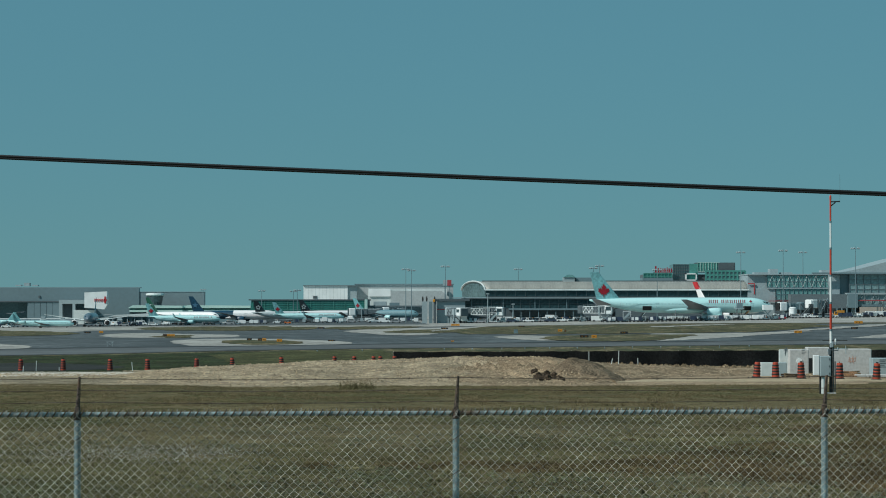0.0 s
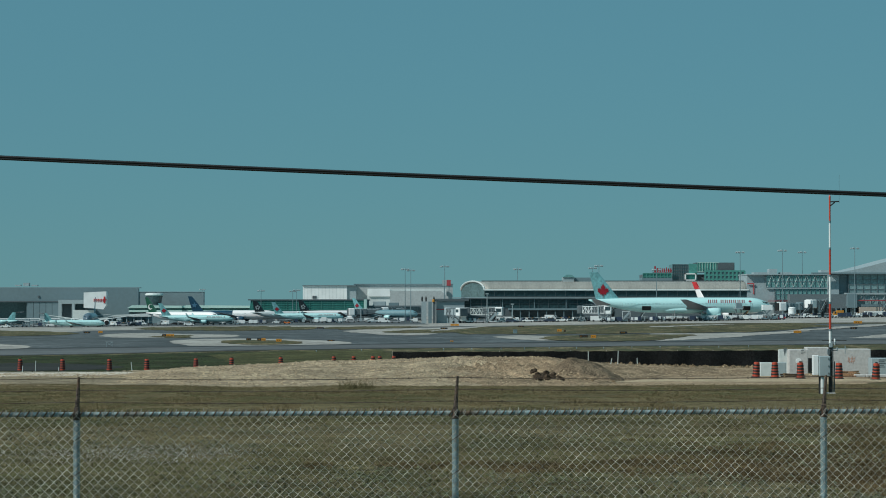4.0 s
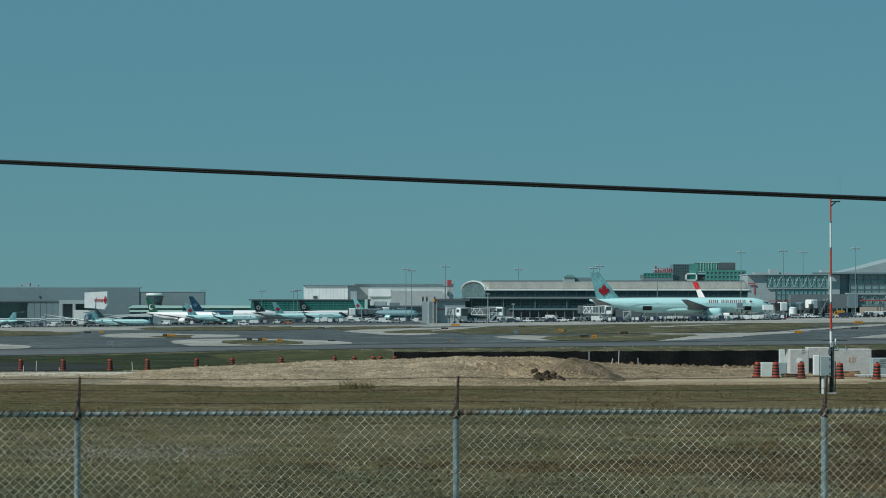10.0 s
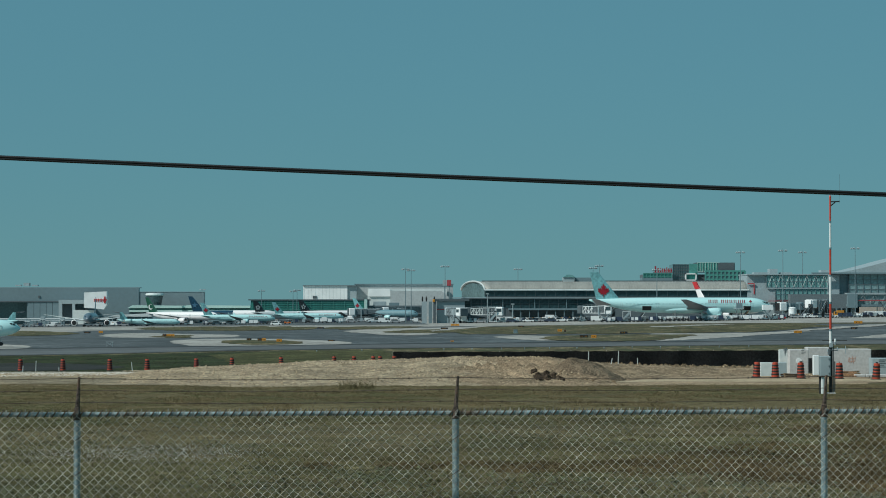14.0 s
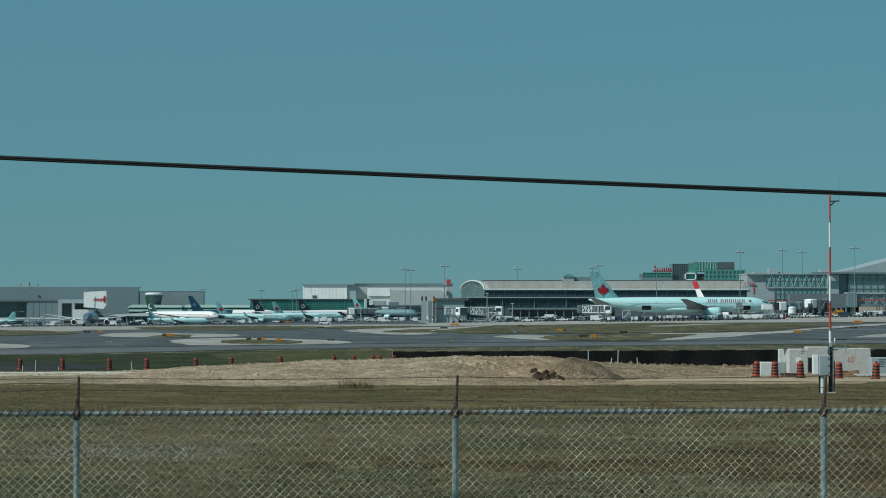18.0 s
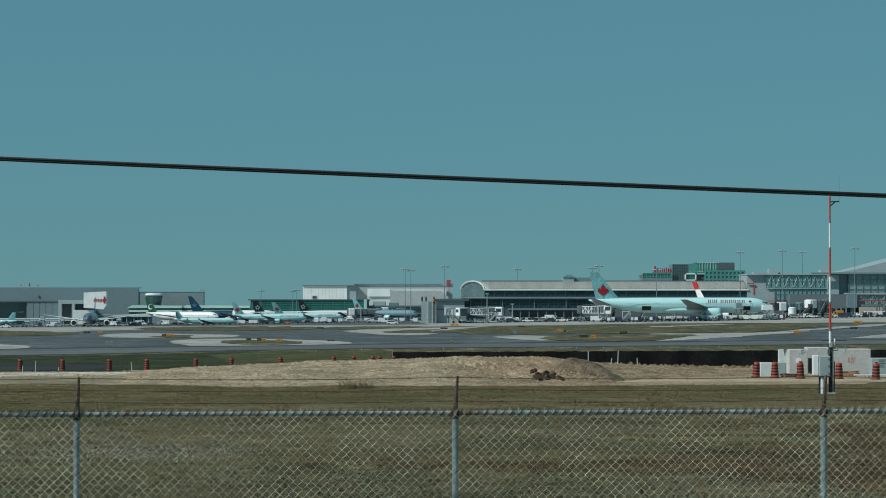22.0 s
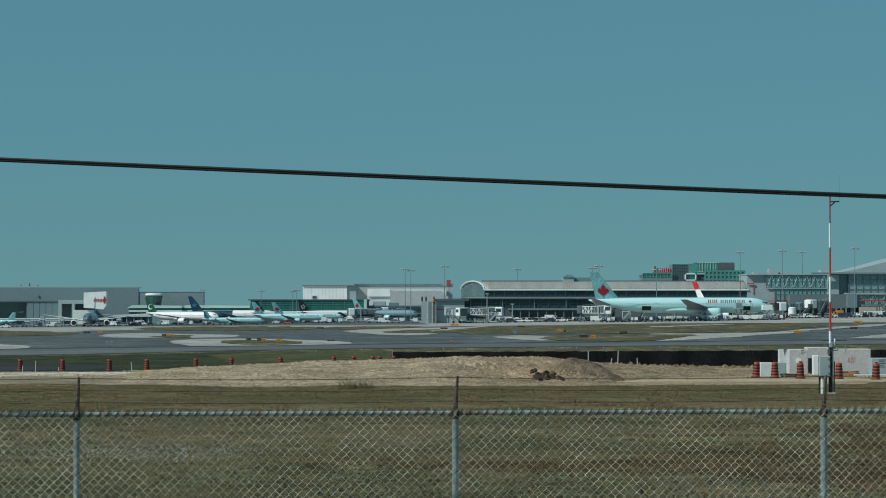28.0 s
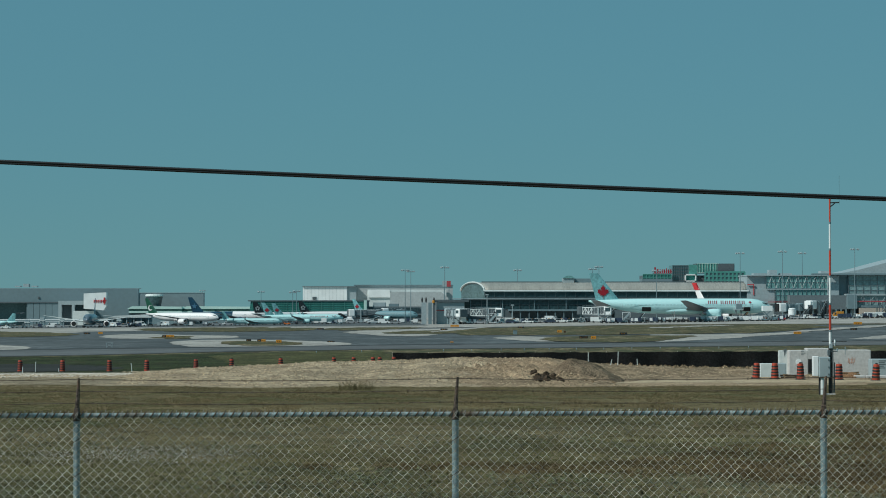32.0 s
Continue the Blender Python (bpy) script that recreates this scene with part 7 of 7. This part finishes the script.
# ---- grass, weeds and stones ----
def tuft_sheet(name, label, material, count, rng, near, far, lo, hi, width, keep, blades=4):
    """Many thin blades in tufts on the near field, as one mesh."""
    u = rng.random(count)
    y = np.sqrt(near ** 2 + (far ** 2 - near ** 2) * u ** 1.35)
    x = (rng.random(count) * 2 - 1) * (y * 0.182 + 0.6)
    ok = np.array([keep(a, b) for a, b in zip(x, y)])
    x, y = x[ok], y[ok]
    z = np.array([lie(a, b) for a, b in zip(x, y)])
    n = len(x)
    verts = np.zeros((n * blades * 3, 3))
    for k in range(blades):
        ang = rng.random(n) * 6.283
        h = (lo + (hi - lo) * rng.random(n) ** 2) * (1.05 - (0.6 if near < 200 else 0.0) * np.clip((y - 50) / 100, 0, 1))
        lean = (rng.random(n) - 0.45) * 4.0
        bx, by = x + (rng.random(n) - 0.5) * 0.16, y + (rng.random(n) - 0.5) * 0.16
        dx = np.cos(ang) * width * (0.6 + min(near, 90) / 90.0 if near > 200 else 0.6 + y / 90.0)
        dy = np.sin(ang) * 0.4 * width
        verts[k * 3::blades * 3] = np.stack([bx - dx, by - dy, z - 0.02], 1)
        verts[k * 3 + 1::blades * 3] = np.stack([bx + dx, by + dy, z - 0.02], 1)
        verts[k * 3 + 2::blades * 3] = np.stack([bx + lean * h * np.cos(ang * 1.7), by + lean * h * np.sin(ang * 1.7), z + h], 1)
    me = bpy.data.meshes.new(name)
    me.from_pydata(verts.tolist(), [], np.arange(len(verts)).reshape(-1, 3).tolist())
    me.materials.append(material)
    return tagged(new(name, me), label, "grass", kind="stuff")


def straw_part(x, y):
    """Mown strips: straw and greener bands lie along the fence, broken up by drifts."""
    w = y + 5.0 * noise.noise((x * 0.08, 0, 41))
    straw = math.exp(-((w - 105) / 7.0) ** 2) + math.exp(-((w - 73) / 4.0) ** 2) + min(1, max(0, (w - 138) / 6.0))
    green = math.exp(-((w - 126) / 8.0) ** 2) + math.exp(-((w - 85) / 4.0) ** 2)
    return 0.8 * noise.noise((x * 0.10, y * 0.05, 2.0)) + 0.5 * noise.noise((x * 0.45, y * 0.16, 5.0)) + 0.50 * straw - 0.32 * green + 0.05 + 0.006 * x + 0.14 * min(1, max(0, (y - 90) / 20))


def tall_part(x, y):
    return noise.noise((x * 0.3, y * 0.12, 9.0))


rng = np.random.default_rng(5)
edge = 150
tuft_sheet("field_grass", "short rough green grass over the field", LEAF_G, 150000, rng, 40, edge, 0.015, 0.062, 0.011, lambda x, y: straw_part(x, y) < 0.22)
tuft_sheet("straw_grass", "dry straw coloured grass in drifts", LEAF_T, 120000, rng, 40, edge, 0.015, 0.062, 0.009, lambda x, y: straw_part(x, y) > -0.12)
tuft_sheet("weed_stalks", "taller dark weed stalks among the grass", LEAF_D, 3200, rng, 40, 95, 0.05, 0.18, 0.009, lambda x, y: tall_part(x, y) > 0.25, 5)
tuft_sheet("verge_grass", "rough dark green grass on the verge", LEAF_V, 30000, rng, 215, 345, 0.03, 0.13, 0.04, lambda x, y: x < -6 and noise.noise((x * 0.2, y * 0.05, 19)) > -0.25 and not (x < -32 and 236 < y < 262))
tuft_sheet("edge_straw", "dry straw along the foot of the mound", LEAF_T, 34000, rng, 92, 150, 0.05, 0.16, 0.012, lambda x, y: noise.noise((x * 0.4, y * 0.12, 23)) > -0.12 - 0.012 * (y - 125))
LEAF_R = mat("red_brown_grass", (0.112, 0.080, 0.041), 0.85, vary=0.35, scale=0.8, spec=0.1)
tuft_sheet("brown_grass", "withered red-brown grass in patches", LEAF_R, 90000, rng, 40, 80, 0.015, 0.075, 0.012, lambda x, y: 0.13 * (x - 2.8) + 0.9 * noise.noise((x * 0.16, y * 0.10, 31)) + 0.4 * noise.noise((x * 0.9, y * 0.4, 33)) - 0.05 * abs(y - 53) > -0.05)
LEAF_W = mat("dry_weed_stems", (0.112, 0.102, 0.052), 0.85, vary=0.3, scale=1, spec=0.1)
bx, by = (-4.55, 137.0)
tuft_sheet("weed_clump", "clump of tall dry weeds at the mound foot", LEAF_W, 6500, rng, by - 4, by + 2, 0.45, 1.35, 0.006, lambda x, y: abs(x - bx + 0.1) < 0.85 and noise.noise((x * 4, y * 2, 4)) > -0.12, 3)


def blossom(x, y):
    c = math.exp(-((x + 7.2) / 2.1) ** 2 - ((y - 57.8) / 3.0) ** 2)
    return c + 0.035 + 0.12 * noise.noise((x * 0.3, y * 0.2, 11)) > 0.10 + 0.8 * abs(noise.noise((x * 5.3, y * 4.7, 13)))


def flowers():
    r = np.random.default_rng(8)
    verts, faces = [], []
    for _ in range(85000):
        y = math.sqrt(42 ** 2 + (105 ** 2 - 42 ** 2) * r.random())
        x = (r.random() * 2 - 1) * (y * 0.18)
        if not blossom(x, y):
            continue
        z, s = lie(x, y) + 0.05 + 0.12 * r.random(), 0.006 + 0.009 * r.random()
        b = len(verts)
        verts += [(x, y, z + s), (x + s, y, z), (x, y - s, z), (x - s, y, z), (x, y + s, z), (x, y, z - s * 0.6)]
        faces += [(b, b + 1, b + 2), (b, b + 2, b + 3), (b, b + 3, b + 4), (b, b + 4, b + 1), (b + 5, b + 2, b + 1), (b + 5, b + 3, b + 2)]
    me = bpy.data.meshes.new("white_blossom")
    me.from_pydata(verts, [], faces)
    me.materials.append(PETAL)
    tagged(new("white_blossom", me), "small white wildflower heads in the grass", "wildflowers", kind="stuff")


flowers()


def stones():
    r = np.random.default_rng(3)
    verts, faces = [], []
    for _ in range(46000):
        y = 138 + 66 * r.random() ** 1.1
        x = -40 + 80 * r.random()
        if x > 9 and r.random() < 0.7:
            continue
        hgt = mound_height(x, y)
        west = x < -22 and y > 172 and r.random() < 0.8
        if hgt < 0.03 and not west:
            continue
        hgt = max(0.03, hgt)
        s = 0.025 + 0.075 * r.random() ** 3
        z = lie(x, y) + 0.02 + hgt
        b = len(verts)
        j = [s * (0.7 + 0.6 * r.random()) for _ in range(6)]
        verts += [(x, y, z + j[0] * 0.8), (x + j[1], y, z), (x, y - j[2], z), (x - j[3], y, z), (x, y + j[4], z)]
        faces += [(b, b + 2, b + 1), (b, b + 3, b + 2), (b, b + 4, b + 3), (b, b + 1, b + 4)]
    me = bpy.data.meshes.new("loose_stones")
    me.from_pydata(verts, [], faces)
    me.materials.append(CLOD)
    tagged(new("loose_stones", me), "loose stones and clods on the dirt mound", "stones", kind="stuff")


stones()


def spoil_ridge():
    """Lumps of dug soil along the crest under the silt fence."""
    r = np.random.default_rng(17)
    verts, faces = [], []
    for _ in range(420):
        x, y = 13.5 + 19 * r.random(), 203 + 9 * r.random()
        s, z = 0.06 + 0.20 * r.random() ** 2, top_of(x, y) + 0.02
        j = s * (0.6 + 0.8 * r.random(6))
        b = len(verts)
        verts += [(x, y, z + j[0]), (x + j[1] * 1.4, y, z), (x, y - j[2], z), (x - j[3] * 1.4, y, z), (x, y + j[4], z)]
        faces += [(b, b + 2, b + 1), (b, b + 3, b + 2), (b, b + 4, b + 3), (b, b + 1, b + 4)]
    me = bpy.data.meshes.new("soil_lumps")
    me.from_pydata(verts, [], faces)
    me.materials.append(LOAM)
    tagged(new("soil_lumps", me), "brown lumps of dug soil along the crest", "soil lumps", kind="stuff")


spoil_ridge()


def broad_leaves():
    """Low clumps of broad-leaved weeds between the grass: flat leaves at all angles."""
    r = np.random.default_rng(21)
    verts, faces = [], []
    for _ in range(5200):
        y = math.sqrt(41 ** 2 + (88 ** 2 - 41 ** 2) * r.random() ** 1.3)
        x = (r.random() * 2 - 1) * (y * 0.182)
        if noise.noise((x * 0.22, y * 0.10, 30)) < -0.02:
            continue
        g = lie(x, y)
        for _k in range(7):
            a, h, s = r.random() * 6.28, 0.02 + 0.10 * r.random(), 0.025 + 0.035 * r.random()
            cx, cy = x + 0.16 * (r.random() - 0.5), y + 0.16 * (r.random() - 0.5)
            dx, dy, t = math.cos(a) * s, math.sin(a) * s, (r.random() - 0.2) * s * 1.2
            b = len(verts)
            verts += [(cx - dx, cy - dy, g + h), (cx + dy * 0.5, cy - dx * 0.5, g + h + t * 0.5), (cx + dx, cy + dy, g + h + t), (cx - dy * 0.5, cy + dx * 0.5, g + h + t * 0.4)]
            faces.append((b, b + 1, b + 2, b + 3))
    me = bpy.data.meshes.new("broad_weeds")
    me.from_pydata(verts, [], faces)
    me.materials.append(LEAF_B)
    tagged(new("broad_weeds", me), "low broad-leaved green weeds in the grass", "weeds", kind="stuff")


LEAF_B = mat("broad_weed_leaves", (0.088, 0.098, 0.046), 0.7, vary=0.35, scale=1.5)
broad_leaves()


# ---- what moves ----
def motions():
    cable = bpy.data.objects["overhead_cable"]
    z0 = cable.location.z
    walk(cable, [(t, pose(0, 19.0, z0 - (v - 106.5) * 0.0043)) for t, v in [(0, 103), (0.2, 107), (0.4, 109.5), (0.6, 107), (0.8, 103), (1, 104), (1.2, 110), (1.4, 111), (1.6, 107), (1.8, 104), (2, 106), (2.2, 109), (2.4, 109), (2.6, 104), (2.8, 103), (3, 107), (3.3, 111), (3.6, 106), (3.9, 103), (4.3, 110), (4.6, 105), (5, 109), (5.3, 104),
            (5.6, 105), (5.8, 108), (6, 110.5), (6.2, 110), (6.4, 106), (6.7, 104), (7, 112), (7.2, 109), (7.6, 104), (8, 110.5), (8.2, 109), (8.6, 104), (9, 109), (9.2, 107), (9.4, 104), (9.6, 106), (9.8, 111.5), (10, 111.5), (10.2, 106), (10.6, 104), (11, 109), (11.2, 105), (11.6, 109),
            (12, 107), (12.2, 104), (12.6, 109), (13, 106), (13.2, 106), (13.6, 108), (14, 104), (14.2, 104), (14.6, 109), (15, 104), (15.5, 109), (16, 105), (16.5, 108), (17, 104), (17.2, 106), (17.6, 109), (18, 105), (18.2, 109), (18.6, 107), (19, 105), (19.2, 108.5), (19.6, 106), (20, 107), (20.2, 108), (20.6, 105),
            (21, 109), (21.2, 109), (21.6, 105), (22, 106), (22.2, 108), (22.6, 107), (23, 107), (23.2, 107), (23.6, 106), (24, 107), (24.2, 109), (24.6, 105), (25, 108.5), (25.2, 109.5), (25.6, 105), (26.2, 109), (26.8, 105), (27.4, 109), (28, 107.5), (28.2, 109), (28.6, 105), (29, 107.5), (29.5, 109), (30, 106.5), (30.5, 109), (31, 103), (31.5, 107), (32, 110)]])

    # taxiing airliner and regional jet, rolling east along the apron
    def roll(thing_, rows, y, yaw, up=0.13):
        walk(thing_, [(t, pose(x, y, lie(x, y) + up, 0, 0, yaw)) for t, x in rows])
    s = 0.28
    roll(taxi_jet, [(t, (px - 784) * s) for t, px in ((0, 331), (3, 349), (6, 367), (9, 391), (13, 420), (19, 461), (23, 489), (25, 501), (28, 517), (30, 526), (32, 534))], 1225, 0)
    s = 0.27
    roll(regional, [(t, (px - 784) * s) for t, px in ((0, 81), (3, 123), (6, 163), (9, 203), (13, 254), (16.5, 302), (19, 331), (23, 377), (25, 393), (28, 416), (30, 432), (32, 447))], 1190, 2)

    # service vehicles on the apron road
    def drive(thing_, rows):
        walk(thing_, [(t, pose(x, y, lie(x, y) + 0.13, 0, 0, 0)) for t, (x, y) in rows])
    drive(moving_car, [(0, (-140.2, 1213.5)), (6, (-108.9, 1156.0)), (9, (-94.8, 1130.5)), (10, (-90.6, 1138.0)), (12, (-84.6, 1127.0)), (14, (-73.6, 1106.5)), (17, (-57.4, 1091.0)), (19, (-43.7, 1080.0)), (21, (-28.5, 1066.0)), (23, (-14.0, 1053.0)), (25, (2.1, 1051.5)), (28, (32.4, 1069.0)), (32, (72.2, 1049.0))])
    drive(moving_van, [(0, (-96.9, 1372.0)), (6, (-65.6, 1303.0)), (9, (-48.0, 1264.0)), (10, (-42.8, 1252.5)), (12, (-34.1, 1233.0)), (14, (-23.2, 1229.0)), (17, (-11.3, 1222.0)), (19, (-1.1, 1219.5)), (21, (6.3, 1223.0)), (23, (14.5, 1216.0)), (25, (22.2, 1206.0)), (28, (31.1, 1193.0)), (32, (46.2, 1168.5))])
    drive(moving_orange, [(0, (42.1, 1200.5)), (1, (50.6, 1179.0)), (2, (60.0, 1164.5)), (3, (70.2, 1151.5)), (4, (78.8, 1138.0)), (5, (84.1, 1133.0)), (6, (86.0, 1132.0)), (7, (86.5, 1131.0)), (32, (86.5, 1131.0))])

    # take-off roll and rotation along the runway
    a0, a1 = Vector((-53.9, 439.3)), Vector((86.6, 446.0))
    way = (a1 - a0).normalized()
    yaw = math.degrees(math.atan2(way.y, way.x))
    rows = []
    for t in (0, 3, 6, 9, 11, 12, 13, 13.6, 14, 14.2, 14.5, 15, 15.5, 16, 16.5, 17, 18, 20, 24, 28, 32):
        u = t - 14.5
        s_ = 70.8 * u + (1.0 * u * u if u < 0 else 0.15 * u * u)
        p_ = a0 + way * s_
        pitch = 3.0 if t < 13 else 3.0 + 2.7 * min(1, (t - 13) / 1.2) + (4.6 * min(1, u / 2) if u > 0 else 0)
        lift = 0 if u < 0.3 else 1.0 * (u - 0.3) ** 2
        lift = min(lift, 400)
        m = pose(p_.x, p_.y, lie(p_.x, p_.y) + 0.1 + lift, 0, 0, yaw) @ Matrix.Translation((-1.1, 0, 0.4)) @ pose(0, 0, 0, 0, -pitch, 0) @ Matrix.Translation((1.1, 0, -0.4))
        rows.append((t, m))
    walk(departing, rows)


motions()
